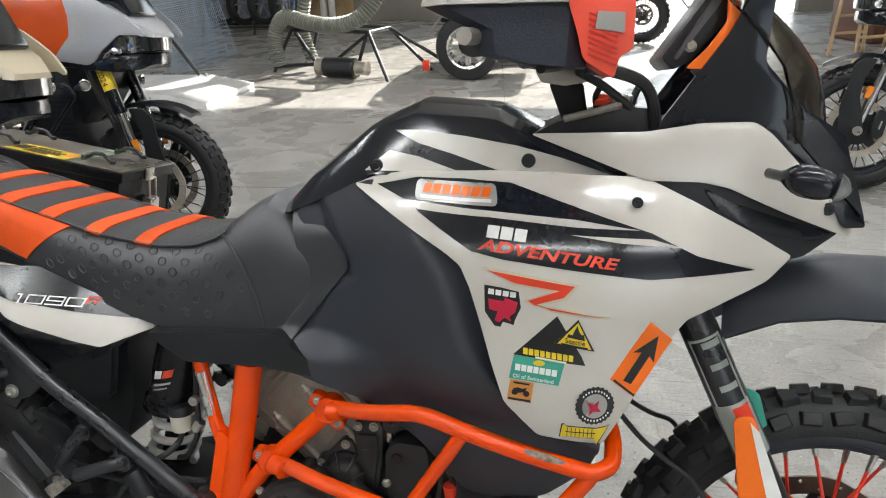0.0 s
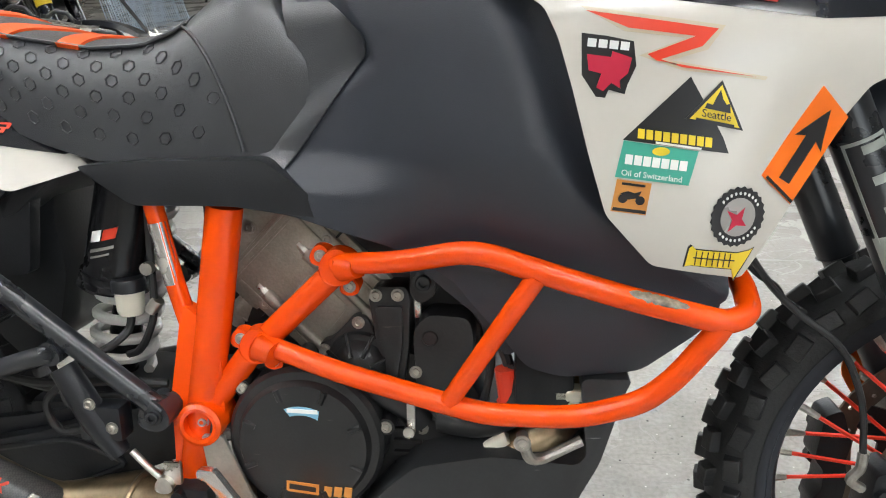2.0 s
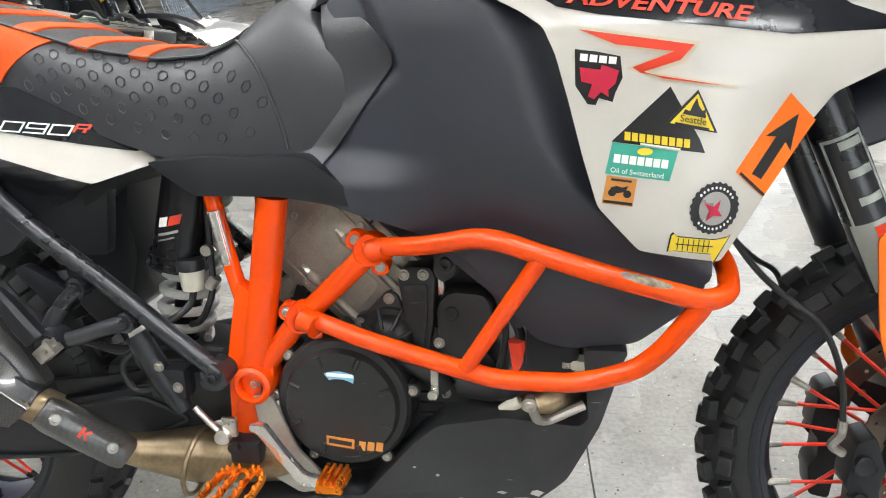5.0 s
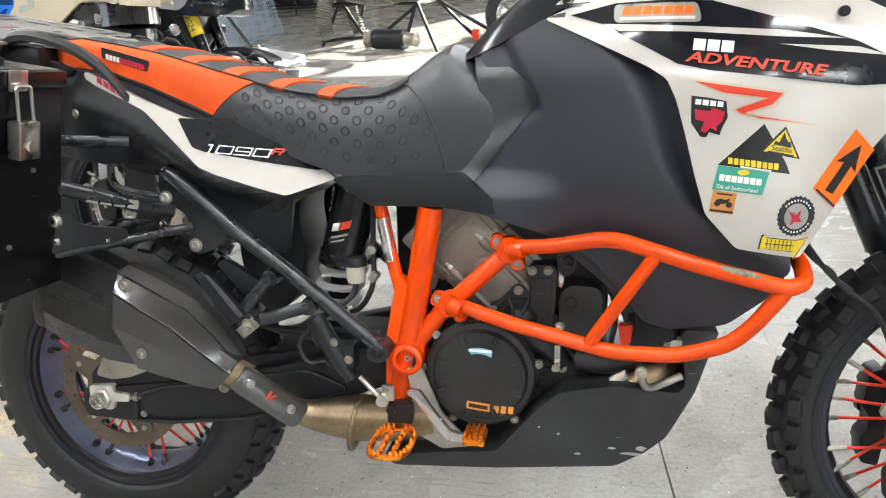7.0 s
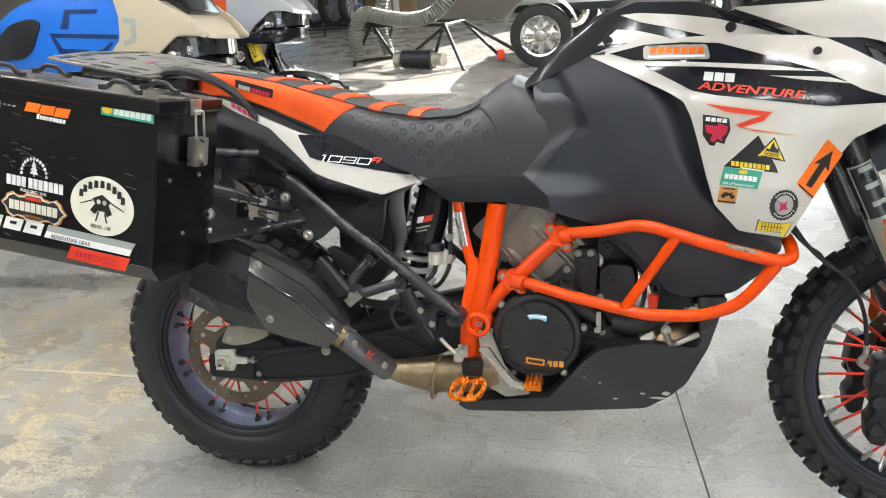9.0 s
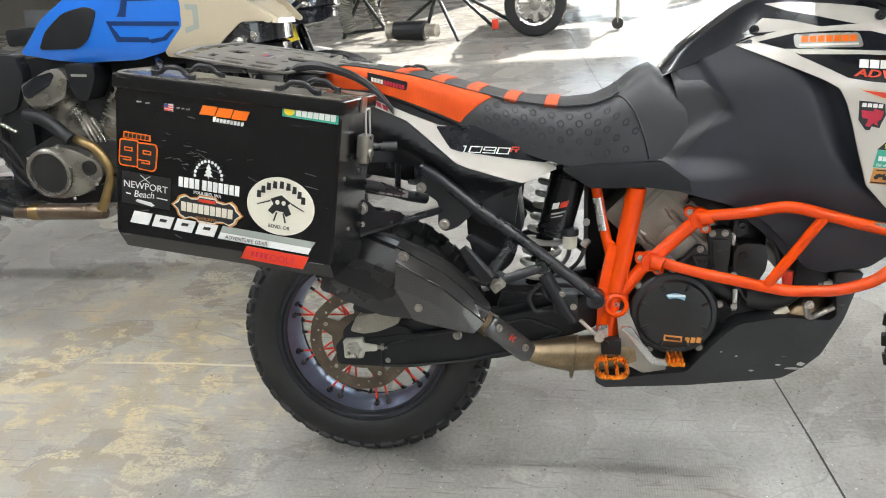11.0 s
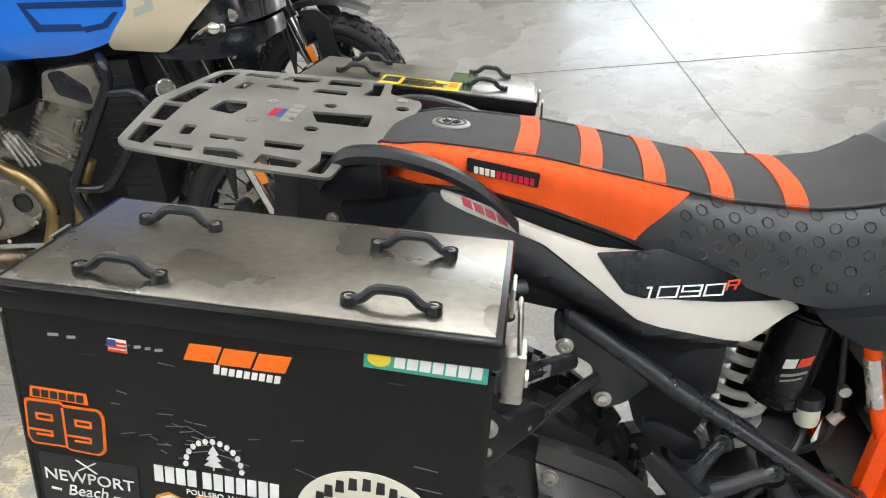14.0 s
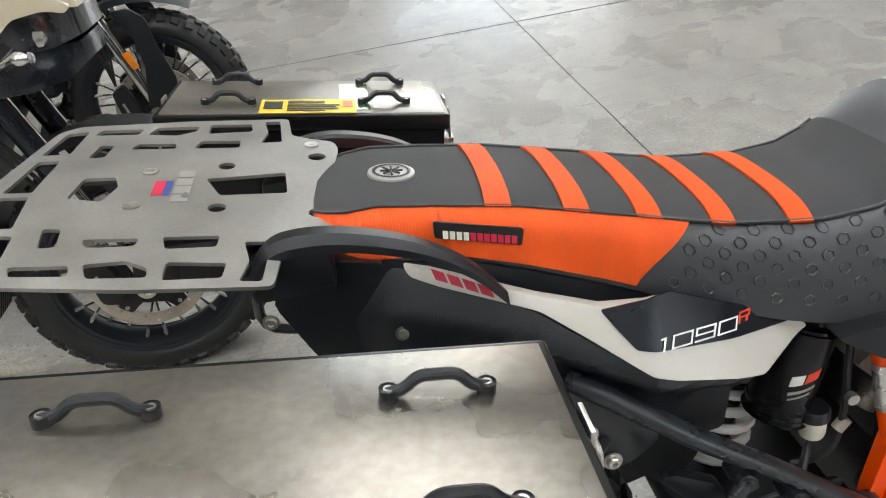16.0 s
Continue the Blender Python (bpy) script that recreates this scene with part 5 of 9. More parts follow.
    tilt = Matrix() if s > 0 else pose(0, 0, 0, 0, 0, 180)
    for x, y, z, r in ((0.202, -0.1535, 0.746, 0.0105), (0.252, -0.1535, 0.660, 0.0105), (0.108, -0.322, 0.735, 0.0115), (0.105, -0.322, 0.700, 0.006), (0.150, -0.26, 0.69, 0.006)):
        bolt(car, x, y * s, z, r, "steel", tilt)
    for x, y, z in ((0.065, -0.13, 0.905), (0.13, -0.166, 0.80)):
        bolt(tp, x, y * s, z, 0.0075, "black", tilt)
    part("carrier_arm", moved(plate(rounded([(0.09, 0.760), (0.125, 0.750), (0.15, 0.720), (0.22, 0.705), (0.215, 0.682), (0.13, 0.685), (0.09, 0.68)], 0.012), 0.0, 0.02, 0.004), m @ Matrix.Translation((0.108, -0.322, 0)) @ pose(0, 0, 0, 0, 0, 52) @ Matrix.Translation((-0.108, 0, 0))), "black", car)
# four slanted blocks for the maker's mark on the carrier tube
carrier = [o for o in bike.children if o.name.startswith("pannier_carrier")][0]
mark0, mark1 = Vector((0.135, -0.279, 0.758)), Vector((0.182, -0.207, 0.733))
mark_out = Vector((0.84, -0.55, 0.0))
for k in range(4):
    bm = bmesh.new()
    a, b = mark0.lerp(mark1, 0.255 * k), mark0.lerp(mark1, 0.255 * k + 0.20)
    tilt = (mark1 - mark0) * 0.05
    front = [a, b, b + tilt + Vector((0, 0, 0.016)), a + tilt + Vector((0, 0, 0.016))]
    bm.faces.new([bm.verts.new(q + mark_out * 0.002) for q in front])
    ext = bmesh.ops.extrude_face_region(bm, geom=list(bm.faces))
    bmesh.ops.translate(bm, verts=[v for v in ext["geom"] if isinstance(v, bmesh.types.BMVert)], vec=-mark_out * 0.012)
    bmesh.ops.recalc_face_normals(bm, faces=bm.faces)
    part("logo_block", bm, "paint_silver", carrier)

# rear brake: caliper, axle nut, carrier
part("axle_nut", join(lathe([(-0.118, 0.023), (-0.140, 0.023), (-0.142, 0.021), (-0.142, 0.0115), (-0.120, 0.0115)], 6, centre=(0, 0, 0.335)), lathe([(-0.116, 0.026), (-0.122, 0.026), (-0.122, 0.012)], 28, centre=(0, 0, 0.335)), lathe([(-0.120, 0.016), (-0.152, 0.016), (-0.153, 0.0125), (-0.125, 0.0120)], 24, centre=(0, 0, 0.335))), "steel", bike, "hollow hexagonal rear axle nut")
# solid dark plug paints the shade of the hollow axle
part("dark_axle_plug", cyl((0, -0.128, 0.335), (0, -0.10, 0.335), 0.0122, seg=18), "black_matt", bike)
part("axle_block", plate(rounded([(-0.026, 0.311), (-0.026, 0.360), (0.024, 0.364), (0.028, 0.350), (0.060, 0.346), (0.060, 0.332), (0.028, 0.330), (0.022, 0.312)], 0.004), -0.134, -0.118, 0.002), "alu_satin", bike)
part("adjuster_bolt", join(cyl((0.055, -0.126, 0.339), (0.085, -0.126, 0.341), 0.0055, seg=10), cyl((0.070, -0.126, 0.340), (0.078, -0.126, 0.3405), 0.0095, seg=6)), "bolt_steel", bike)
part("caliper_cover", plate(rounded([(0.005, 0.440), (0.018, 0.478), (0.060, 0.482), (0.100, 0.462), (0.095, 0.438), (0.05, 0.430)], 0.012), -0.138, -0.085, 0.008), "black", bike, "black caliper cover with a white mark")
part("cover_mark", skin([(0.030, 0.462), (0.078, 0.454), (0.077, 0.447), (0.030, 0.455)], lambda x, z: -0.1385, 0.001, 0, 0), "paint_silver", bike)
cal = part("rear_caliper", plate(rounded([(-0.005, 0.385), (0.015, 0.425), (0.06, 0.432), (0.11, 0.455), (0.135, 0.44), (0.12, 0.405), (0.07, 0.385), (0.03, 0.378)], 0.008), -0.136, -0.085, 0.006), "engine_grey", bike, "grey rear brake caliper")
bolt(cal, 0.02, -0.137, 0.395, 0.007)
bolt(cal, 0.115, -0.137, 0.437, 0.007)
part("caliper_bracket", plate(rounded([(-0.03, 0.33), (-0.03, 0.38), (0.0, 0.41), (0.14, 0.39), (0.16, 0.36), (0.06, 0.35)], 0.01), -0.118, -0.100, 0.003), "black_matt", bike)
part("chain_guard_fin", plate(rounded([(0.06, 0.345), (0.08, 0.385), (0.16, 0.41), (0.37, 0.44), (0.55, 0.48), (0.5, 0.43), (0.2, 0.37)], 0.01), -0.105, -0.09, 0.003), "black", bike)
bolt(swing, 0.265, -0.1265, 0.375, 0.010, "alu")
bolt(swing, 0.085, -0.1265, 0.305, 0.006, "alu")

# raised rim round the swingarm's recessed flank
part("swingarm_rib", sweep(round_path([(0.07, -0.126, 0.292), (0.14, -0.127, 0.292), (0.30, -0.127, 0.312), (0.42, -0.127, 0.345), (0.52, -0.127, 0.388), (0.44, -0.127, 0.420), (0.30, -0.127, 0.395), (0.12, -0.127, 0.362), (0.075, -0.127, 0.345), (0.07, -0.126, 0.292)], 0.02), 0.0045, 8), "black_matt", swing)
# heat shield bolts
for x, y, z, r in ((0.176, -0.262, 0.612, 0.0105), (0.208, -0.2835, 0.500, 0.0080)):
    bolt(muffler, x, y, z, r)
for u in (-0.0445, 0.0445):
    turn = g_out.to_track_quat("Z", "Y").to_matrix().to_4x4()
    part("bolt", moved(lathe([(0.0, 0.0085), (0.004, 0.0085), (0.0055, 0.007), (0.0055, 0.0045), (0.003, 0.0040), (0.003, 0.0)], 16, "Z"), Matrix.Translation(on_guard(u, 0.0, -0.001)) @ turn), "bolt_steel", guard)
mark = bmesh.new()
for o in ([(-0.007, -0.008), (-0.002, -0.008), (-0.002, 0.008), (-0.007, 0.008)], [(-0.001, 0.000), (0.006, 0.008), (0.009, 0.005), (0.003, -0.001)], [(-0.001, -0.001), (0.003, -0.001), (0.009, -0.008), (0.005, -0.008)]):
    mark.faces.new([mark.verts.new(on_guard(u, w, 0.0012)) for u, w in o])
part("logo", mark, "paint_red", guard)
part("can_band", cyl((0.332, -0.228, 0.459), (0.358, -0.216, 0.434), 0.0270, seg=28, r=0.003), "titanium", muffler)
part("hanger_clamp", sweep([(0.545 + 0.04 * math.cos(k * math.pi / 12) * 0.2, -0.166 + 0.048 * math.sin(k * math.pi / 12), 0.343 + 0.048 * math.cos(k * math.pi / 12)) for k in range(24)], 0.004, 6, closed=True), "titanium", bike)

# added box keeps the gap behind the shock dark, over the far frame
part("dark_filler", box(0.572, 0.660, 0.035, 0.095, 0.490, 0.780, 0.012), "black_matt", bike, "dark filler box behind the shock")

# shock absorber with a white spring
sp0, sp1 = Vector((0.518, 0.0, 0.765)), Vector((0.446, 0.0, 0.470))
ax_s = (sp1 - sp0).normalized()
su = ax_s.cross(Vector((0, 1, 0))).normalized()
sv = ax_s.cross(su)
coil = []
for k in range(9 * 16 + 1):
    t = k / (9 * 16)
    a = 2 * math.pi * 9 * t
    coil.append(sp0.lerp(sp1, 0.10 + 0.88 * t) + (su * math.cos(a) + sv * math.sin(a)) * 0.041)
def res_side(x, z):
    """The near side of the reservoir."""
    ax_x = 0.500 + 0.037 * (z - 0.619) / 0.133
    d = (x - ax_x) * 0.963
    return -0.083 - math.sqrt(max(0.0395 ** 2 - d * d, 1e-6))


shock = part("shock_absorber", cyl(sp0, sp1, 0.022, seg=20, r=0.002), "shock", bike, "rear shock absorber with white spring and black reservoir")
part("spring", sweep(coil, 0.0076, 10), "spring", shock, "white coil spring")
part("reservoir", join(cyl((0.537, -0.082, 0.752), (0.500, -0.084, 0.619), 0.0395, seg=36, r=0.005), cyl((0.505, -0.084, 0.637), (0.5025, -0.084, 0.628), 0.0408, seg=36, r=0.002), cyl((0.535, -0.082, 0.745), (0.542, -0.081, 0.770), 0.028, seg=24, r=0.004), cyl((0.515, -0.075, 0.762), (0.515, -0.02, 0.762), 0.016, seg=14)), "shock", shock, "black shock reservoir")
part("logo", skin([(0.519, 0.700), (0.537, 0.704), (0.532, 0.690), (0.514, 0.686)], res_side, 0.002, 0.006, 0, proud=0.0008), "paint_red", shock)
part("logo", skin([(0.496, 0.674), (0.529, 0.681), (0.528, 0.677), (0.495, 0.670)], res_side, 0.002, 0.006, 0, proud=0.0008), "paint_silver", shock)
part("logo", skin([(0.501, 0.697), (0.516, 0.700), (0.512, 0.686), (0.497, 0.683)], res_side, 0.002, 0.006, 0, proud=0.0008), "paint_white", shock)
part("logo", skin([(0.495, 0.665), (0.522, 0.671), (0.5215, 0.6685), (0.4945, 0.6625)], res_side, 0.002, 0.006, 0, proud=0.0008), "paint_silver", shock)
pot = part("brake_fluid_pot", lathe([(0.0, 0.0), (0.0, 0.015), (0.006, 0.017), (0.030, 0.018), (0.032, 0.0)], 20, "Z", (0.537, -0.112, 0.590)), "bottle", bike, "milky brake fluid pot with black cap")
part("cap", lathe([(0.0, 0.021), (0.012, 0.021), (0.016, 0.019), (0.016, 0.0)], 20, "Z", (0.537, -0.112, 0.621)), "black", pot)
for pts, r in (([(0.537, -0.112, 0.592), (0.532, -0.115, 0.570), (0.518, -0.13, 0.555), (0.500, -0.15, 0.545), (0.485, -0.17, 0.530), (0.478, -0.18, 0.510), (0.490, -0.183, 0.492)], 0.0055),
               ([(0.575, -0.115, 0.74), (0.574, -0.12, 0.66), (0.572, -0.12, 0.60), (0.56, -0.12, 0.565), (0.54, -0.11, 0.54), (0.52, -0.10, 0.53)], 0.005),
               ([(0.47, -0.165, 0.52), (0.445, -0.17, 0.49), (0.46, -0.17, 0.455), (0.50, -0.17, 0.46)], 0.005),
               ([(0.30, -0.12, 0.52), (0.40, -0.13, 0.50), (0.52, -0.13, 0.505), (0.58, -0.12, 0.50)], 0.006),
               ([(0.32, -0.10, 0.50), (0.42, -0.11, 0.48), (0.58, -0.11, 0.47)], 0.005)):
    part("hose", sweep(smooth_path(pts, 6), r, 8), "rubber_hose", bike)
mc = part("brake_master_cylinder", join(sweep([(0.482, -0.182, 0.545), (0.52, -0.185, 0.475), (0.545, -0.185, 0.435)], [0.016, 0.018, 0.013], 12), box(0.50, 0.555, -0.195, -0.165, 0.455, 0.50, 0.006)), "black", bike, "black rear brake master cylinder")
bolt(mc, 0.520, -0.197, 0.505, 0.0065)
bolt(mc, 0.545, -0.197, 0.475, 0.0065)
part("push_rod", sweep([(0.560, -0.186, 0.440), (0.580, -0.188, 0.420), (0.600, -0.188, 0.402)], 0.0045, 10), "steel", mc)
part("rod_clevis", join(cyl((0.602, -0.198, 0.402), (0.602, -0.178, 0.402), 0.011, seg=16, r=0.002), box(0.600, 0.622, -0.192, -0.184, 0.400, 0.430, 0.003)), "steel", mc)
part("hose_fitting", cyl((0.575, -0.126, 0.655), (0.575, -0.136, 0.655), 0.008, seg=12), "steel", bike)
part("hose_fitting", cyl((0.567, -0.12, 0.597), (0.579, -0.12, 0.612), 0.0085, seg=12), "steel", bike)
bolt(bike, 0.594, -0.189, 0.488, 0.0095, "black")
bolt(bike, 0.617, -0.156, 0.408, 0.007)
for y0, y1 in ((-0.168, -0.10), (0.10, 0.168)):
    part("seat_rail", plate(rounded([(0.520, 0.784), (0.60, 0.790), (0.740, 0.792), (0.800, 0.748), (0.835, 0.722), (0.74, 0.734), (0.70, 0.739), (0.585, 0.739), (0.548, 0.764)], 0.010), y0, y1, 0.006), "black", bike, "black plastic rail under the seat")
# dark plug stands for the shade inside the pivot's bore
part("dark_pivot_plug", cyl((0.640, -0.1565, 0.469), (0.640, -0.10, 0.469), 0.0240, seg=20), "engine_black", bike)
bolt(bike, 0.640, -0.158, 0.469, 0.0070, "engine_grey")

# foot peg and brake pedal
peg = part("foot_peg", join(
    box(0.606, 0.652, -0.188, -0.150, 0.356, 0.392, 0.006),
    cyl((0.616, -0.196, 0.384), (0.616, -0.16, 0.384), 0.008, seg=12)), "black_matt", bike, "wide orange anodised foot peg with teeth")
pc = Vector((0.628, -0.235, 0.345))
ring_pts = [pc + Vector((0.033 * math.copysign(abs(math.cos(a)) ** 0.6, math.cos(a)), 0.050 * math.copysign(abs(math.sin(a)) ** 0.6, math.sin(a)), -0.012 * math.sin(a) * 0 + 0.0)) for a in [2 * math.pi * k / 32 for k in range(32)]]
part("peg_rim", sweep(ring_pts, 0.0055, 8, closed=True), "anod", peg, "orange anodised peg platform")
for dx in (-0.011, 0.011):
    part("peg_bar", cyl(pc + Vector((dx, -0.046, 0)), pc + Vector((dx, 0.046, 0)), 0.0045, seg=8), "anod", peg)
for k in range(22):
    a = 2 * math.pi * k / 22
    p = pc + Vector((0.033 * math.copysign(abs(math.cos(a)) ** 0.6, math.cos(a)), 0.050 * math.copysign(abs(math.sin(a)) ** 0.6, math.sin(a)), 0.003))
    part("tooth", cyl(p, p + Vector((0, 0, 0.008)), 0.004, 0.0015, seg=6), "anod", peg)
for dx in (-0.011, 0.011):
    for dy in (-0.03, -0.01, 0.01, 0.03):
        p = pc + Vector((dx, dy, 0.003))
        part("tooth", cyl(p, p + Vector((0, 0, 0.008)), 0.004, 0.0015, seg=6), "anod", peg)
pedal = part("brake_pedal", plate(rounded([(0.650, 0.432), (0.671, 0.432), (0.698, 0.392), (0.724, 0.360), (0.775, 0.351), (0.775, 0.338), (0.716, 0.344), (0.685, 0.384), (0.660, 0.418), (0.650, 0.420)], 0.006), -0.209, -0.198, 0.002), "alu_bright", bike, "flat polished brake pedal with orange tip")
part("pedal_tip", box(0.748, 0.785, -0.235, -0.185, 0.350, 0.362, 0.003), "anod", pedal)
for k in range(4):
    part("tooth", box(0.750 + 0.009 * k, 0.755 + 0.009 * k, -0.233, -0.187, 0.360, 0.369, 0.001), "anod", pedal)
part("heel_guard", plate(rounded([(0.640, 0.455), (0.668, 0.455), (0.70, 0.375), (0.755, 0.315), (0.70, 0.305), (0.655, 0.33)], 0.006), -0.168, -0.162, 0.002), "alu", bike)

# engine detail: rear cylinder and head, covers and bolts
cyl_m = Matrix.Translation((0.755, 0, 0.620)) @ Matrix.Rotation(radians(-45), 4, "Y")


def on_cyl(bm):
    return moved(bm, cyl_m)


# local z runs along the bore, up and back; local x across it
head = part("cylinder", on_cyl(box(-0.064, 0.088, -0.080, 0.080, -0.125, 0.030, 0.006)), "engine_grey", eng, "grey cast cylinder and head")
part("cylinder_head", on_cyl(box(-0.072, 0.095, -0.084, 0.084, 0.022, 0.130, 0.010)), "engine_grey", eng)
part("head_gasket", on_cyl(box(-0.070, 0.092, -0.0845, 0.0845, 0.0135, 0.0165)), "engine_black", head)
part("head_plate", on_cyl(plate(rounded([(-0.058, -0.118), (-0.062, 0.070), (-0.045, 0.085), (0.060, 0.088), (0.078, 0.060), (0.076, -0.105)], 0.010), -0.089, -0.076, 0.004)), "engine_grey", head)
part("casting_panel", on_cyl(plate(rounded([(-0.022, -0.060), (-0.024, 0.004), (0.024, 0.008), (0.026, -0.056)], 0.010), -0.0925, -0.086, 0.003)), "engine_grey", head)
for x in (0.0385, -0.0385):
    st = part("long_stud", on_cyl(join(cyl((x, -0.090, -0.095), (x, -0.090, 0.030), 0.0062, seg=12), cyl((x, -0.090, 0.010), (x, -0.090, 0.026), 0.0088, seg=12, r=0.002), cyl((x, -0.090, -0.100), (x, -0.090, -0.075), 0.0090, seg=12, r=0.002))), "engine_grey", head)
    part("stud_nut", on_cyl(join(cyl((x, -0.090, 0.028), (x, -0.090, 0.036), 0.0060, seg=6), cyl((x, -0.090, 0.036), (x, -0.090, 0.044), 0.0032, seg=10))), "steel", st)
for z in (0.070, 0.080):
    part("casting_rib", on_cyl(box(-0.066, 0.090, -0.091, -0.080, z, z + 0.0035, 0.001)), "engine_grey", head)
part("casting_rib", on_cyl(box(0.060, 0.0645, -0.0925, -0.080, -0.11, 0.068, 0.001)), "engine_grey", head)
part("casting_rib", on_cyl(box(-0.052, -0.048, -0.0915, -0.080, -0.11, 0.064, 0.001)), "engine_grey", head)
part("water_union", on_cyl(join(cyl((-0.075, -0.05, 0.035), (-0.098, -0.052, 0.035), 0.020, seg=18, r=0.003), cyl((-0.095, -0.052, 0.035), (-0.115, -0.053, 0.030), 0.016, seg=18))), "engine_grey", head)
for x, z in ((-0.050, 0.022), (0.010, 0.100), (-0.050, 0.100), (0.070, 0.022), (0.055, -0.095), (-0.015, -0.100)):
    b = bolt(head, 0, 0, 0, 0.0064)
    b.matrix_basis = cyl_m @ Matrix.Translation((x, -0.0895, z))
# radial ribs, bolts and badges on the clutch cover
for k in range(8):
    a = radians(22 + 45 * k)
    p, q = Vector((0.768 + 0.078 * math.cos(a), -0.1695, 0.446 + 0.078 * math.sin(a))), Vector((0.768 + 0.062 * math.cos(a), -0.1695, 0.446 + 0.062 * math.sin(a)))
    part("rib", cyl(p, q, 0.004, seg=6), "engine_black", clutch)
for a in (92, 12, -55, 178, 140, -120):
    ra = radians(a)
    bolt(clutch, 0.768 + 0.101 * math.cos(ra), -0.150, 0.446 + 0.101 * math.sin(ra), 0.0065)
    part("bolt_boss", cyl((0.768 + 0.101 * math.cos(ra), -0.150, 0.446 + 0.101 * math.sin(ra)), (0.768 + 0.101 * math.cos(ra), -0.11, 0.446 + 0.101 * math.sin(ra)), 0.0105, seg=12), "engine_black", clutch)
arc_pts = [(0.768 + r * math.cos(radians(a)), 0.446 + r * math.sin(radians(a))) for r, seq in ((0.053, range(112, 58, -6)), (0.042, range(60, 114, 6))) for a in seq]
part("oil_sticker", skin(arc_pts, lambda x, z: -0.1705, 0.001, 0, 0), "sky_blue", clutch, "blue oil maker's sticker")
part("sticker_print", skin([(0.752, 0.4915), (0.790, 0.4905), (0.789, 0.4955), (0.752, 0.4965)], lambda x, z: -0.1713, 0.001, 0, 0), "paint_white", clutch)
part("badge", skin([(0.745, 0.387), (0.785, 0.383), (0.786, 0.397), (0.746, 0.401)], lambda x, z: -0.1708, 0.0012, 0, 0), "paint_brown", clutch, "copper engine badge")
part("badge_window", skin([(0.749, 0.3905), (0.782, 0.387), (0.7825, 0.3935), (0.7495, 0.3975)], lambda x, z: -0.1714, 0.0012, 0, 0), "paint_black", clutch)
for k in range(3):
    part("badge_letter", skin([(0.791 + 0.0125 * k, 0.3825), (0.8005 + 0.0125 * k, 0.3815), (0.8025 + 0.0125 * k, 0.3945), (0.793 + 0.0125 * k, 0.3955)], lambda x, z: -0.1708, 0.0012, 0, 0), "paint_brown", clutch)
# black side covers: a tall chain cover, a round pump housing with ribs, and a plain cover in front
cover = part("chain_cover", plate(rounded([(0.842, 0.618), (0.850, 0.632), (0.888, 0.633), (0.894, 0.622), (0.892, 0.560), (0.884, 0.508), (0.864, 0.507), (0.850, 0.560)], 0.006), -0.112, -0.06, 0.004), "engine_black", eng, "tall black chain cover")
part("cover_panel", plate(rounded([(0.852, 0.608), (0.885, 0.609), (0.884, 0.560), (0.877, 0.518), (0.868, 0.517), (0.857, 0.562)], 0.005), -0.118, -0.108, 0.003), "engine_black", cover)
pump = part("pump_housing", lathe([(0.06, 0.048), (0.0, 0.046), (-0.006, 0.042), (-0.006, 0.034), (-0.012, 0.031), (-0.020, 0.024), (-0.024, 0.012), (-0.024, 0.0)], 28, centre=(0.828, -0.104, 0.528)), "engine_black", eng, "round black water pump housing")
for a in (20, 65, 110, 155, 200):
    ra = radians(a)
    part("pump_rib", cyl((0.828 + 0.044 * math.cos(ra), -0.110, 0.528 + 0.044 * math.sin(ra)), (0.828 + 0.018 * math.cos(ra), -0.127, 0.528 + 0.018 * math.sin(ra)), 0.0026, seg=6), "engine_black", pump)
part("pump_elbow", sweep(smooth_path([(0.838, -0.125, 0.520), (0.868, -0.130, 0.500), (0.890, -0.128, 0.485), (0.905, -0.118, 0.462)], 6), 0.017, 16), "rubber_hose", pump)
part("pump_flange", plate(rounded([(0.776, 0.556), (0.792, 0.560), (0.822, 0.592), (0.838, 0.592), (0.850, 0.560), (0.846, 0.500), (0.800, 0.490)], 0.010), -0.106, -0.07, 0.004), "engine_black", eng)
part("front_cover", plate(rounded([(0.897, 0.580), (0.915, 0.600), (0.966, 0.597), (0.972, 0.570), (0.968, 0.535), (0.943, 0.496), (0.900, 0.500)], 0.012), -0.118, -0.05, 0.006), "engine_black", eng, "smooth black front cover")
part("cover_dimple", lathe([(0.0, 0.010), (-0.002, 0.0085), (-0.002, 0.0)], 16, centre=(0.918, -0.118, 0.570)), "engine_black", eng)
part("mount_arm", plate(rounded([(0.896, 0.66), (0.93, 0.662), (0.925, 0.622), (0.905, 0.612), (0.894, 0.625)], 0.010), -0.118, -0.06, 0.004), "engine_black", eng)
part("sump_cover", plate(rounded([(0.84, 0.48), (0.92, 0.46), (0.99, 0.455), (1.0, 0.36), (0.88, 0.33), (0.83, 0.36)], 0.02), -0.105, -0.06, 0.006), "engine_black", eng)
for k in range(7):
    part("sump_fin", box(0.868, 0.905, -0.112, -0.100, 0.345 + 0.016 * k, 0.350 + 0.016 * k, 0.001), "engine_black", eng)
for x, z, y in ((0.852, 0.621, -0.1125), (0.879, 0.622, -0.1125), (0.828, 0.584, -0.107), (0.784, 0.547, -0.107), (0.900, 0.526, -0.1185), (0.894, 0.390, -0.113), (0.846, 0.505, -0.107), (0.905, 0.445, -0.107)):
    bolt(eng, x, y, z, 0.0068)
bolt(eng, 0.912, -0.119, 0.641, 0.0115, "frame_black")
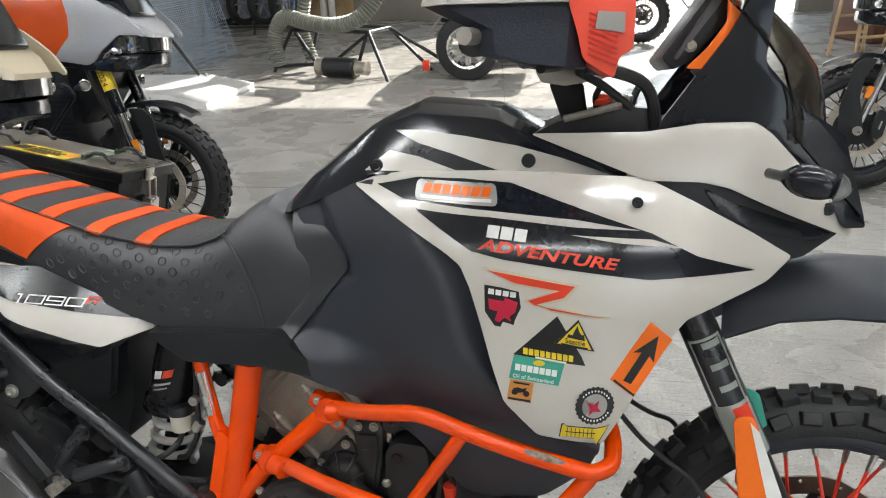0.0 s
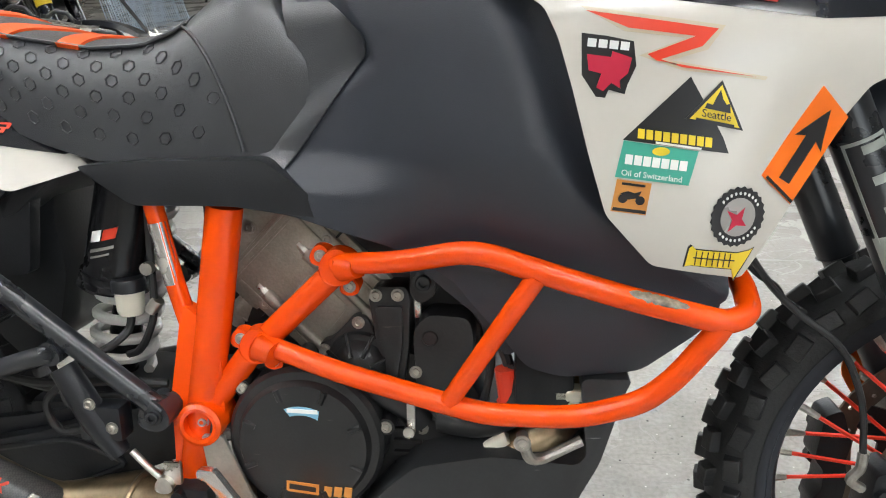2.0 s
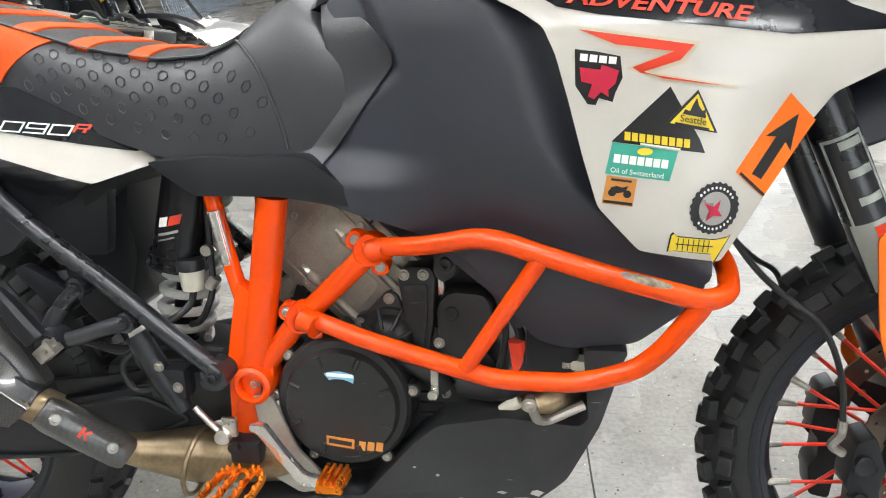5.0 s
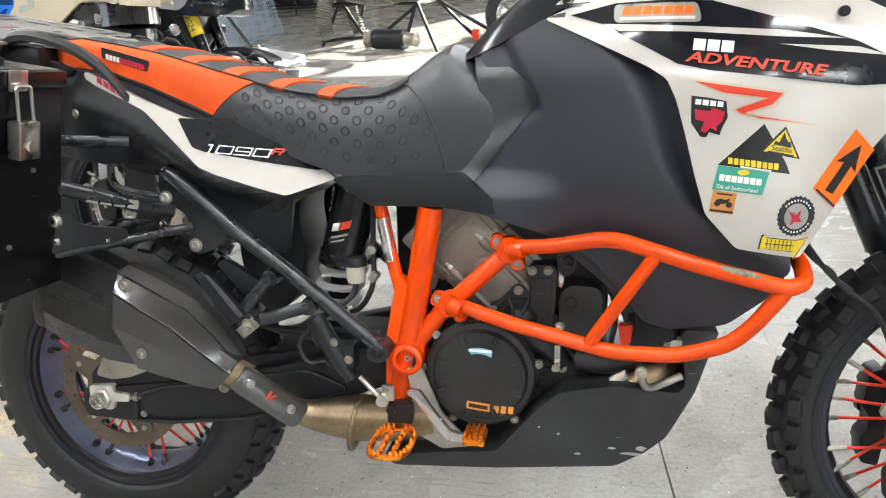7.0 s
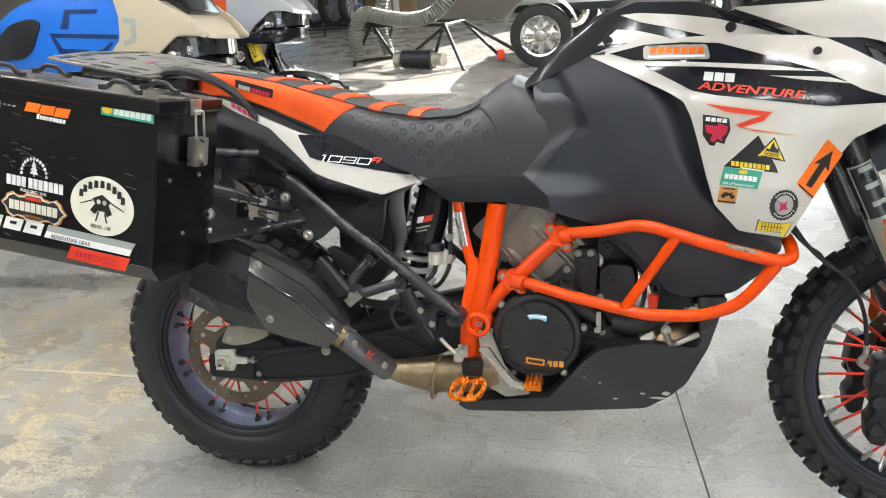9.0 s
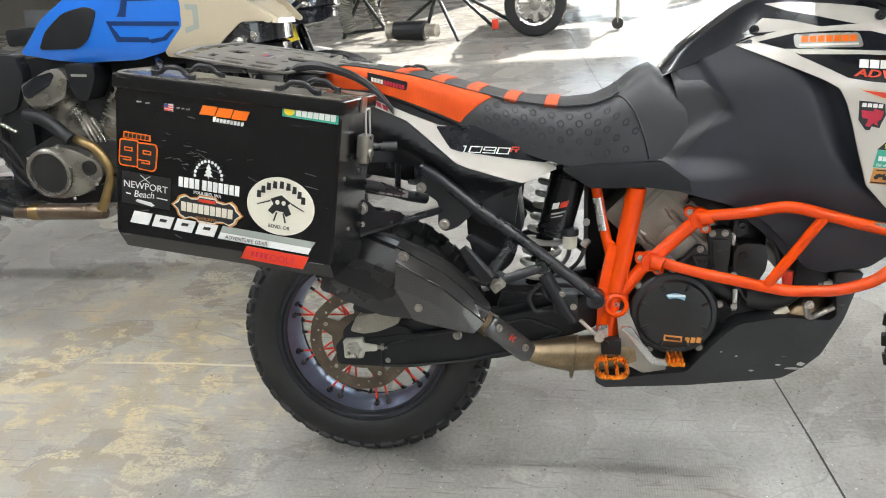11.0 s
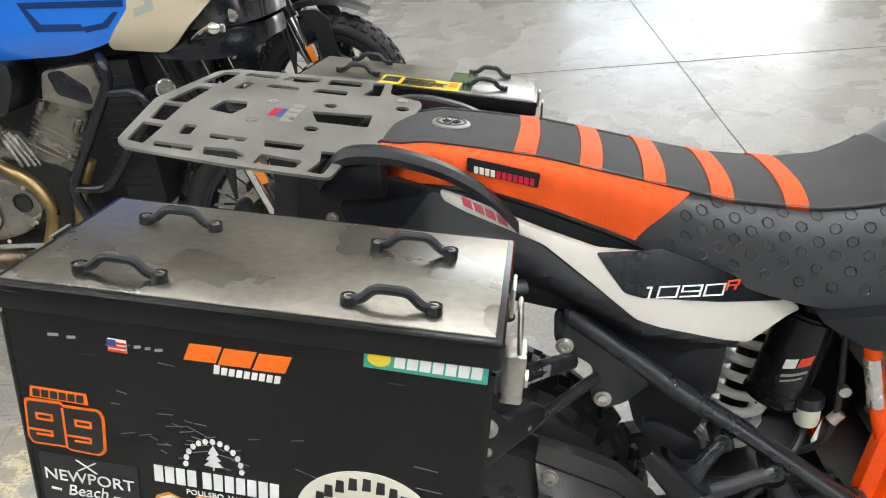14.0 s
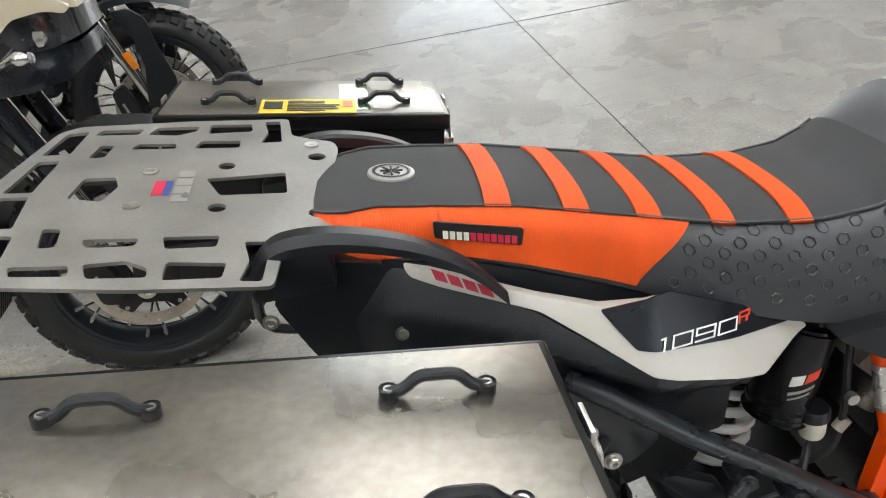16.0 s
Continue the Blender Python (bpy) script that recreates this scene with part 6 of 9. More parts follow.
part("cover_strip", plate(rounded([(0.895, 0.628), (0.904, 0.629), (0.905, 0.590), (0.897, 0.589)], 0.002), -0.100, -0.094, 0.001), "alu_bright", eng)
part("inner_panel", plate(rounded([(0.86, 0.745), (0.885, 0.690), (0.915, 0.660), (0.975, 0.610), (1.01, 0.56), (1.08, 0.60), (1.10, 0.72)], 0.008), -0.145, -0.135, 0.003), "knee", bike, "dark plastic inner panel behind the crash bar")
part("connector", join(box(1.066, 1.108, -0.150, -0.125, 0.508, 0.522, 0.003), box(1.080, 1.096, -0.148, -0.127, 0.494, 0.510, 0.003), cyl((1.110, -0.138, 0.514), (1.122, -0.138, 0.514), 0.007, seg=12)), "bottle", eng, "pale plastic plug connectors")
part("drain_nozzle", cyl((0.990, -0.140, 0.440), (1.012, -0.140, 0.456), 0.009, seg=14, r=0.002), "bottle", eng)
for pts, r in (([(0.975, -0.10, 0.60), (1.01, -0.12, 0.55), (1.015, -0.12, 0.49), (0.985, -0.12, 0.455)], 0.007), ([(0.965, -0.105, 0.62), (0.985, -0.12, 0.59), (0.992, -0.12, 0.54), (0.98, -0.12, 0.48)], 0.005), ([(0.91, -0.115, 0.47), (0.94, -0.125, 0.462), (0.98, -0.13, 0.462), (1.03, -0.13, 0.475)], 0.004), ([(0.905, -0.11, 0.50), (0.925, -0.125, 0.475), (0.95, -0.125, 0.455), (0.97, -0.12, 0.445)], 0.0045)):
    part("engine_hose", sweep(smooth_path(pts, 6), r, 8), "rubber_hose", eng)
part("hose_clip", join(box(0.893, 0.903, -0.152, -0.146, 0.466, 0.503, 0.001), cyl((0.896, -0.158, 0.464), (0.896, -0.146, 0.464), 0.007, seg=10)), "steel", eng)
part("header_pipe", sweep(smooth_path([(0.97, -0.10, 0.39), (1.03, -0.125, 0.435), (1.07, -0.11, 0.46), (1.10, -0.08, 0.50), (1.10, -0.05, 0.58)], 6), 0.026, 18), "titanium", bike, "tan header pipe")
part("support_rod", sweep(round_path([(1.030, -0.205, 0.494), (1.038, -0.195, 0.458), (1.052, -0.18, 0.450), (1.098, -0.165, 0.468)], 0.015), 0.0065, 10), "alu", bike)
bolt(bike, 1.031, -0.226, 0.494, 0.008)
part("radiator", box(1.02, 1.09, -0.15, 0.15, 0.50, 0.68, 0.01), "black_matt", bike)
part("red_hose", sweep([(1.01, -0.13, 0.54), (1.015, -0.13, 0.50), (1.0, -0.13, 0.47)], 0.014, 10), "paint_red", bike)
part("rubber_elbow", sweep(smooth_path([(0.93, -0.12, 0.47), (0.98, -0.13, 0.47), (1.02, -0.13, 0.49), (1.03, -0.12, 0.54)], 5), 0.02, 12), "rubber_hose", bike)
# white scrapes on the skid plate, raw scrapes on the bar
for x, z, w, h in ((1.005, 0.325, 0.040, 0.004), (1.030, 0.335, 0.018, 0.007), (0.985, 0.333, 0.014, 0.003), (0.93, 0.318, 0.012, 0.003), (0.90, 0.352, 0.006, 0.003), (0.868, 0.362, 0.005, 0.002), (1.05, 0.328, 0.012, 0.003)):
    part("scrape", skin([(x, z), (x + w * 0.6, z - h * 0.4), (x + w, z + h * 0.5), (x + w * 0.5, z + h), (x + w * 0.1, z + h * 0.6)], lambda a, b: -0.1725, 0.001, 0, 0), "paint_silver", bike)

# ---- motorcycle: front end ----
for s in (1, -1):
    m = Matrix.Diagonal((1, s, 1, 1))
    f0, f1 = Vector((1.300, -0.110, 0.98)), Vector((1.575, -0.110, 0.395))
    fk = part("fork_leg", moved(join(cyl(f0, f0.lerp(f1, 0.60), 0.0275, seg=24, r=0.002), cyl(f0.lerp(f1, 0.60), f1, 0.0235, seg=24)), m), "frame_black", bike, "black upside-down fork leg")
    part("fork_foot", moved(join(cyl(f0.lerp(f1, 0.90), (1.602, -0.105, 0.33), 0.030, seg=20, r=0.004), cyl((1.602, -0.135, 0.350), (1.602, -0.08, 0.350), 0.022, seg=20, r=0.003)), m), "alu", fk)
    # sleeve decal on the stanchion: grey wrap with dark and red marks
    ax_f = (f1 - f0).normalized()
    fu = ax_f.cross(Vector((0, 1, 0))).normalized()

    def wrap(t0, t1, a0, a1, r):
        bm = bmesh.new()
        g = []
        for i in range(7):
            c = f0.lerp(f1, t0 + (t1 - t0) * i / 6)
            row = []
            for j in range(7):
                a = radians(a0 + (a1 - a0) * j / 6)
                row.append(bm.verts.new(c + (fu * math.sin(a) - Vector((0, 1, 0)) * math.cos(a)) * r))
            g.append(row)
        for i in range(6):
            for j in range(6):
                bm.faces.new((g[i][j], g[i + 1][j], g[i + 1][j + 1], g[i][j + 1]))
        ext = bmesh.ops.extrude_face_region(bm, geom=list(bm.faces))
        for v in ext["geom"]:
            if isinstance(v, bmesh.types.BMVert):
                c = f0 + ax_f * (v.co - f0).dot(ax_f)
                v.co += (c - v.co).normalized() * 0.0012
        return bm

    part("fork_decal", moved(wrap(0.46, 0.60, -60, 62, 0.0282), m), "paint_grey", fk, "grey fork decal with maker's mark")
    for k in range(3):
        part("logo_bar", moved(wrap(0.30 + 0.055 * k, 0.315 + 0.055 * k, -15, 40, 0.0288), m), "paint_grey", fk)
    for t0, t1, a0, a1 in ((0.290, 0.296, -50, 52), (0.290, 0.47, -52, -46), (0.290, 0.47, 46, 52)):
        part("decal_border", moved(wrap(t0, t1, a0, a1, 0.0286), m), "paint_grey", fk)
    part("logo_bar", moved(wrap(0.47, 0.545, -5, 48, 0.0288), m), "paint_red", fk)
    top = 0.0 if s > 0 else 0.16
    guard = rounded([(1.425 + 0.45 * top, 0.700 - top), (1.452 + 0.45 * top, 0.705 - top), (1.49 + 0.15 * top, 0.60 - 0.6 * top), (1.56, 0.44), (1.63, 0.40), (1.62, 0.34), (1.57, 0.33), (1.49 + 0.1 * top, 0.43), (1.44 + 0.45 * top, 0.58 - 0.7 * top)], 0.015)
    fg = part("fork_guard", moved(skin(guard, lambda x, z: -0.158 + 0.4 * (x - 1.47) ** 2 + 0.0 * z, 0.004, 0.03, 0.0015), m), "paint_orange", bike, "orange and white fork guard")
    if s > 0:
        part("guard_stripe", moved(skin([(1.448, 0.695), (1.462, 0.68), (1.515, 0.545), (1.565, 0.44), (1.545, 0.43), (1.49, 0.54)], lambda x, z: -0.159 + 0.4 * (x - 1.47) ** 2, 0.001, 0.03, 0), m), "paint_white", fg)
    part("front_caliper", moved(plate(rounded([(1.452, 0.405), (1.475, 0.415), (1.492, 0.365), (1.486, 0.335), (1.492, 0.31), (1.482, 0.22), (1.452, 0.225), (1.446, 0.275), (1.458, 0.29), (1.458, 0.32), (1.444, 0.338)], 0.007), -0.105, -0.055, 0.008), m), "black_matt", bike)
    for z in (0.375, 0.32, 0.26):
        part("caliper_cap", moved(cyl((1.463, -0.112, z), (1.463, -0.10, z), 0.014, seg=16, r=0.003), m), "black", bike)
part("front_axle", cyl((1.602, -0.14, 0.350), (1.602, 0.14, 0.350), 0.014, seg=16), "steel", bike)
for pts in ([(1.258, -0.155, 0.705), (1.298, -0.140, 0.652), (1.336, -0.130, 0.615), (1.385, -0.128, 0.575), (1.415, -0.125, 0.510), (1.425, -0.123, 0.441)], [(1.262, -0.060, 0.695), (1.300, -0.020, 0.652), (1.335, 0.020, 0.618), (1.372, 0.055, 0.590), (1.40, 0.085, 0.54)]):
    part("brake_hose", sweep(smooth_path(pts, 6), 0.0042, 8), "rubber_hose", bike)
part("hose_fitting", sweep(smooth_path([(1.425, -0.123, 0.446), (1.424, -0.122, 0.425), (1.416, -0.119, 0.408), (1.432, -0.115, 0.395)], 4), 0.0062, 10), "bolt_steel", bike, "steel banjo fitting of the brake hose")
part("reflector", skin(rounded([(1.455, 0.72), (1.475, 0.71), (1.49, 0.66), (1.475, 0.65)], 0.004), lambda x, z: -0.09, 0.004, 0, 0.001), "paint_teal", bike, "teal green tag on the fork")

# high front mudguard
rg = []
for x, w, z in ((1.42, 0.055, 0.862), (1.50, 0.068, 0.898), (1.58, 0.075, 0.910), (1.68, 0.075, 0.907), (1.80, 0.070, 0.885), (1.92, 0.055, 0.850), (1.99, 0.030, 0.815)):
    ring = []
    for k in range(13):
        a = math.pi * k / 12
        ring.append((x, -w * math.cos(a), z - 0.078 + 0.078 * math.sin(a) ** 0.7))
    for k in range(12, -1, -1):
        a = math.pi * k / 12
        ring.append((x, -(w - 0.004) * math.cos(a), z - 0.083 + 0.076 * math.sin(a) ** 0.7))
    rg.append(ring)
part("front_mudguard", ring_loft(rg), "knee", bike, "black high front mudguard")

# front fairing, screen, signal
SIDE_FAIR = rounded([(1.290, 1.10), (1.384, 1.233), (1.406, 1.275), (1.428, 1.34), (1.452, 1.34), (1.438, 1.275), (1.432, 1.196), (1.484, 1.137), (1.545, 1.10), (1.553, 1.075), (1.588, 0.972), (1.556, 0.972), (1.50, 1.06), (1.44, 1.10)], 0.006)
fair = part("front_fairing", ring_loft([[(x, -w, z0), (x, -w * 0.9, z1), (x, w * 0.9, z1), (x, w, z0)] for x, w, z0, z1 in ((1.30, 0.10, 1.00, 1.105), (1.42, 0.130, 1.00, 1.15), (1.50, 0.125, 0.98, 1.12), (1.56, 0.09, 0.97, 1.06))]), "black", bike, "black front fairing")
for mir in (False, True):
    part("fairing_side", skin(SIDE_FAIR, lambda x, z: -0.138 + 0.6 * max(0, x - 1.45) ** 1.5, 0.012, 0.03, 0.002, mirror=mir), "black_gloss", fair)
    part("fairing_facet", skin(rounded([(1.405, 1.190), (1.432, 1.192), (1.50, 1.125), (1.556, 1.062), (1.582, 0.985), (1.540, 1.03), (1.47, 1.105)], 0.004), lambda x, z: -0.144 + 0.6 * max(0, x - 1.45) ** 1.5 + 0.3 * max(0, z - 1.1), 0.006, 0.03, 0.001, mirror=mir), "black", fair)
scr = []
for z, x in ((1.09, 1.552), (1.14, 1.545), (1.19, 1.530), (1.235, 1.498), (1.28, 1.452), (1.36, 1.385)):
    ring = []
    for k in range(13):
        a = -1 + 2 * k / 12
        ring.append((x - 0.075 * a * a, 0.150 * a * (1 - 0.12 * (z - 1.1) / 0.3), z))
    for k in range(12, -1, -1):
        a = -1 + 2 * k / 12
        ring.append((x - 0.075 * a * a - 0.004, 0.149 * a * (1 - 0.12 * (z - 1.1) / 0.3), z))
    scr.append(ring)
screen = part("windscreen", ring_loft(scr), "smoke", bike, "smoked clear windscreen")
for s in (1, -1):
    m = Matrix.Diagonal((1, s, 1, 1))
    sig = part("turn_signal", moved(sweep(smooth_path([(1.436, -0.185, 1.055), (1.446, -0.222, 1.055), (1.474, -0.240, 1.051), (1.508, -0.246, 1.043)], 5), [0.0068] * 5 + [0.0090, 0.0140, 0.0180, 0.0202, 0.0210, 0.0210, 0.0204, 0.0190, 0.0160, 0.011, 0.004], 20, 0.9), m), "black_gloss", bike, "black stalk turn signal")
    part("lens", moved(sweep([(1.498, -0.246, 1.046), (1.507, -0.247, 1.0435), (1.515, -0.248, 1.041)], [0.0196, 0.0150, 0.004], 16, 0.9), m), "lens", sig)
for x, z, y in ((1.128, 1.069, -0.198), (1.27, 1.020, -0.229), (0.908, 1.055, -0.160)):
    k = 0.75 if x > 1.2 else 1.0
    part("grommet", lathe([(0.006, 0.0095 * k), (-0.002, 0.0095 * k), (-0.003, 0.008 * k), (-0.003, 0.006 * k), (-0.0005, 0.0055 * k), (-0.0005, 0)], 20, centre=(x, y, z)), "black", bike)
    bolt(bike, x, y - 0.0005, z, 0.0040, "black")
bolt(bike, 1.531, cowl_side(1.531, 1.000) - 0.001, 1.000, 0.0075, "black")

# handlebar, guards, clamps and a device holder
hb = part("handlebar", sweep(round_path([(1.085, -0.40, 1.215), (1.130, -0.22, 1.225), (1.215, -0.10, 1.185), (1.215, 0.10, 1.185), (1.130, 0.22, 1.225), (1.085, 0.40, 1.215)], 0.05), 0.012, 12), "black", bike, "black handlebar with red and grey hand guards")
for s in (1, -1):
    m = Matrix.Diagonal((1, s, 1, 1))
    part("grip", moved(cyl((1.082, -0.41, 1.215), (1.113, -0.28, 1.221), 0.0175, seg=18, r=0.003), m), "rubber_hose", hb)
    part("lever", moved(sweep(smooth_path([(1.160, -0.20, 1.205), (1.185, -0.26, 1.198), (1.170, -0.33, 1.190), (1.150, -0.39, 1.186)], 5), 0.006, 8), m), "black", hb)
    guard_out = rounded([(1.170, 1.285), (1.178, 1.245), (1.186, 1.222), (1.193, 1.193), (1.224, 1.174), (1.228, 1.196), (1.241, 1.202), (1.242, 1.245), (1.234, 1.285)], 0.006)
    hg = part("hand_guard", moved(plate(guard_out, -0.430, -0.235, 0.006), m), "red_plastic", hb, "red ribbed hand guard with silver tape")
    for k in range(8):
        zz = 1.186 + 0.0055 * k
        part("guard_rib", moved(plate([(1.197, zz + 0.012), (1.225, zz), (1.226, zz + 0.0016), (1.198, zz + 0.0136)], -0.4318, -0.428), m), "red_metal", hg)
    part("guard_spine", moved(sweep(smooth_path([(1.075, -0.435, 1.217), (1.120, -0.30, 1.222), (1.180, -0.20, 1.210), (1.215, -0.12, 1.19)], 5), 0.009, 10), m), "alu", hb)
    # grey wind deflector above the grip
    part("bar_bag", moved(bevel(ring_loft([[(1.030 + q, y, 1.248), (1.082 + q, y, 1.224), (1.086 + q, y, 1.199), (1.140, y, 1.190), (1.196 - q, y, 1.186), (1.200 - q, y, 1.248)] for y, q in ((-0.425, 0.02), (-0.41, 0.0), (-0.26, 0.0), (-0.22, 0.015))]), 0.006), m), "navy", hb, "dark navy bar muff with a pale grey top")
    part("bar_bag_top", moved(bevel(ring_loft([[(1.026 + q, y, 1.2485), (1.055 + q, y, 1.345), (1.19 - q, y, 1.345), (1.206 - q, y, 1.2485)] for y, q in ((-0.432, 0.03), (-0.41, 0.0), (-0.25, 0.0), (-0.22, 0.03))]), 0.012, 3), m), "muff_grey", hb)
    part("tape", moved(plate([(1.204, 1.222), (1.232, 1.218), (1.232, 1.237), (1.206, 1.239)], -0.4322, -0.4285), m), "paint_silver", hb)
part("fluid_reservoir", join(moved(box(-0.028, 0.028, -0.020, 0.020, -0.010, 0.010, 0.005), pose(1.160, -0.245, 1.203, 0, 15, 0)), cyl((1.133, -0.262, 1.214), (1.133, -0.228, 1.214), 0.013, seg=16, r=0.002)), "red_metal", hb, "red brake lever perch")
part("bar_clamp", plate(rounded([(1.130, 1.188), (1.230, 1.190), (1.226, 1.175), (1.172, 1.166), (1.140, 1.171)], 0.004), -0.14, 0.14, 0.003), "alu", bike, "grey handlebar clamp")
part("steering_stem", join(plate(rounded([(1.148, 1.170), (1.198, 1.170), (1.208, 1.112), (1.170, 1.112)], 0.006), -0.075, 0.075, 0.004), cyl((1.168, -0.078, 1.155), (1.168, 0.078, 1.155), 0.012, seg=16)), "black", bike)
part("triple_clamp", plate(rounded([(1.100, 1.085), (1.165, 1.118), (1.255, 1.138), (1.300, 1.134), (1.305, 1.085)], 0.008), -0.135, 0.135, 0.006), "black", bike, "black triple clamp")
part("clamp_edge", sweep([(1.172, -0.136, 1.121), (1.215, -0.137, 1.131), (1.250, -0.137, 1.140)], 0.0055, 8), "alu", bike)
part("adjuster_knob", join(lathe([(0.0, 0.016), (0.008, 0.016), (0.010, 0.012), (0.016, 0.012), (0.018, 0.0)], 20, "Z", (1.228, -0.105, 1.138))), "paint_red", bike, "red fork adjuster")
part("fork_cap", lathe([(0.0, 0.022), (0.012, 0.022), (0.014, 0.018), (0.014, 0.0)], 6, "Z", (1.250, -0.11, 1.140)), "alu_bright", bike)
for pts, r in (([(1.20, -0.19, 1.19), (1.243, -0.17, 1.183), (1.277, -0.15, 1.168), (1.292, -0.14, 1.138), (1.296, -0.13, 1.10)], 0.0085), ([(1.19, -0.18, 1.185), (1.225, -0.15, 1.165), (1.262, -0.13, 1.135), (1.285, -0.12, 1.10)], 0.006), ([(1.225, -0.12, 1.17), (1.215, -0.11, 1.15), (1.222, -0.10, 1.125), (1.24, -0.09, 1.10)], 0.0045), ([(1.26, -0.12, 1.128), (1.275, -0.11, 1.165), (1.290, -0.10, 1.15), (1.30, -0.09, 1.10)], 0.005)):
    part("cable", sweep(smooth_path(pts, 6), r, 10), "rubber_hose", bike)
nav = part("device_holder", plate(rounded([(1.302, 1.203), (1.317, 1.186), (1.342, 1.199), (1.390, 1.258), (1.410, 1.320), (1.385, 1.320)], 0.006), -0.105, 0.09, 0.006), "black", bike, "black device holder on an orange bracket")
part("holder_edge", plate(rounded([(1.318, 1.203), (1.322, 1.199), (1.372, 1.268), (1.395, 1.315), (1.388, 1.317)], 0.002), -0.1075, -0.10, 0.001), "decal_dark", nav)
bolt(nav, 1.340, -0.106, 1.218, 0.007, "engine_grey")
part("orange_bracket", plate(rounded([(1.332, 1.188), (1.375, 1.187), (1.402, 1.224), (1.397, 1.250), (1.393, 1.300), (1.380, 1.300), (1.382, 1.248), (1.360, 1.216)], 0.005), -0.128, -0.122, 0.002), "paint_orange", bike, "orange screen bracket")
part("screen_stay", sweep([(1.345, -0.12, 1.18), (1.40, -0.12, 1.24), (1.425, -0.12, 1.32)], 0.008, 8), "black", bike)

# ---- stickers on the shroud ----
shroud = [o for o in bike.children if o.name.startswith("shroud") and "insert" not in o.name][0]
LIFT = 0.0008


def sticker(name, outline, material, lift=LIFT, label="", step=0.02, parent=None, side=None):
    return part(name, skin(outline, side or shroud_side, 0.0012, step, 0, proud=lift), material, parent or shroud, label)


def disc_outline(cx, cz, rx, rz, n=28):
    return [(cx + rx * math.cos(2 * math.pi * k / n), cz + rz * math.sin(2 * math.pi * k / n)) for k in range(n)]


def slanted(x0, z0, n, w, h, gap, slope, lean_):
    """Blocks along a sloping line, in place of a maker's letters."""
    out = []
    for k in range(n):
        x, z = x0 + k * (w + gap), z0 + slope * k * (w + gap)
        out.append([(x, z), (x + w, z + slope * w), (x + w + lean_ * h, z + slope * w + h), (x + lean_ * h, z + h)])
    return out


# black graphic with white lines
sticker("side_graphic", [(0.912, 1.031), (0.972, 1.010), (0.981, 1.001), (1.059, 0.957), (1.10, 0.948), (1.288, 0.924), (1.428, 0.928), (1.349, 0.951), (1.290, 0.981), (1.150, 1.027), (1.106, 1.041), (1.042, 1.045), (0.975, 1.044)], "black_gloss", label="black side graphic")
sticker("graphic_line", [(0.958, 1.0155), (0.978, 1.0140), (1.083, 1.0065), (1.193, 0.998), (1.275, 0.985), (1.194, 0.9890), (1.083, 0.9990), (0.981, 1.0040), (0.971, 1.0095)], "white", LIFT * 2)
sticker("graphic_line", [(1.187, 0.980), (1.29, 0.974), (1.33, 0.962), (1.25, 0.970)], "white", LIFT * 2)
sticker("sponsor_plate", rounded([(0.974, 1.042), (1.086, 1.040), (1.091, 1.012), (0.974, 1.016)], 0.008), "paint_silver", LIFT * 2.4, "silver sponsor sticker with orange mark")
for o in slanted(0.985, 1.026, 7, 0.0115, 0.012, 0.0022, -0.03, 0.2):
    sticker("sponsor_letter", o, "paint_orange", LIFT * 3.2)
sticker("sponsor_line", [(0.982, 1.019), (1.082, 1.0165), (1.082, 1.0205), (0.982, 1.023)], "paint_white", LIFT * 3.2)
for o in slanted(1.078, 0.975, 3, 0.0155, 0.015, 0.0025, -0.10, 0.15):
    sticker("maker_letter", o, "paint_white", LIFT * 2.2)
part("word", lettering("ADVENTURE", 0.0192, (1.069, -0.0026, 0.9605), (1, 0, -0.128), (0.10, 0, 1), 0.0006, 0.25, 1.60, 1.0, "LEFT", 0.0005, side=shroud_side), "paint_red", shroud, "red word on the black graphic")
# red R flash with pale outline
R_OUT = [(1.076, 0.938), (1.200, 0.919), (1.186, 0.899), (1.155, 0.8905), (1.240, 0.8755), (1.238, 0.8725), (1.165, 0.882), (1.128, 0.895), (1.168, 0.909), (1.115, 0.9155)]
sticker("flash_border", R_OUT, "cream", LIFT)
for k, o in enumerate(([(1.081, 0.934), (1.194, 0.9165), (1.175, 0.9105), (1.118, 0.9185)], [(1.194, 0.9165), (1.181, 0.902), (1.143, 0.8905), (1.135, 0.896), (1.175, 0.9105)], [(1.143, 0.8905), (1.230, 0.8755), (1.165, 0.8845), (1.135, 0.896)])):
    sticker("flash", o, "paint_red", LIFT * 2, "red letter flash" if k == 0 else "")
sticker("badge_sticker", [(1.078, 0.915), (1.079, 0.879), (1.092, 0.860), (1.100, 0.859), (1.103, 0.866), (1.117, 0.862), (1.119, 0.870), (1.126, 0.886), (1.123, 0.907), (1.10, 0.912)], "paint_black", LIFT, "black and crimson parts maker sticker")
sticker("badge_mark", [(1.083, 0.897), (1.104, 0.894), (1.105, 0.899), (1.122, 0.893), (1.119, 0.880), (1.112, 0.874), (1.113, 0.867), (1.105, 0.872), (1.098, 0.865), (1.092, 0.868), (1.096, 0.880), (1.085, 0.883)], "paint_crimson", LIFT * 2)
for o in slanted(1.083, 0.9035, 4, 0.0075, 0.007, 0.002, -0.12, 0.1):
    sticker("badge_letter", o, "paint_white", LIFT * 2)
sticker("triangle_sticker", [(1.173, 0.8765), (1.117, 0.822), (1.211, 0.809), (1.205, 0.823)], "paint_black", LIFT, "black triangular luggage maker sticker")
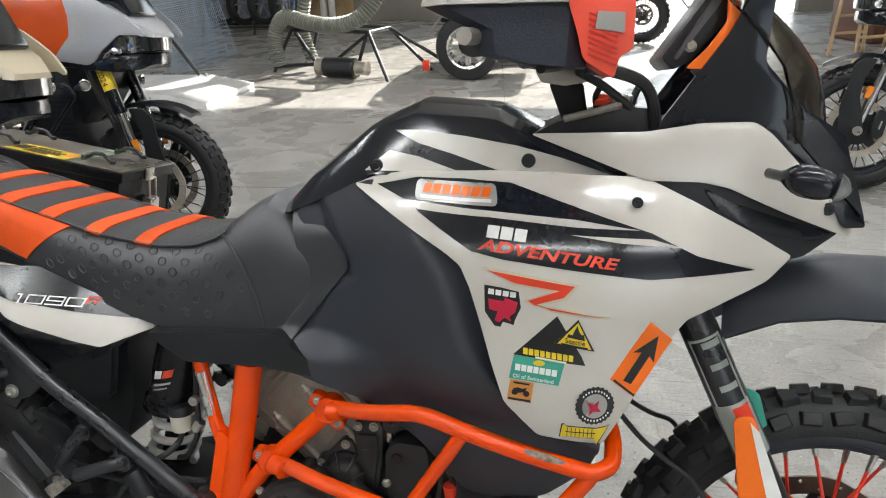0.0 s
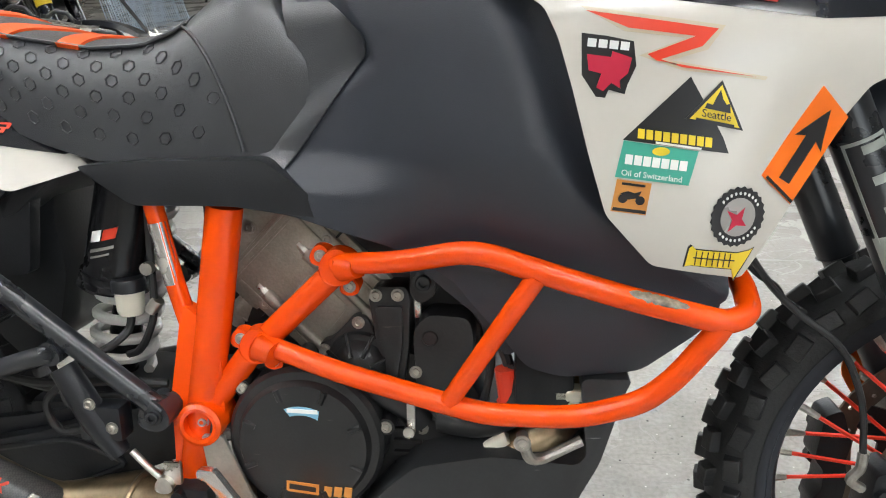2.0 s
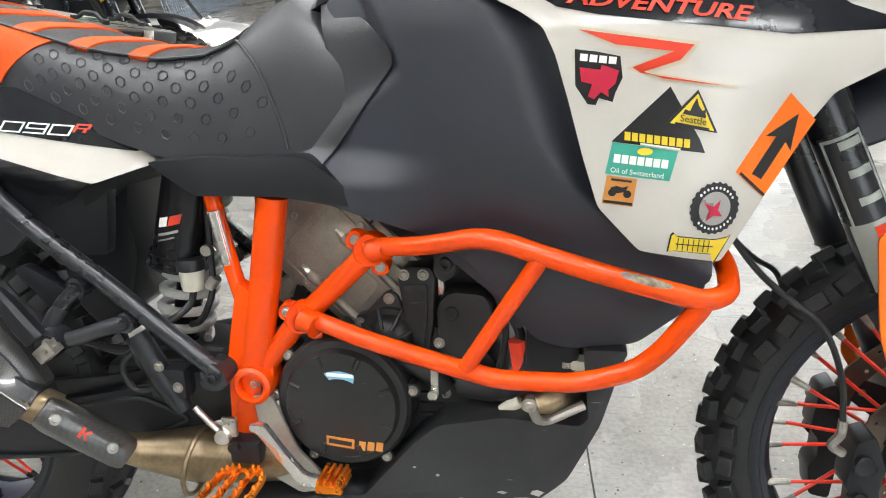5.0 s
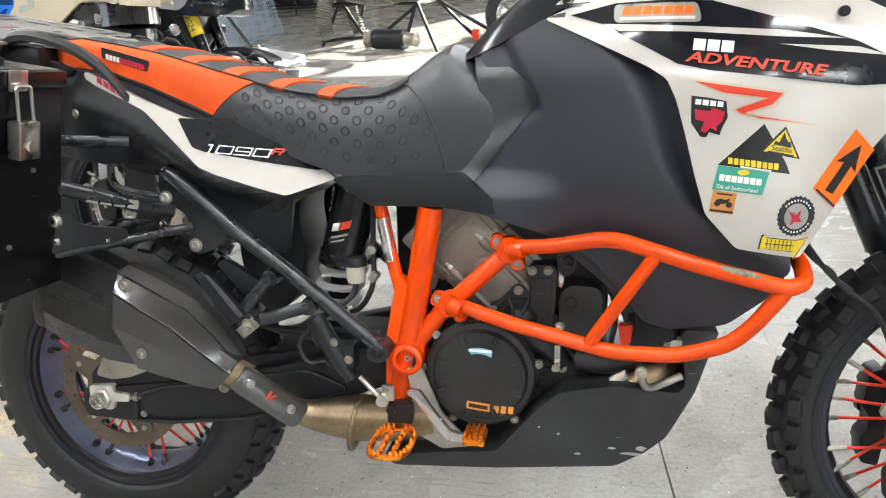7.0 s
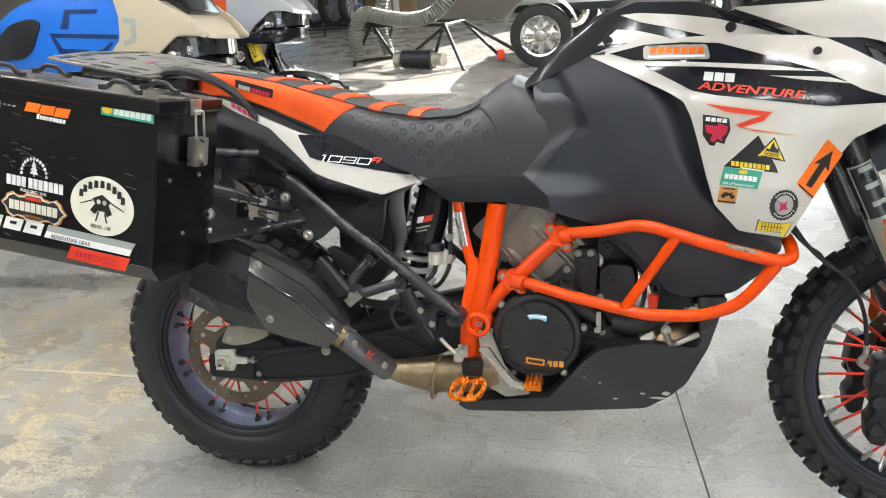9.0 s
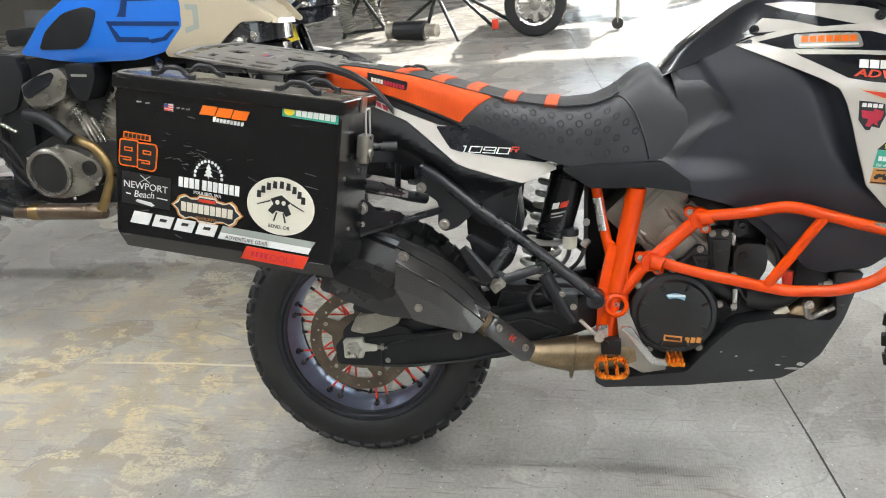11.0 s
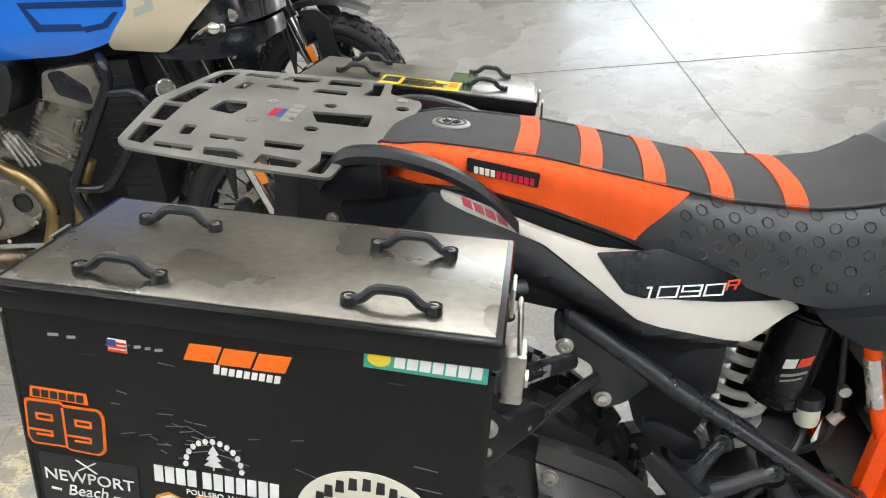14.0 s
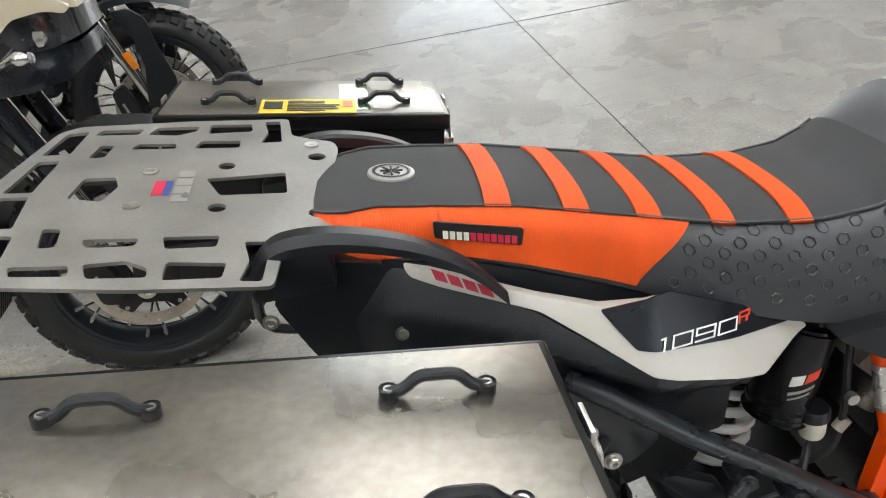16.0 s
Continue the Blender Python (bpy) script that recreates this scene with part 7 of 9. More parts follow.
for o in slanted(1.130, 0.8235, 9, 0.0058, 0.0085, 0.0016, -0.135, 0.0):
    sticker("triangle_letter", o, "yellow", LIFT * 2)
sticker("triangle_line", [(1.146, 0.8185), (1.186, 0.8125), (1.186, 0.8145), (1.146, 0.8205)], "paint_white", LIFT * 2)
sticker("city_sticker", [(1.200, 0.873), (1.170, 0.840), (1.222, 0.829)], "paint_black", LIFT * 2.6, "yellow triangular city sticker")
sticker("city_field", [(1.200, 0.869), (1.174, 0.8405), (1.218, 0.8315)], "yellow", LIFT * 3.4)
sticker("city_skyline", [(1.186, 0.8495), (1.188, 0.854), (1.193, 0.852), (1.1955, 0.858), (1.199, 0.865), (1.2015, 0.857), (1.205, 0.852), (1.208, 0.853), (1.209, 0.8445)], "paint_black", LIFT * 4.2)
part("word", lettering("Seattle", 0.0098, (1.1835, -0.0044, 0.8425), (1, 0, -0.19), (0.02, 0, 1), 0.0008, 0, 1.0, side=shroud_side), "paint_black", shroud)
sticker("city_line", [(1.179, 0.8395), (1.213, 0.8325), (1.213, 0.8345), (1.179, 0.8415)], "paint_black", LIFT * 4.2)
sticker("oil_sticker", [(1.118, 0.8215), (1.184, 0.8115), (1.177, 0.7805), (1.1115, 0.7885)], "paint_teal", LIFT, "teal oil maker sticker")
for o in slanted(1.1195, 0.8005, 7, 0.0066, 0.0088, 0.0014, -0.125, 0.1):
    sticker("oil_letter", o, "paint_white", LIFT * 2)
sticker("oil_swirl", disc_outline(1.151, 0.8115, 0.0078, 0.0038, 18), "yellow", LIFT * 2)
part("word", lettering("Oil of Switzerland", 0.0075, (1.1165, -0.0023, 0.7905), (1, 0, -0.125), (0.05, 0, 1), 0.0008, 0, 1.0, side=shroud_side), "paint_white", shroud)
sticker("club_sticker", [(1.1135, 0.7865), (1.1445, 0.7825), (1.141, 0.7525), (1.109, 0.7565)], "paint_brown", LIFT, "ochre club sticker with motorcycle drawing")
sticker("club_frame", [(1.111, 0.7605), (1.1405, 0.757), (1.141, 0.7538), (1.1102, 0.7575)], "paint_black", LIFT * 2)
for cx in (1.1195, 1.135):
    sticker("club_wheel", disc_outline(cx, 0.7675 - 0.12 * (cx - 1.127), 0.0042, 0.0042, 14), "paint_black", LIFT * 2)
sticker("club_body", [(1.117, 0.7735), (1.124, 0.7755), (1.130, 0.7735), (1.136, 0.7755), (1.133, 0.769), (1.124, 0.7675)], "paint_black", LIFT * 2)
sticker("club_line", [(1.118, 0.7815), (1.139, 0.779), (1.139, 0.7812), (1.118, 0.7838)], "paint_black", LIFT * 2)
sticker("arrow_sticker", [(1.293, 0.867), (1.324, 0.838), (1.276, 0.759), (1.244, 0.788)], "paint_orange", LIFT, "orange sticker with a black arrow")
ad, an = Vector((0.0475, 0.079)).normalized(), Vector((0.079, -0.0475)).normalized()
tail = Vector((1.2665, 0.782))
AR = [tail - an * 0.0062, tail + an * 0.0062, tail + an * 0.0062 + ad * 0.044, tail + an * 0.0165 + ad * 0.039, tail + ad * 0.074, tail - an * 0.0165 + ad * 0.039, tail - an * 0.0062 + ad * 0.044]
sticker("arrow", [(p.x, p.y) for p in AR], "paint_black", LIFT * 2)
p0 = Vector((1.248, 0.7855))
pd = Vector((0.032, -0.029)).normalized()
sticker("print_line", [(p0.x, p0.y), ((p0 + pd * 0.038).x, (p0 + pd * 0.038).y), ((p0 + pd * 0.038 + ad * 0.003).x, (p0 + pd * 0.038 + ad * 0.003).y), ((p0 + ad * 0.003).x, (p0 + ad * 0.003).y)], "paint_black", LIFT * 2)
sticker("club_disc", [(1.2255 + (0.0262 if k % 2 else 0.0245) * math.cos(2 * math.pi * k / 48), 0.7495 + (0.0295 if k % 2 else 0.0275) * math.sin(2 * math.pi * k / 48)) for k in range(48)], "paint_black", LIFT, "round club sticker drawn as a tyre")
sticker("club_disc_field", disc_outline(1.2255, 0.7495, 0.0165, 0.0185), "paint_silver", LIFT * 2)
sticker("club_disc_mark", [(1.214, 0.757), (1.224, 0.752), (1.231, 0.759), (1.229, 0.748), (1.234, 0.741), (1.224, 0.742), (1.217, 0.736), (1.220, 0.747)], "paint_crimson", LIFT * 3)
for a in range(30, 150, 12):
    sticker("disc_letter", disc_outline(1.2255 + 0.0205 * math.cos(radians(a)), 0.7495 + 0.0228 * math.sin(radians(a)), 0.0012, 0.0016, 6), "paint_white", LIFT * 2)
    sticker("disc_letter", disc_outline(1.2255 + 0.0205 * math.cos(radians(-a)), 0.7495 + 0.0228 * math.sin(radians(-a)), 0.0012, 0.0016, 6), "paint_white", LIFT * 2)
GRIP = [(1.1835, 0.7205), (1.186, 0.7225), (1.19, 0.7185), (1.229, 0.7135), (1.241, 0.7155), (1.2445, 0.7175), (1.230, 0.6860), (1.2265, 0.6975), (1.187, 0.7030), (1.181, 0.7020)]
sticker("grip_sticker", [(1.2125 + (x - 1.2125) * 1.05, 0.7075 + (z - 0.7075) * 1.12) for x, z in GRIP], "paint_black", LIFT, "yellow sticker of a handlebar grip")
sticker("grip_field", GRIP, "yellow", LIFT * 2)
for k in range(7):
    x = 1.190 + 0.0055 * k
    sticker("grip_line", [(x, 0.7175 - 0.12 * (x - 1.19)), (x + 0.0009, 0.7175 - 0.12 * (x - 1.19)), (x + 0.0004, 0.7035 - 0.12 * (x - 1.19)), (x - 0.0005, 0.7035 - 0.12 * (x - 1.19))], "paint_black", LIFT * 3, step=0)
sticker("grip_line", [(1.188, 0.7105), (1.228, 0.7055), (1.228, 0.7065), (1.188, 0.7115)], "paint_black", LIFT * 3)


# graphics on the tank cover follow its own flank
def tank_side(x, z):
    zt, ze = along(x, NUM_Z), along(x, [(0.70, 0.955), (0.80, 0.995), (0.9, 1.043), (1.1, 1.043), (1.30, 1.02)])
    w = along(x, [(0.70, 0.08), (0.80, 0.126), (0.9, 0.162), (1.0, 0.188), (1.1, 0.205), (1.30, 0.20)])
    s = min(max((z - ze) / max(zt - ze, 1e-3), 0.0), 1.0)
    return along(s, [(h, y) for y, h in TANK_SEC]) * w


cover_part = [o for o in bike.children if o.name == "tank_cover"][0]
for o, mt in (([(0.930, 1.105), (0.968, 1.106), (1.04, 1.098), (1.107, 1.087), (1.170, 1.070), (1.236, 1.048), (1.084, 1.056), (1.02, 1.075), (0.969, 1.088)], "white"), ([(0.888, 1.048), (0.925, 1.077), (0.971, 1.070), (1.032, 1.052)], "white")):
    part("tank_graphic", skin(o, tank_side, 0.0015, 0.02, 0, proud=0.0015), mt, cover_part)

# ---- luggage ----
PITCH = 10.6


def handle_on(parent, u, w, length=0.078, rise=0.018, lug=0.0075):
    """A bent grab handle along u, standing on a lid at v = 0."""
    pts = round_path([(u - length / 2, w, 0.004), (u - length / 2 + 0.013, w, 0.006), (u - length / 2 + 0.024, w, rise), (u + length / 2 - 0.024, w, rise), (u + length / 2 - 0.013, w, 0.006), (u + length / 2, w, 0.004)], 0.012)
    h = part("lid_handle", sweep(pts, 0.0048, 10), "black", parent, "black tie-down handle")
    for s in (-1, 1):
        x = u + s * (length / 2 - 0.002)
        part("handle_foot", cyl((x, w, 0.0), (x, w, 0.0065), lug, seg=14, r=0.002), "black", h)
        part("screw", cyl((x, w, 0.0065), (x, w, 0.0085), lug * 0.55, seg=12), "steel", h)


def pannier(name, label, at, length, width, height, near):
    """A lidded aluminium box; u forward from the rear, w across from the outer face, v down from the lid's top."""
    box_ = thing(name, label, "pannier", at, "panniers")
    o = near                                    # -1: outer face towards -y
    lid_h = 0.024
    # body with a chamfer along the lower outer edge
    sec = [(0.0, -lid_h), (0.0, -height + 0.035), (0.030, -height), (width, -height), (width, -lid_h)]
    body = ring_loft([[(0.004 if e == 0 else length - 0.004, -o * w, v) for w, v in sec] for e in (0, 1)])
    bevel(body, 0.006, 3)
    part("body", body, "pannier", box_, "scratched black aluminium box")
    part("lid", box(-0.004, length + 0.004, min(o * 0.004, -o * (width + 0.004)), max(o * 0.004, -o * (width + 0.004)), -lid_h - 0.004, -0.0012, 0.005, 3), "pannier", box_, "worn black lid")
    part("lid_top", box(0.004, length - 0.004, min(-o * 0.004, -o * (width - 0.004)), max(-o * 0.004, -o * (width - 0.004)), -0.006, 0.0, 0.001), "lid", box_, "scuffed metallic grey lid top")
    # bottom corner protectors and front seams
    for u in (0.004, length - 0.004):
        part("corner_seam", sweep([(u, -o * 0.002, -lid_h - 0.01), (u, -o * 0.002, -height + 0.04)], 0.0035, 8), "pannier", box_)
    for u in (length * 0.228, length * 0.782):
        for w in (0.030, width - 0.062):
            handle_on(box_, u, -o * w)
    # front latch
    x = length + 0.005
    lw = -o * (width * 0.52)
    lt = part("latch", box(x - 0.001, x + 0.022, lw - 0.020, lw + 0.020, -0.125, -0.070, 0.004), "steel", box_, "steel toggle latch")
    part("latch_plate", box(x, x + 0.004, lw - 0.017, lw + 0.017, -0.03, 0.0, 0.001), "steel", lt)
    part("latch_loop", sweep(round_path([(x + 0.016, lw - 0.014, -0.085), (x + 0.010, lw - 0.014, -0.022), (x + 0.010, lw + 0.014, -0.022), (x + 0.016, lw + 0.014, -0.085)], 0.006), 0.0025, 8), "steel", lt)
    part("lock_barrel", cyl((x + 0.02, lw, -0.105), (x + 0.026, lw, -0.105), 0.009, seg=14), "steel", lt)
    xr = -0.005
    lr = part("latch", box(xr - 0.018, xr + 0.001, lw - 0.020, lw + 0.020, -0.125, -0.070, 0.004), "steel", box_)
    part("latch_plate", box(xr - 0.004, xr, lw - 0.017, lw + 0.017, -0.03, 0.0, 0.001), "steel", lr)
    for v, w in ((-0.15, 0.05), (-0.15, 0.15), (-0.26, 0.10)):
        part("rivet", cyl((length - 0.006, -o * w, v), (length - 0.001, -o * w, v), 0.004, seg=10), "steel", box_)
    return box_


right_at = BIKE @ Matrix.Translation((-0.283, -0.522, 1.040)) @ pose(0, 0, 0, 0, PITCH - 1.4, 0)
rp = pannier("pannier", "black aluminium pannier box covered in white and orange stickers", right_at, 0.440, 0.212, 0.342, -1)
left_at = BIKE @ Matrix.Translation((-0.287, 0.580, 1.058)) @ pose(0, 0, 0, 0, PITCH, 0)
lp = pannier("pannier", "black aluminium pannier box with a yellow warning label on the lid", left_at, 0.460, 0.225, 0.31, 1)
ROT = pose(0, 0, 0, 0, 1.4, 0)


def face(name, outline, material, lift=0.0010, label=""):
    """A flat sticker on the outer face of the right-hand box."""
    pts = []
    for u, v in outline:
        p = ROT @ Vector((u, 0, v))
        pts.append((p.x, p.z))
    return part(name, skin(pts, lambda x, z: 0.0, 0.0009, 0, 0, proud=lift), material, rp, label)


def face_text(text, size, u, v, material, shear=0.0, stretch=1.0, align="CENTER", lift=0.0022, label="", up=0.0):
    p = ROT @ Vector((u, 0, v))
    d = (ROT @ Vector((1, 0, up))).normalized()
    n = Vector((-d.z, 0, d.x))
    return part("print", lettering(text, size, (p.x, -lift, p.z), d, n, 0.0006, shear, stretch, 1.0, align), material, rp, label)


def oval(u, v, a, b, n=40):
    return [(u + a * math.cos(2 * math.pi * k / n), v + b * math.sin(2 * math.pi * k / n)) for k in range(n)]


face("flag_sticker", [(0.101, -0.043), (0.118, -0.043), (0.118, -0.056), (0.101, -0.056)], "paint_white", label="small striped flag sticker")
for k in range(3):
    face("flag_stripe", [(0.101, -0.0455 - 0.004 * k), (0.118, -0.0455 - 0.004 * k), (0.118, -0.0475 - 0.004 * k), (0.101, -0.0475 - 0.004 * k)], "paint_red", 0.0018)
face("flag_canton", [(0.101, -0.043), (0.109, -0.043), (0.109, -0.0495), (0.101, -0.0495)], "paint_blue", 0.0024)
for u, w in ((0.045, 0.010), (0.063, 0.008), (0.125, 0.006), (0.135, 0.005), (0.144, 0.007)):
    face("worn_print", [(u, -0.047), (u + w, -0.046), (u + w, -0.0485), (u, -0.0495)], "paint_silver")
for k in range(3):
    u = 0.170 + 0.031 * k
    face("maker_letter", [(u, -0.053), (u + 0.029, -0.052), (u + 0.035, -0.035), (u + 0.006, -0.036)], "paint_orange", label="orange block maker's mark" if k == 0 else "")
for k in range(9):
    u = 0.197 + 0.0068 * k
    face("maker_web_letter", [(u, -0.0625 - 0.0001 * k), (u + 0.005, -0.0625), (u + 0.006, -0.0535 if k == 0 else -0.0555), (u + 0.001, -0.0535 if k == 0 else -0.0555)], "paint_white", 0.0018)
face("oil_sticker", [(0.329, -0.012), (0.434, -0.012), (0.434, -0.033), (0.329, -0.033)], "paint_teal", label="teal oil maker sticker")
face("oil_swirl", oval(0.342, -0.0225, 0.010, 0.0075, 20), "yellow", 0.0018)
for k in range(7):
    u = 0.355 + 0.0108 * k
    face("oil_letter", [(u, -0.029), (u + 0.009, -0.029), (u + 0.0095, -0.016), (u + 0.0005, -0.016)], "paint_white", 0.0018)
face("name_bar", [(0.020, -0.107), (0.074, -0.107), (0.075, -0.119), (0.018, -0.119)], "paint_orange", label="orange and black race number sticker")
for k in range(6):
    face("name_letter", [(0.0225 + 0.0085 * k, -0.109), (0.0292 + 0.0085 * k, -0.109), (0.0285 + 0.0085 * k, -0.117), (0.0220 + 0.0085 * k, -0.117)], "paint_black", 0.0018)
face("number_outline", rounded([(0.012, -0.121), (0.048, -0.120), (0.050, -0.123), (0.086, -0.122), (0.090, -0.130), (0.088, -0.170), (0.082, -0.176), (0.052, -0.175), (0.048, -0.172), (0.014, -0.173), (0.010, -0.166)], 0.004), "paint_orange", 0.0014)
face("number_field", rounded([(0.0145, -0.1235), (0.048, -0.1225), (0.050, -0.1255), (0.084, -0.1245), (0.0870, -0.131), (0.0855, -0.168), (0.080, -0.1735), (0.052, -0.1725), (0.048, -0.1695), (0.016, -0.1705), (0.0125, -0.165)], 0.004), "paint_black", 0.0019)
# two stencilled nines: their counters and gaps as fine orange lines
for u in (0.0305, 0.0685):
    dv = 0.0 if u < 0.05 else -0.0015
    for a, b in (((u - 0.0085, -0.1370), (u + 0.0085, -0.1350)), ((u - 0.0085, -0.1430), (u + 0.0085, -0.1410)), ((u - 0.0085, -0.1430), (u - 0.0065, -0.1350)), ((u + 0.0065, -0.1430), (u + 0.0085, -0.1350)), ((u - 0.0175, -0.1560), (u + 0.0065, -0.1540)), ((u + 0.0045, -0.1610), (u + 0.0065, -0.1540)), ((u - 0.0105, -0.1610), (u + 0.0065, -0.1590))):
        face("number_line", [(a[0], a[1] + dv), (b[0], a[1] + dv), (b[0], b[1] + dv), (a[0], b[1] + dv)], "paint_orange", 0.0026)
face("number_line", [(0.0485, -0.170), (0.0505, -0.170), (0.0505, -0.126), (0.0485, -0.126)], "paint_orange", 0.0026)
face("beach_sticker", [(0.017, -0.183), (0.117, -0.183), (0.117, -0.245), (0.017, -0.245)], "paint_black", 0.0006, "black beach town sticker with white lettering")
face_text("NEWPORT", 0.0185, 0.067, -0.2125, "paint_white", 0, 1.02)
face_text("Beach", 0.0185, 0.064, -0.2285, "paint_white", 0.25, 0.95, up=0.06)
for a, b in (((0.055, -0.199), (0.076, -0.186)), ((0.055, -0.186), (0.076, -0.199))):
    face("crossed_mark", [(a[0], a[1]), (a[0] + 0.002, a[1]), (b[0], b[1]), (b[0] - 0.002, b[1])], "paint_white", 0.0016)
face("ribbon", [(0.050, -0.234), (0.078, -0.236), (0.086, -0.241), (0.080, -0.244), (0.052, -0.240), (0.046, -0.238)], "paint_white", 0.0016)
for u0, u1 in ((0.026, 0.036), (0.090, 0.112)):
    face("side_line", [(u0, -0.224), (u1, -0.225), (u1, -0.227), (u0, -0.226)], "paint_white", 0.0016)
for k in range(11):
    u = 0.134 + 0.0109 * k + (0.004 if k > 3 else 0)
    face("shop_letter", [(u, -0.1945), (u + 0.0085, -0.1945), (u + 0.0085, -0.1755), (u, -0.1755)], "paint_white", 0.0016, "white outfitter lettering blocks" if k == 0 else "")
face_text("POULSBO, WA", 0.0085, 0.193, -0.2035, "paint_white")
for a in range(0, 181, 15):
    ra = radians(a)
    face("arch_letter", oval(0.193 + 0.027 * math.cos(ra), -0.168 + 0.030 * math.sin(ra), 0.0026, 0.0032, 8), "paint_white", 0.0016)
face("tree_mark", [(0.1925, -0.171), (0.1935, -0.171), (0.1935, -0.167), (0.202, -0.166), (0.1965, -0.160), (0.200, -0.159), (0.1955, -0.153), (0.198, -0.152), (0.193, -0.142), (0.188, -0.152), (0.1905, -0.153), (0.186, -0.159), (0.1895, -0.160), (0.184, -0.166), (0.1925, -0.167)], "paint_white", 0.0016)
SUP = [(0.120, -0.231), (0.130, -0.222), (0.134, -0.213), (0.146, -0.207), (0.158, -0.212), (0.172, -0.210), (0.176, -0.204), (0.210, -0.204), (0.214, -0.210), (0.230, -0.212), (0.242, -0.207), (0.252, -0.214), (0.256, -0.223), (0.266, -0.232), (0.256, -0.241), (0.252, -0.251), (0.242, -0.258), (0.230, -0.253), (0.214, -0.255), (0.210, -0.260), (0.176, -0.260), (0.172, -0.255), (0.158, -0.253), (0.146, -0.258), (0.134, -0.251), (0.130, -0.240)]
face("sprocket_sticker", SUP, "paint_brown", 0.0009, "gold-edged sprocket maker sticker")
face("sprocket_cream", [(0.193 + (u - 0.193) * 0.95, -0.232 + (v + 0.232) * 0.90) for u, v in SUP], "paint_cream", 0.0015)
face("sprocket_field", [(0.193 + (u - 0.193) * 0.91, -0.232 + (v + 0.232) * 0.80) for u, v in SUP], "paint_black", 0.0021)
for k in range(9):
    u = 0.141 + 0.0118 * k
    face("sprocket_letter", [(u, -0.2405), (u + 0.0098, -0.2405), (u + 0.0098, -0.2225), (u, -0.2225)], "paint_cream", 0.0027)
face_text("SPROCKETS", 0.0080, 0.193, -0.2520, "paint_brown", lift=0.0030)
face("band", [(0.176, -0.2115), (0.210, -0.2115), (0.210, -0.2175), (0.176, -0.2175)], "paint_red", 0.0027)
face("round_sticker", oval(0.338, -0.200, 0.066, 0.055, 48), "paint_cream", 0.0010, "cream oval cartoon sticker with black print")
for k in range(9):
    a = radians(150 - 15 * k)
    c = (0.338 + 0.050 * math.cos(a), -0.205 + 0.046 * math.sin(a))
    face("oval_letter", [(c[0] - 0.0042, c[1] - 0.007), (c[0] + 0.0042, c[1] - 0.0065), (c[0] + 0.0035, c[1] + 0.0065), (c[0] - 0.0035, c[1] + 0.007)], "paint_black", 0.0018)
face("oval_figure", [(0.318, -0.188), (0.338, -0.178), (0.358, -0.190), (0.352, -0.196), (0.360, -0.212), (0.350, -0.218), (0.345, -0.210), (0.330, -0.209), (0.324, -0.217), (0.314, -0.211), (0.324, -0.197)], "paint_black", 0.0018)
for du in (-0.006, 0.006):
    face("figure_dot", oval(0.338 + du, -0.1925, 0.004, 0.0045, 12), "paint_cream", 0.0026)
for s in (-1, 1):
    face("figure_line", [(0.338 + s * 0.020, -0.190), (0.338 + s * 0.046, -0.201), (0.338 + s * 0.046, -0.203), (0.338 + s * 0.020, -0.193)], "paint_black", 0.0018)
    face("figure_line", [(0.338 + s * 0.008, -0.212), (0.338 + s * 0.013, -0.230), (0.338 + s * 0.010, -0.230), (0.338 + s * 0.005, -0.212)], "paint_black", 0.0018)
face_text("BEND, OR", 0.0095, 0.338, -0.2425, "paint_black")
for k in range(4):
    u0 = 0.040 + 0.045 * k
    face("box_maker_block", [(u0 + 0.004, -0.258), (u0 + 0.042, -0.258), (u0 + 0.034, -0.282), (u0 - 0.004, -0.282)], "paint_white", 0.0014, "white slanted box maker's mark" if k == 0 else "")
    if k:
        face("block_notch", [(u0 + 0.014, -0.2645), (u0 + 0.028, -0.2645), (u0 + 0.0255, -0.2705), (u0 + 0.0115, -0.2705)], "paint_black", 0.0022)
face("stripe_sticker", [(0.226, -0.257), (0.411, -0.257), (0.404, -0.270), (0.222, -0.270)], "paint_grey", 0.0010, "sage grey and white stripe sticker")
face("stripe_white", [(0.222, -0.270), (0.404, -0.270), (0.399, -0.283), (0.217, -0.283)], "paint_white", 0.0010)
face_text("ADVENTURE GEAR", 0.0105, 0.275, -0.2805, "paint_black", 0.1, 0.95)
face("tools_sticker", [(0.276, -0.288), (0.401, -0.288), (0.391, -0.314), (0.266, -0.314)], "paint_red", 0.0010, "scratched red tool sticker")
face_text("TOOLS", 0.0175, 0.343, -0.3075, "paint_crimson", 0.0, 1.1)
for k in range(4):
    u = 0.286 + 0.009 * k
    face("scratched_mark", [(u, -0.308 + 0.002 * (k % 2)), (u + 0.005, -0.306), (u + 0.007, -0.296), (u + 0.001, -0.295)], "paint_crimson", 0.0016)
rng = random.Random(4)
for k in range(46):
    u, v = rng.uniform(0.01, 0.42), rng.uniform(-0.32, -0.03)
    if rng.random() < 0.5:
        u, v = rng.gauss(0.155, 0.03), rng.gauss(-0.14, 0.02)
    ln, a = rng.uniform(0.004, 0.028), rng.uniform(-0.5, 0.3)
    face("scratch", [(u, v), (u + ln, v + ln * a), (u + ln, v + ln * a + 0.0006), (u, v + 0.0007)], "pannier_scratch", 0.0004)
# left lid: yellow warning label, green strip
label_at = pose(0.157, -0.223, 0.0015, -90, 0, 0)
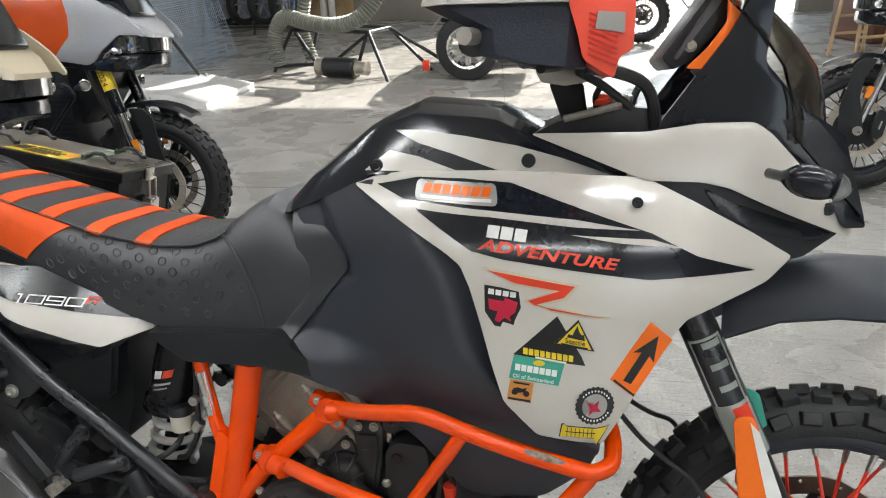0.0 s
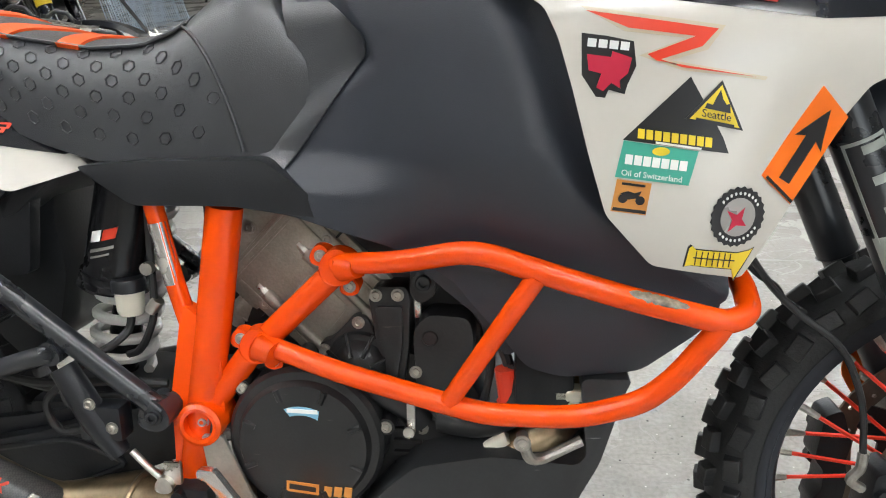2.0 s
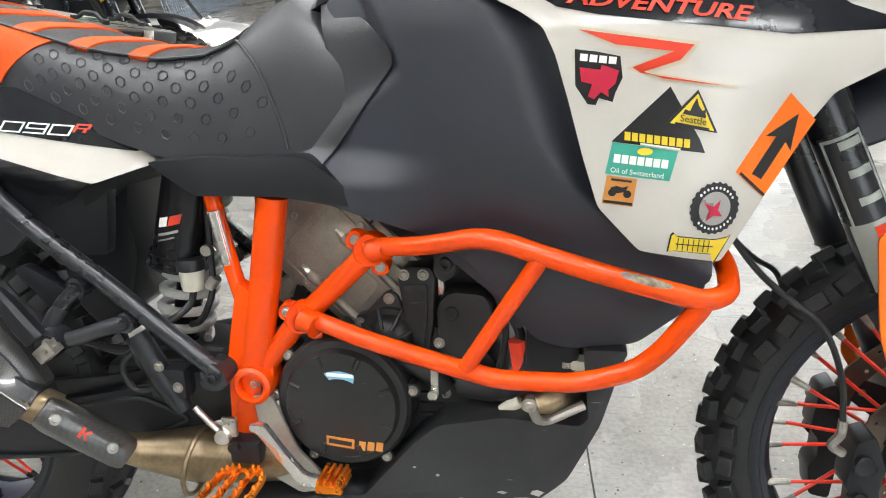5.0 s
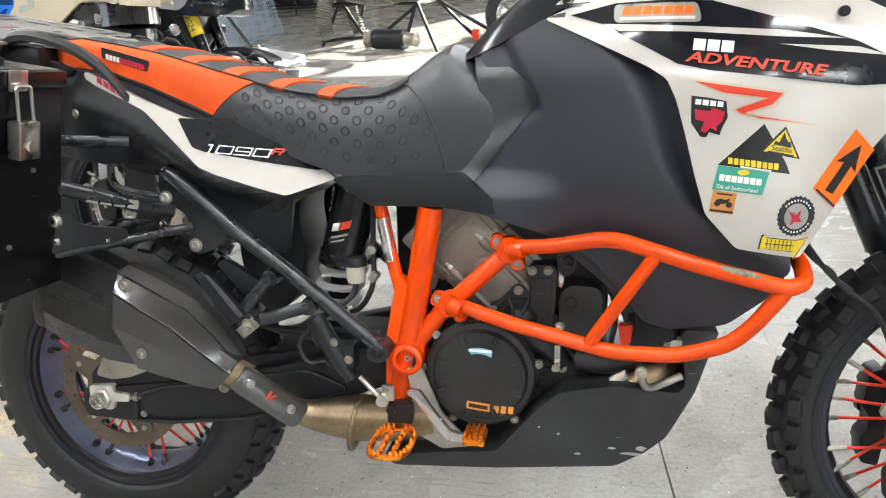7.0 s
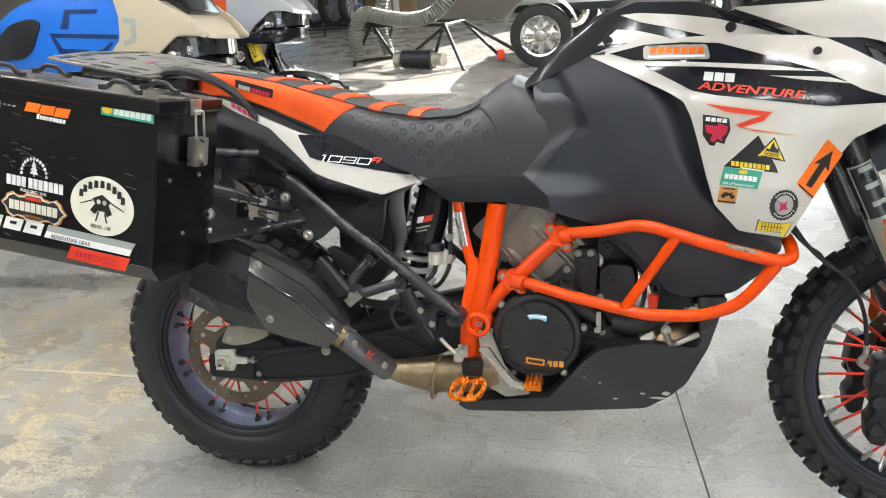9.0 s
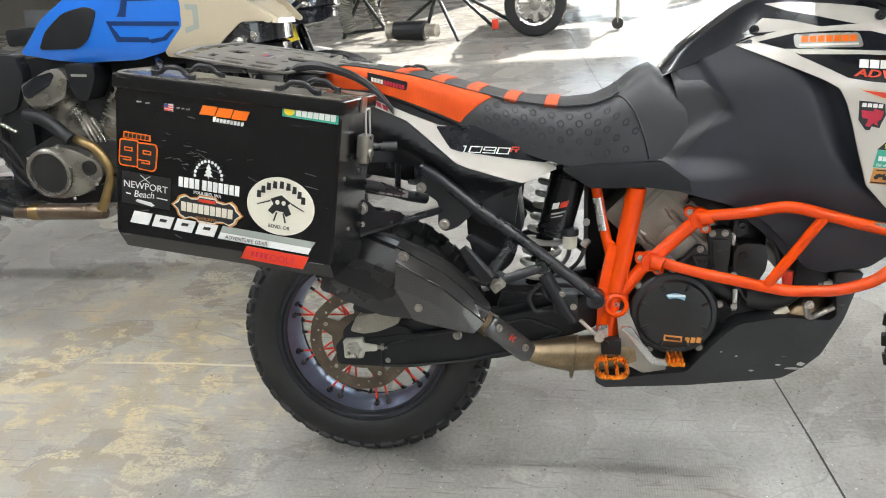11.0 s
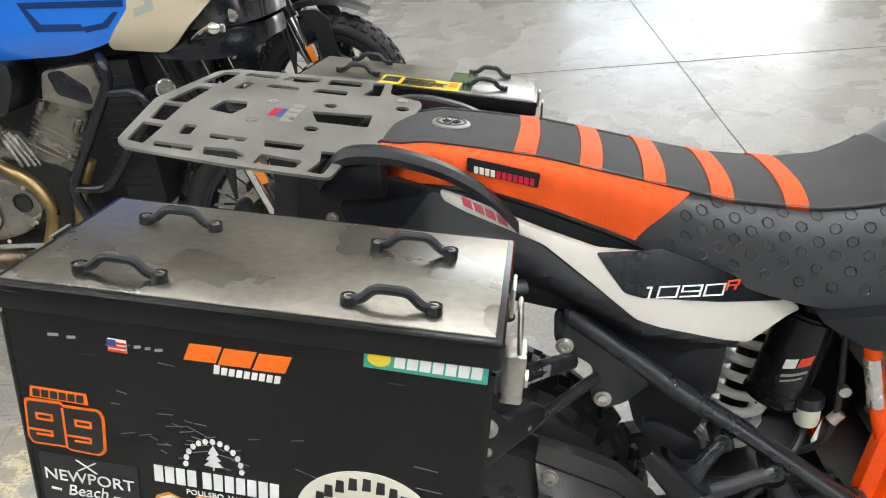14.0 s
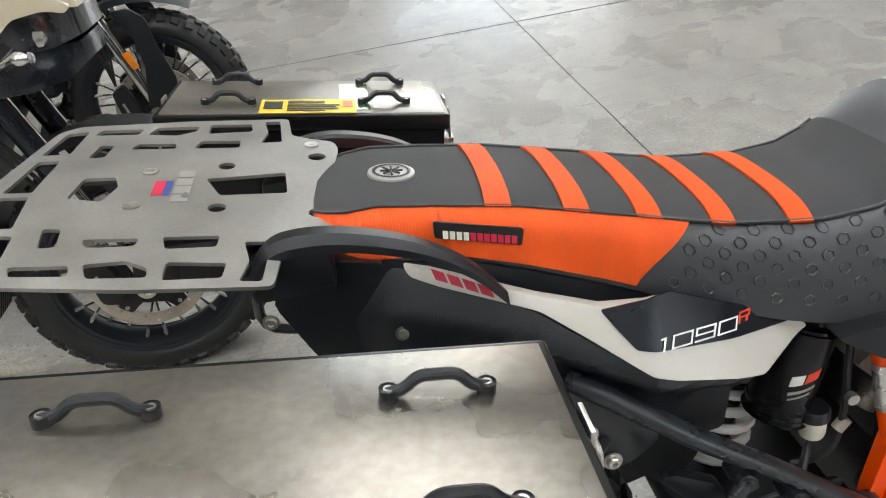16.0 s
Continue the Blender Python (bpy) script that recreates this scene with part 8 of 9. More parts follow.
wl = part("warning_label", skin([(0.0, 0.0), (0.155, 0.0), (0.155, 0.080), (0.0, 0.080)], lambda x, z: 0, 0.0008, 0, 0), "yellow", lp, "yellow warning label with black print")
wl.matrix_basis = label_at
for u, w, v, h, mt in ((0.006, 0.030, 0.020, 0.045, "paint_black"), (0.044, 0.060, 0.054, 0.014, "paint_black"), (0.044, 0.085, 0.040, 0.006, "paint_black"), (0.044, 0.078, 0.029, 0.006, "paint_black"), (0.044, 0.082, 0.018, 0.006, "paint_black"), (0.044, 0.060, 0.007, 0.006, "paint_black"), (0.134, 0.016, 0.030, 0.036, "paint_orange")):
    part("label_mark", skin([(u, v), (u + w, v), (u + w, v + h), (u, v + h)], lambda x, z: 0, 0.0006, 0, 0, proud=0.0012), mt, wl)
part("lid_strip", skin([(0.0, 0.0), (0.05, 0.0), (0.05, 0.17), (0.0, 0.17)], lambda x, z: 0, 0.0006, 0, 0), "paint_green_strip", lp, "greenish strip on the lid").matrix_basis = pose(0.285, -0.205, 0.0012, -90, 0, 0)

# ---- luggage rack plate ----
RACK = BIKE @ Matrix.Translation((0, 0, 1.020)) @ Matrix.Rotation(math.atan(0.079), 4, "X") @ Matrix.Rotation(math.atan(0.187), 4, "Y")
half_outline = [(-0.035, 0.0), (-0.012, 0.055), (-0.006, 0.105), (-0.012, 0.128), (-0.045, 0.140), (-0.066, 0.152), (-0.072, 0.212), (-0.20, 0.208), (-0.340, 0.192), (-0.362, 0.170), (-0.392, 0.0)]
outline = rounded(half_outline + [(x, -y) for x, y in half_outline[-2:0:-1]], 0.008)
slots = []
near = [
    [(-0.316, 0.161), (-0.262, 0.162), (-0.258, 0.181), (-0.310, 0.178)],
    [(-0.262, 0.113), (-0.208, 0.114), (-0.210, 0.129), (-0.256, 0.130)],
    [(-0.250, 0.161), (-0.212, 0.157), (-0.190, 0.172), (-0.188, 0.188), (-0.242, 0.186)],
    [(-0.186, 0.113), (-0.130, 0.114), (-0.131, 0.136), (-0.180, 0.137)],
    [(-0.174, 0.162), (-0.118, 0.168), (-0.120, 0.194), (-0.174, 0.194)],
    [(-0.105, 0.128), (-0.078, 0.130), (-0.083, 0.203), (-0.104, 0.201), (-0.097, 0.165)],
    [(-0.306, 0.088), (-0.288, 0.090), (-0.284, 0.126), (-0.300, 0.128)],
    [(-0.362, 0.098), (-0.330, 0.102), (-0.325, 0.174), (-0.350, 0.168)],
]
for o in near:
    slots += [o, [(x, -y) for x, y in o]]
slots.append([(-0.372, -0.004), (-0.342, -0.004), (-0.336, 0.082), (-0.360, 0.080)])
slots.append([(-0.372, -0.014), (-0.342, -0.014), (-0.336, -0.086), (-0.360, -0.084)])
slots.append([(-0.160, 0.022), (-0.070, 0.034), (-0.066, -0.020), (-0.140, -0.022)])
slots.append([(-0.302, -0.020), (-0.296, 0.030), (-0.262, 0.032), (-0.254, 0.006), (-0.264, -0.030)])
for cx, cy, rr in ((-0.140, -0.052, 0.010), (-0.140, 0.057, 0.010), (-0.031, -0.070, 0.011), (-0.033, 0.080, 0.011)):
    slots.append([(cx + rr * math.cos(2 * math.pi * k / 14), cy + rr * math.sin(2 * math.pi * k / 14)) for k in range(14)])
rack = thing("luggage_rack", "flat brushed black metal luggage plate with cut-out slots", "luggage rack", RACK)
pl = plate(outline, -0.002, 0.002, 0, [rounded(s, 0.004, 2) if len(s) < 10 else s for s in slots])
pl.transform(Matrix(((1, 0, 0, 0), (0, 0, 1, 0), (0, -1, 0, 0), (0, 0, 0, 1))))
part("rack_plate", pl, "rack", rack, "brushed black rack plate")
for cx, cy in ((-0.230, -0.043), (-0.226, 0.044), (-0.038, -0.115), (-0.040, 0.118)):
    part("rack_screw", join(cyl((cx, cy, 0.001), (cx, cy, 0.0035), 0.009, seg=18), cyl((cx, cy, 0.0035), (cx, cy, 0.0042), 0.004, seg=6)), "steel", rack)
for k in range(4):
    v = 0.044 - 0.021 * k
    part("logo_block", box(-0.192, -0.174, v - 0.017, v, 0.0021, 0.0027), "paint_silver", rack)
part("flag_print", box(-0.215, -0.203, -0.018, 0.018, 0.0021, 0.0026), "paint_crimson", rack)
part("flag_print", box(-0.203, -0.195, -0.018, 0.018, 0.0021, 0.0026), "paint_blue", rack)
for y in (-0.10, 0.10):
    part("rack_stay", sweep([(-0.32, y, -0.03), (-0.10, y, -0.012), (-0.02, y, -0.02)], 0.010, 8), "frame_black", rack)

# pillion grab handles, part of the motorcycle
for s in (1, -1):
    m = Matrix.Diagonal((1, s, 1, 1))
    dz = 0.0 if s == 1 else 0.0
    spine = smooth_path([(-0.108, -0.138, 1.000), (-0.075, -0.150, 1.034), (-0.030, -0.158, 1.040), (0.020, -0.162, 1.030), (0.073, -0.164, 1.008), (0.117, -0.162, 0.974), (0.150, -0.158, 0.930)], 5)
    rings = []
    for k, c in enumerate(spine):
        u = k / (len(spine) - 1)
        w, h = 0.017 - 0.002 * u - 0.008 * u ** 4, 0.021 - 0.006 * u
        # flat top, chamfered outer edge, upright outer face
        rings.append([c + Vector((0, dy, dz)) for dy, dz in ((w, -0.004), (w - 0.004, 0.0), (-w * 0.35, 0.0), (-w * 0.5, -0.002), (-w, -h * 0.42), (-w, -h * 0.9), (-w + 0.004, -h), (w, -h))])
    part("grab_handle", moved(ring_loft(rings), m), "black", bike, "black moulded grab handle")
    part("grab_web", moved(plate(rounded([(-0.115, 1.002), (-0.07, 1.016), (-0.04, 0.995), (0.03, 0.975), (0.02, 0.962), (-0.10, 0.960)], 0.010), -0.128, -0.112, 0.005), m), "black", bike)
    if s == 1:
        bolt(bike, -0.098, -0.142, 0.941, 0.0075)
        bolt(bike, 0.034, -0.142, 0.895, 0.0075)
    part("grab_mount", moved(box(-0.11, -0.02, -0.15, -0.07, 0.965, 1.015, 0.012), m), "black", bike)
part("seat_badge", skin(rounded([(0.087, 1.010), (0.180, 0.984), (0.176, 0.965), (0.086, 0.991)], 0.003), lambda x, z: -(along(x, S_WIDE) + 0.0035), 0.003, 0.02, 0), "paint_black", seat, "black seat maker's tag with red and cream print")
for k in range(11):
    x0, z0 = 0.0955 + 0.0071 * k, 0.9935 - 0.00195 * k
    part("badge_print", skin([(x0, z0 + 0.0045), (x0 + 0.0055, z0 + 0.0030), (x0 + 0.0045, z0 - 0.0060), (x0 - 0.0008, z0 - 0.0045)], lambda x, z: -(along(x, S_WIDE) + 0.0042), 0.003, 0.02, 0), "paint_cream" if k < 4 else "paint_crimson", seat)
bd = lathe([(0.0, 0.0), (0.003, 0.022), (0.002, 0.027), (-0.002, 0.028)], 28, "Z")
badge_at = Matrix.Translation((0.055, -0.012, 1.0285)) @ pose(0, 0, 0, 1, 10, 0)
bd.transform(badge_at)
rb = part("round_badge", bd, "paint_silver", seat, "round metal seat badge")
part("badge_ring", moved(lathe([(0.0034, 0.0185), (0.0042, 0.0195), (0.0034, 0.0225)], 28, "Z"), badge_at), "paint_black", rb)
part("badge_star", moved(join(*[cyl((0, 0, 0.003), (0.013 * math.cos(a), 0.013 * math.sin(a), 0.0036), 0.0012, seg=5) for a in [k * math.pi / 4 for k in range(8)]]), badge_at), "paint_black", rb)

# ---- other parked motorcycles ----


def tourer(label, at, main, second, tag=False, steer=0.0):
    """A heavy adventure tourer, front axle above the origin, facing +x."""
    b = thing("motorcycle", label, "motorcycle", at)
    st = pose(0, 0, 0, 0, 0, steer)
    wheel("front_wheel", "spoked front wheel with chunky tyre", 0.0, 0.335, 0.338, 0.060, 0.245, [(-0.045, 0.032, 0.030), (-0.012, 0.030, 0.028), (0.022, 0.030, 0.028), (0.05, 0.032, 0.024)], (0, 0, 0.009), 40, 0.15, -0.075, st, b, "frame_black", 14, "disc_pale")
    wheel("rear_wheel", "spoked rear wheel", -1.70, 0.335, 0.336, 0.080, 0.225, [(-0.06, 0.034, 0.028), (0.0, 0.034, 0.034), (0.06, 0.034, 0.028)], (0, 0, 0.008), 30, 0.13, -0.08, None, b, "frame_black", 12)
    side = lambda x, z: -(0.215 - 1.1 * max(0, x + 0.12) ** 2 - 0.8 * max(0, z - 1.05) ** 2 - 0.5 * max(0, 0.95 - z))
    tank_y = lambda x, z: -(0.207 * (1 - 0.35 * ease((-0.62 - x) / 0.36)) - 0.55 * max(0, z - 1.02) ** 2 - 1.2 * max(0, 0.96 - z) ** 1.5)
    for s in (1, -1):
        m = Matrix.Diagonal((1, s, 1, 1))
        ms = st @ m
        p0, p1 = Vector((-0.205, -0.115, 1.05)), Vector((0.005, -0.115, 0.345))
        fk = part("fork_leg", moved(join(cyl(p0, p0.lerp(p1, 0.50), 0.027, seg=20, r=0.002), cyl(p0.lerp(p1, 0.50), p0.lerp(p1, 0.53), 0.030, seg=20, r=0.002)), ms), "black_gloss", b, "black and chrome fork leg")
        part("chrome_tube", moved(cyl(p0.lerp(p1, 0.53), p0.lerp(p1, 0.95), 0.0225, seg=20), ms), "chrome", fk)
        part("fork_shield", moved(plate(rounded([(-0.045, 0.70), (0.02, 0.70), (0.062, 0.66), (0.07, 0.58), (0.10, 0.45), (0.085, 0.32), (0.03, 0.28), (-0.03, 0.31), (-0.01, 0.42), (0.012, 0.50), (0.005, 0.60)], 0.015), -0.150, -0.132, 0.005), ms), "black_matt", fk)
        part("reflector", moved(skin(rounded([(-0.050, 0.560), (-0.022, 0.566), (-0.006, 0.505), (-0.028, 0.500)], 0.006), lambda x, z: -0.150, 0.012, 0, 0.002), ms), "amber", fk, "amber reflector")
        cal = part("caliper", moved(plate(rounded([(-0.135, 0.43), (-0.09, 0.45), (-0.06, 0.36), (-0.07, 0.29), (-0.12, 0.30)], 0.02), -0.118, -0.07, 0.008), ms), "black_matt", b)
        part("caliper_bar", moved(plate([(-0.112, 0.385), (-0.104, 0.388), (-0.094, 0.345), (-0.102, 0.342)], -0.1195, -0.117), ms), "paint_silver", cal)
        part("axle_end", moved(lathe([(0, 0.024), (-0.012, 0.024), (-0.012, 0.015), (-0.004, 0.014), (-0.004, 0)], 20, centre=(0, -0.150, 0.335)), ms), "steel", fk)
        # crash bar: a long tube with a loop in front of it
        cb = part("crash_bar", moved(sweep(round_path([(-0.36, -0.17, 0.90), (-0.315, -0.235, 0.885), (-0.310, -0.24, 0.84), (-0.515, -0.24, 0.55), (-0.500, -0.225, 0.44), (-0.54, -0.16, 0.36)], 0.04), 0.0145, 12), m), "black_gloss", b, "black tubular crash bar")
        part("bar_loop", moved(sweep(round_path([(-0.335, -0.24, 0.808), (-0.240, -0.24, 0.806), (-0.212, -0.24, 0.760), (-0.405, -0.24, 0.545), (-0.513, -0.24, 0.552)], 0.035), 0.0125, 12), m), "black_gloss", cb)
        fl = part("fog_light", moved(lathe([(0.0, 0.0), (-0.004, 0.018), (-0.022, 0.023), (-0.025, 0.021), (-0.029, 0.0)], 24, "Y", (0, 0, 0)), m @ pose(-0.185, -0.205, 0.806, 0, 0, 38)), "fog_lens", b, "small round fog light")
        part("bezel", moved(lathe([(-0.018, 0.023), (-0.028, 0.0255), (-0.030, 0.0205)], 24, "Y", (0, 0, 0)), m @ pose(-0.185, -0.205, 0.806, 0, 0, 38)), "chrome", fl)
        part("light_arm", moved(cyl((-0.185, -0.205, 0.806), (-0.25, -0.17, 0.79), 0.012, seg=10), m), "black", fl)
        # cowl, tank side and the pads and graphics on them
        cowl = rounded([(-0.235, 1.17), (-0.212, 1.09), (-0.218, 1.01), (-0.305, 0.925), (-0.300, 0.908), (-0.165, 0.888), (-0.130, 0.905), (-0.070, 0.955), (0.000, 1.012), (0.060, 1.016), (0.095, 1.002), (0.106, 1.014), (0.050, 1.070), (-0.07, 1.150), (-0.15, 1.185)], 0.014)
        cw = part("cowl", moved(skin(cowl, side, 0.012, 0.03, 0.005), m), second, b)
        part("cowl_decal", moved(skin([(-0.195, 1.085), (-0.145, 1.08), (-0.150, 1.0), (-0.205, 0.985), (-0.205, 1.005), (-0.170, 1.013), (-0.168, 1.063), (-0.192, 1.066)], side, 0.002, 0.04, 0, proud=0.001), m), "paint_grey" if second == "cream" else "paint_silver", cw)
        tk = rounded([(-0.955, 0.945), (-0.82, 1.062), (-0.66, 1.142), (-0.48, 1.195), (-0.28, 1.195), (-0.205, 1.10), (-0.208, 1.01), (-0.295, 0.928), (-0.42, 0.902), (-0.64, 0.903), (-0.80, 0.918)], 0.025)
        ts = part("tank_side", moved(skin(tk, tank_y, 0.02, 0.03, 0.008), m), main, b)
        part("knee_pad", moved(skin(rounded([(-0.850, 0.958), (-0.80, 1.020), (-0.69, 1.083), (-0.59, 1.102), (-0.545, 1.085), (-0.600, 0.985), (-0.645, 0.955)], 0.022), tank_y, 0.006, 0.03, 0.003, proud=0.005), m), "black", ts, "black rubber knee pad")
        if main == "blue":
            for o in ([(-0.517, 1.045), (-0.23, 1.028), (-0.232, 1.012), (-0.497, 1.028), (-0.470, 0.988), (-0.36, 0.980), (-0.352, 0.962), (-0.487, 0.970)], [(-0.47, 1.058), (-0.455, 1.080), (-0.44, 1.125), (-0.30, 1.120), (-0.31, 1.105), (-0.42, 1.108), (-0.435, 1.055)], [(-0.35, 0.958), (-0.29, 0.965), (-0.25, 1.0), (-0.262, 1.003), (-0.30, 0.978), (-0.36, 0.972)]):
                part("tank_graphic", moved(skin(o, tank_y, 0.002, 0.04, 0, proud=0.0015), m), "blue_dark", ts)
        if tag and s == 1:
            part("year_tag", moved(wrap_tag(p0, p1), ms), "yellow", b, "yellow year tag round the fork tube")
    part("fuel_tank", ring_loft([[(x, -w, z0), (x, -w * 0.92, z1 - 0.08), (x, -w * 0.5, z1), (x, w * 0.5, z1), (x, w * 0.92, z1 - 0.08), (x, w, z0)] for x, w, z0, z1 in ((-0.94, 0.09, 0.94, 0.99), (-0.80, 0.135, 0.94, 1.10), (-0.62, 0.165, 0.94, 1.20), (-0.45, 0.17, 0.94, 1.24), (-0.22, 0.17, 0.95, 1.23))]), main, b)
    part("cowl_core", ring_loft([[(x, -w, z0), (x, -w * 0.9, z1), (x, w * 0.9, z1), (x, w, z0)] for x, w, z0, z1 in ((-0.26, 0.17, 0.96, 1.17), (-0.08, 0.165, 0.98, 1.14), (0.045, 0.13, 1.01, 1.064), (0.098, 0.09, 1.00, 1.018))]), second, b)
    part("screen_mount", plate(rounded([(-0.16, 1.150), (0.00, 1.085), (0.02, 1.10), (-0.03, 1.19), (-0.10, 1.33), (-0.14, 1.33)], 0.01), -0.105, 0.105, 0.006), "black_gloss", b, "black screen and instrument pod")
    # headlight: lens under the brow, dark reflector inside, black chin below
    hl = part("headlight", ring_loft([[(x, -w, z0), (x, -w, z1), (x, w, z1), (x, w, z0)] for x, w, z0, z1 in ((-0.10, 0.178, 0.938, 0.955), (-0.03, 0.180, 0.936, 1.008), (0.045, 0.150, 0.938, 1.008), (0.072, 0.115, 0.942, 1.004), (0.090, 0.07, 0.945, 1.002))]), "dark_lens", b, "wide dark headlight with clear lens")
    for s in (-1, 1):
        part("reflector_bowl", lathe([(0.0, 0.0), (0.002, 0.016), (0.012, 0.019)], 20, "Y", (0.02, s * 0.163, 0.962)), "alu_bright", hl)
        part("brow_strip", ring_loft([[(x, s * w, 1.004), (x, s * w, 1.011), (x, s * (w - 0.01), 1.011), (x, s * (w - 0.01), 1.004)] for x, w in ((-0.03, 0.183), (0.045, 0.153), (0.073, 0.118))]), "black_gloss", hl)
    part("headlight_chin", ring_loft([[(x, -w, z0), (x, -w * 1.02, (z0 + z1) / 2), (x, -w * 0.94, z1), (x, w * 0.94, z1), (x, w * 1.02, (z0 + z1) / 2), (x, w, z0)] for x, w, z0, z1 in ((-0.19, 0.178, 0.875, 0.900), (-0.10, 0.18, 0.862, 0.935), (-0.03, 0.165, 0.858, 0.935), (0.045, 0.13, 0.866, 0.935), (0.075, 0.08, 0.885, 0.930))]), "black_gloss", hl)
    part("mudguard", moved(ring_loft([[(0.385 * math.sin(a), -0.066, 0.335 + 0.368 * math.cos(a)), (0.385 * math.sin(a), -0.045, 0.335 + 0.388 * math.cos(a)), (0.385 * math.sin(a), 0.045, 0.335 + 0.388 * math.cos(a)), (0.385 * math.sin(a), 0.066, 0.335 + 0.368 * math.cos(a)), (0.380 * math.sin(a), 0.0, 0.335 + 0.374 * math.cos(a))] for a in [radians(-34 + 6 * k) for k in range(12)]]), st), "black", b, "black front mudguard")
    # black frame, airbox and radiator behind the castings
    part("frame_spine", join(plate(rounded([(-1.15, 0.93), (-0.25, 0.93), (-0.14, 0.90), (-0.16, 0.78), (-0.30, 0.60), (-0.42, 0.45), (-0.62, 0.36), (-1.05, 0.40), (-1.10, 0.60)], 0.03), -0.115, 0.115, 0.01), plate(rounded([(-1.03, 0.92), (-0.94, 0.92), (-0.98, 0.36), (-1.12, 0.36)], 0.03), -0.15, 0.15, 0.01)), "black_matt", b)
    rad_ = part("radiator", box(-0.40, -0.28, -0.175, 0.175, 0.46, 0.88, 0.012), "black_matt", b, "finned radiator behind a black guard")
    for k in range(16):
        part("radiator_fin", box(-0.395, -0.285, -0.178, -0.174, 0.475 + 0.024 * k, 0.479 + 0.024 * k), "black", rad_)
    # engine
    e = part("engine", plate(rounded([(-1.03, 0.38), (-1.05, 0.55), (-0.85, 0.64), (-0.58, 0.60), (-0.50, 0.42), (-0.62, 0.35), (-0.95, 0.35)], 0.04), -0.16, 0.16, 0.015), "engine_black", b, "grey V-twin engine with bronze exhaust")
    rc = part("round_cover", plate(rounded([(-0.998, 0.490), (-0.985, 0.425), (-0.930, 0.385), (-0.86, 0.380), (-0.76, 0.395), (-0.675, 0.44), (-0.652, 0.493), (-0.678, 0.535), (-0.73, 0.565), (-0.80, 0.590), (-0.90, 0.597), (-0.97, 0.560)], 0.04, 5), -0.205, -0.14, 0.016), "gunmetal", e)
    part("cover_ring", lathe([(0.02, 0.100), (-0.008, 0.098), (-0.012, 0.092), (-0.010, 0.082), (0.004, 0.078)], 48, centre=(-0.888, -0.205, 0.488)), "gunmetal", rc)
    part("cover_face", lathe([(0.0, 0.080), (-0.003, 0.076), (-0.003, 0.0)], 40, centre=(-0.888, -0.204, 0.488)), "engine_black", rc)
    part("small_cover", lathe([(0, 0.030), (-0.006, 0.029), (-0.006, 0.024), (-0.002, 0.023), (-0.002, 0.0)], 28, centre=(-0.708, -0.206, 0.505)), "engine_black", rc)
    for bx, bz in ((-0.96, 0.43), (-0.80, 0.384), (-0.69, 0.44), (-0.69, 0.55), (-0.83, 0.59), (-0.97, 0.55)):
        bolt(e, bx, -0.206, bz, 0.006, "steel")
    HEADS = (([(-0.945, 0.835), (-0.945, 0.775), (-0.890, 0.720), (-0.758, 0.778), (-0.732, 0.850), (-0.768, 0.890), (-0.826, 0.882)], [(-0.935, 0.825), (-0.938, 0.792), (-0.918, 0.778), (-0.815, 0.826), (-0.787, 0.862), (-0.797, 0.876), (-0.870, 0.862)],
              (-0.855, 0.770), (-0.715, 0.585)), ([(-0.525, 0.868), (-0.378, 0.876), (-0.368, 0.800), (-0.42, 0.752), (-0.552, 0.792)], [(-0.512, 0.862), (-0.470, 0.868), (-0.405, 0.815), (-0.405, 0.768), (-0.500, 0.803)], (-0.515, 0.770), (-0.640, 0.575)))
    for head, win, c0, c1 in HEADS:
        hd = part("cylinder_head", plate(rounded(head, 0.016), -0.190, 0.190, 0.014), "gunmetal", e)
        part("head_window", plate(rounded(win, 0.012), -0.1925, -0.186, 0.002), "black_gloss", hd)
        a_, b_ = Vector((c0[0], 0, c0[1])), Vector((c1[0], 0, c1[1]))
        d_ = (b_ - a_).normalized()
        mm = Matrix((d_.cross(Vector((0, 1, 0))), Vector((0, 1, 0)), d_)).transposed().to_4x4()
        mm.translation = a_
        ln = (b_ - a_).length
        cy = part("cylinder", moved(box(-0.070, 0.070, -0.155, 0.155, -0.02, ln, 0.035, 4), mm), "gunmetal", e)
        for k in range(6):
            part("fin", moved(box(-0.072, 0.072, -0.157, 0.157, ln * (0.34 + 0.075 * k), ln * (0.34 + 0.075 * k) + 0.0060, 0.0025), mm), "gunmetal", cy)
        for u in (-0.055, 0.055):
            part("stud", moved(cyl((u, -0.165, 0.02), (u, -0.165, 0.055), 0.010, seg=12, r=0.002), mm), "gunmetal", cy)
    for k in range(4):
        part("push_rod_tube", cyl((-0.76 + 0.022 * k, -0.150, 0.72 - 0.010 * k), (-0.70 + 0.020 * k, -0.165, 0.60), 0.0050, seg=10), "gunmetal", e)
    ac = part("air_cover", plate(rounded([(-0.712, 0.905), (-0.590, 0.900), (-0.592, 0.850), (-0.640, 0.765), (-0.690, 0.768), (-0.708, 0.845)], 0.018), -0.225, -0.10, 0.016), "black", b, "black heart-shaped intake cover")
    part("cover_bar", plate([(-0.690, 0.866), (-0.625, 0.862), (-0.627, 0.853), (-0.690, 0.857)], -0.2265, -0.224), "paint_silver", ac)
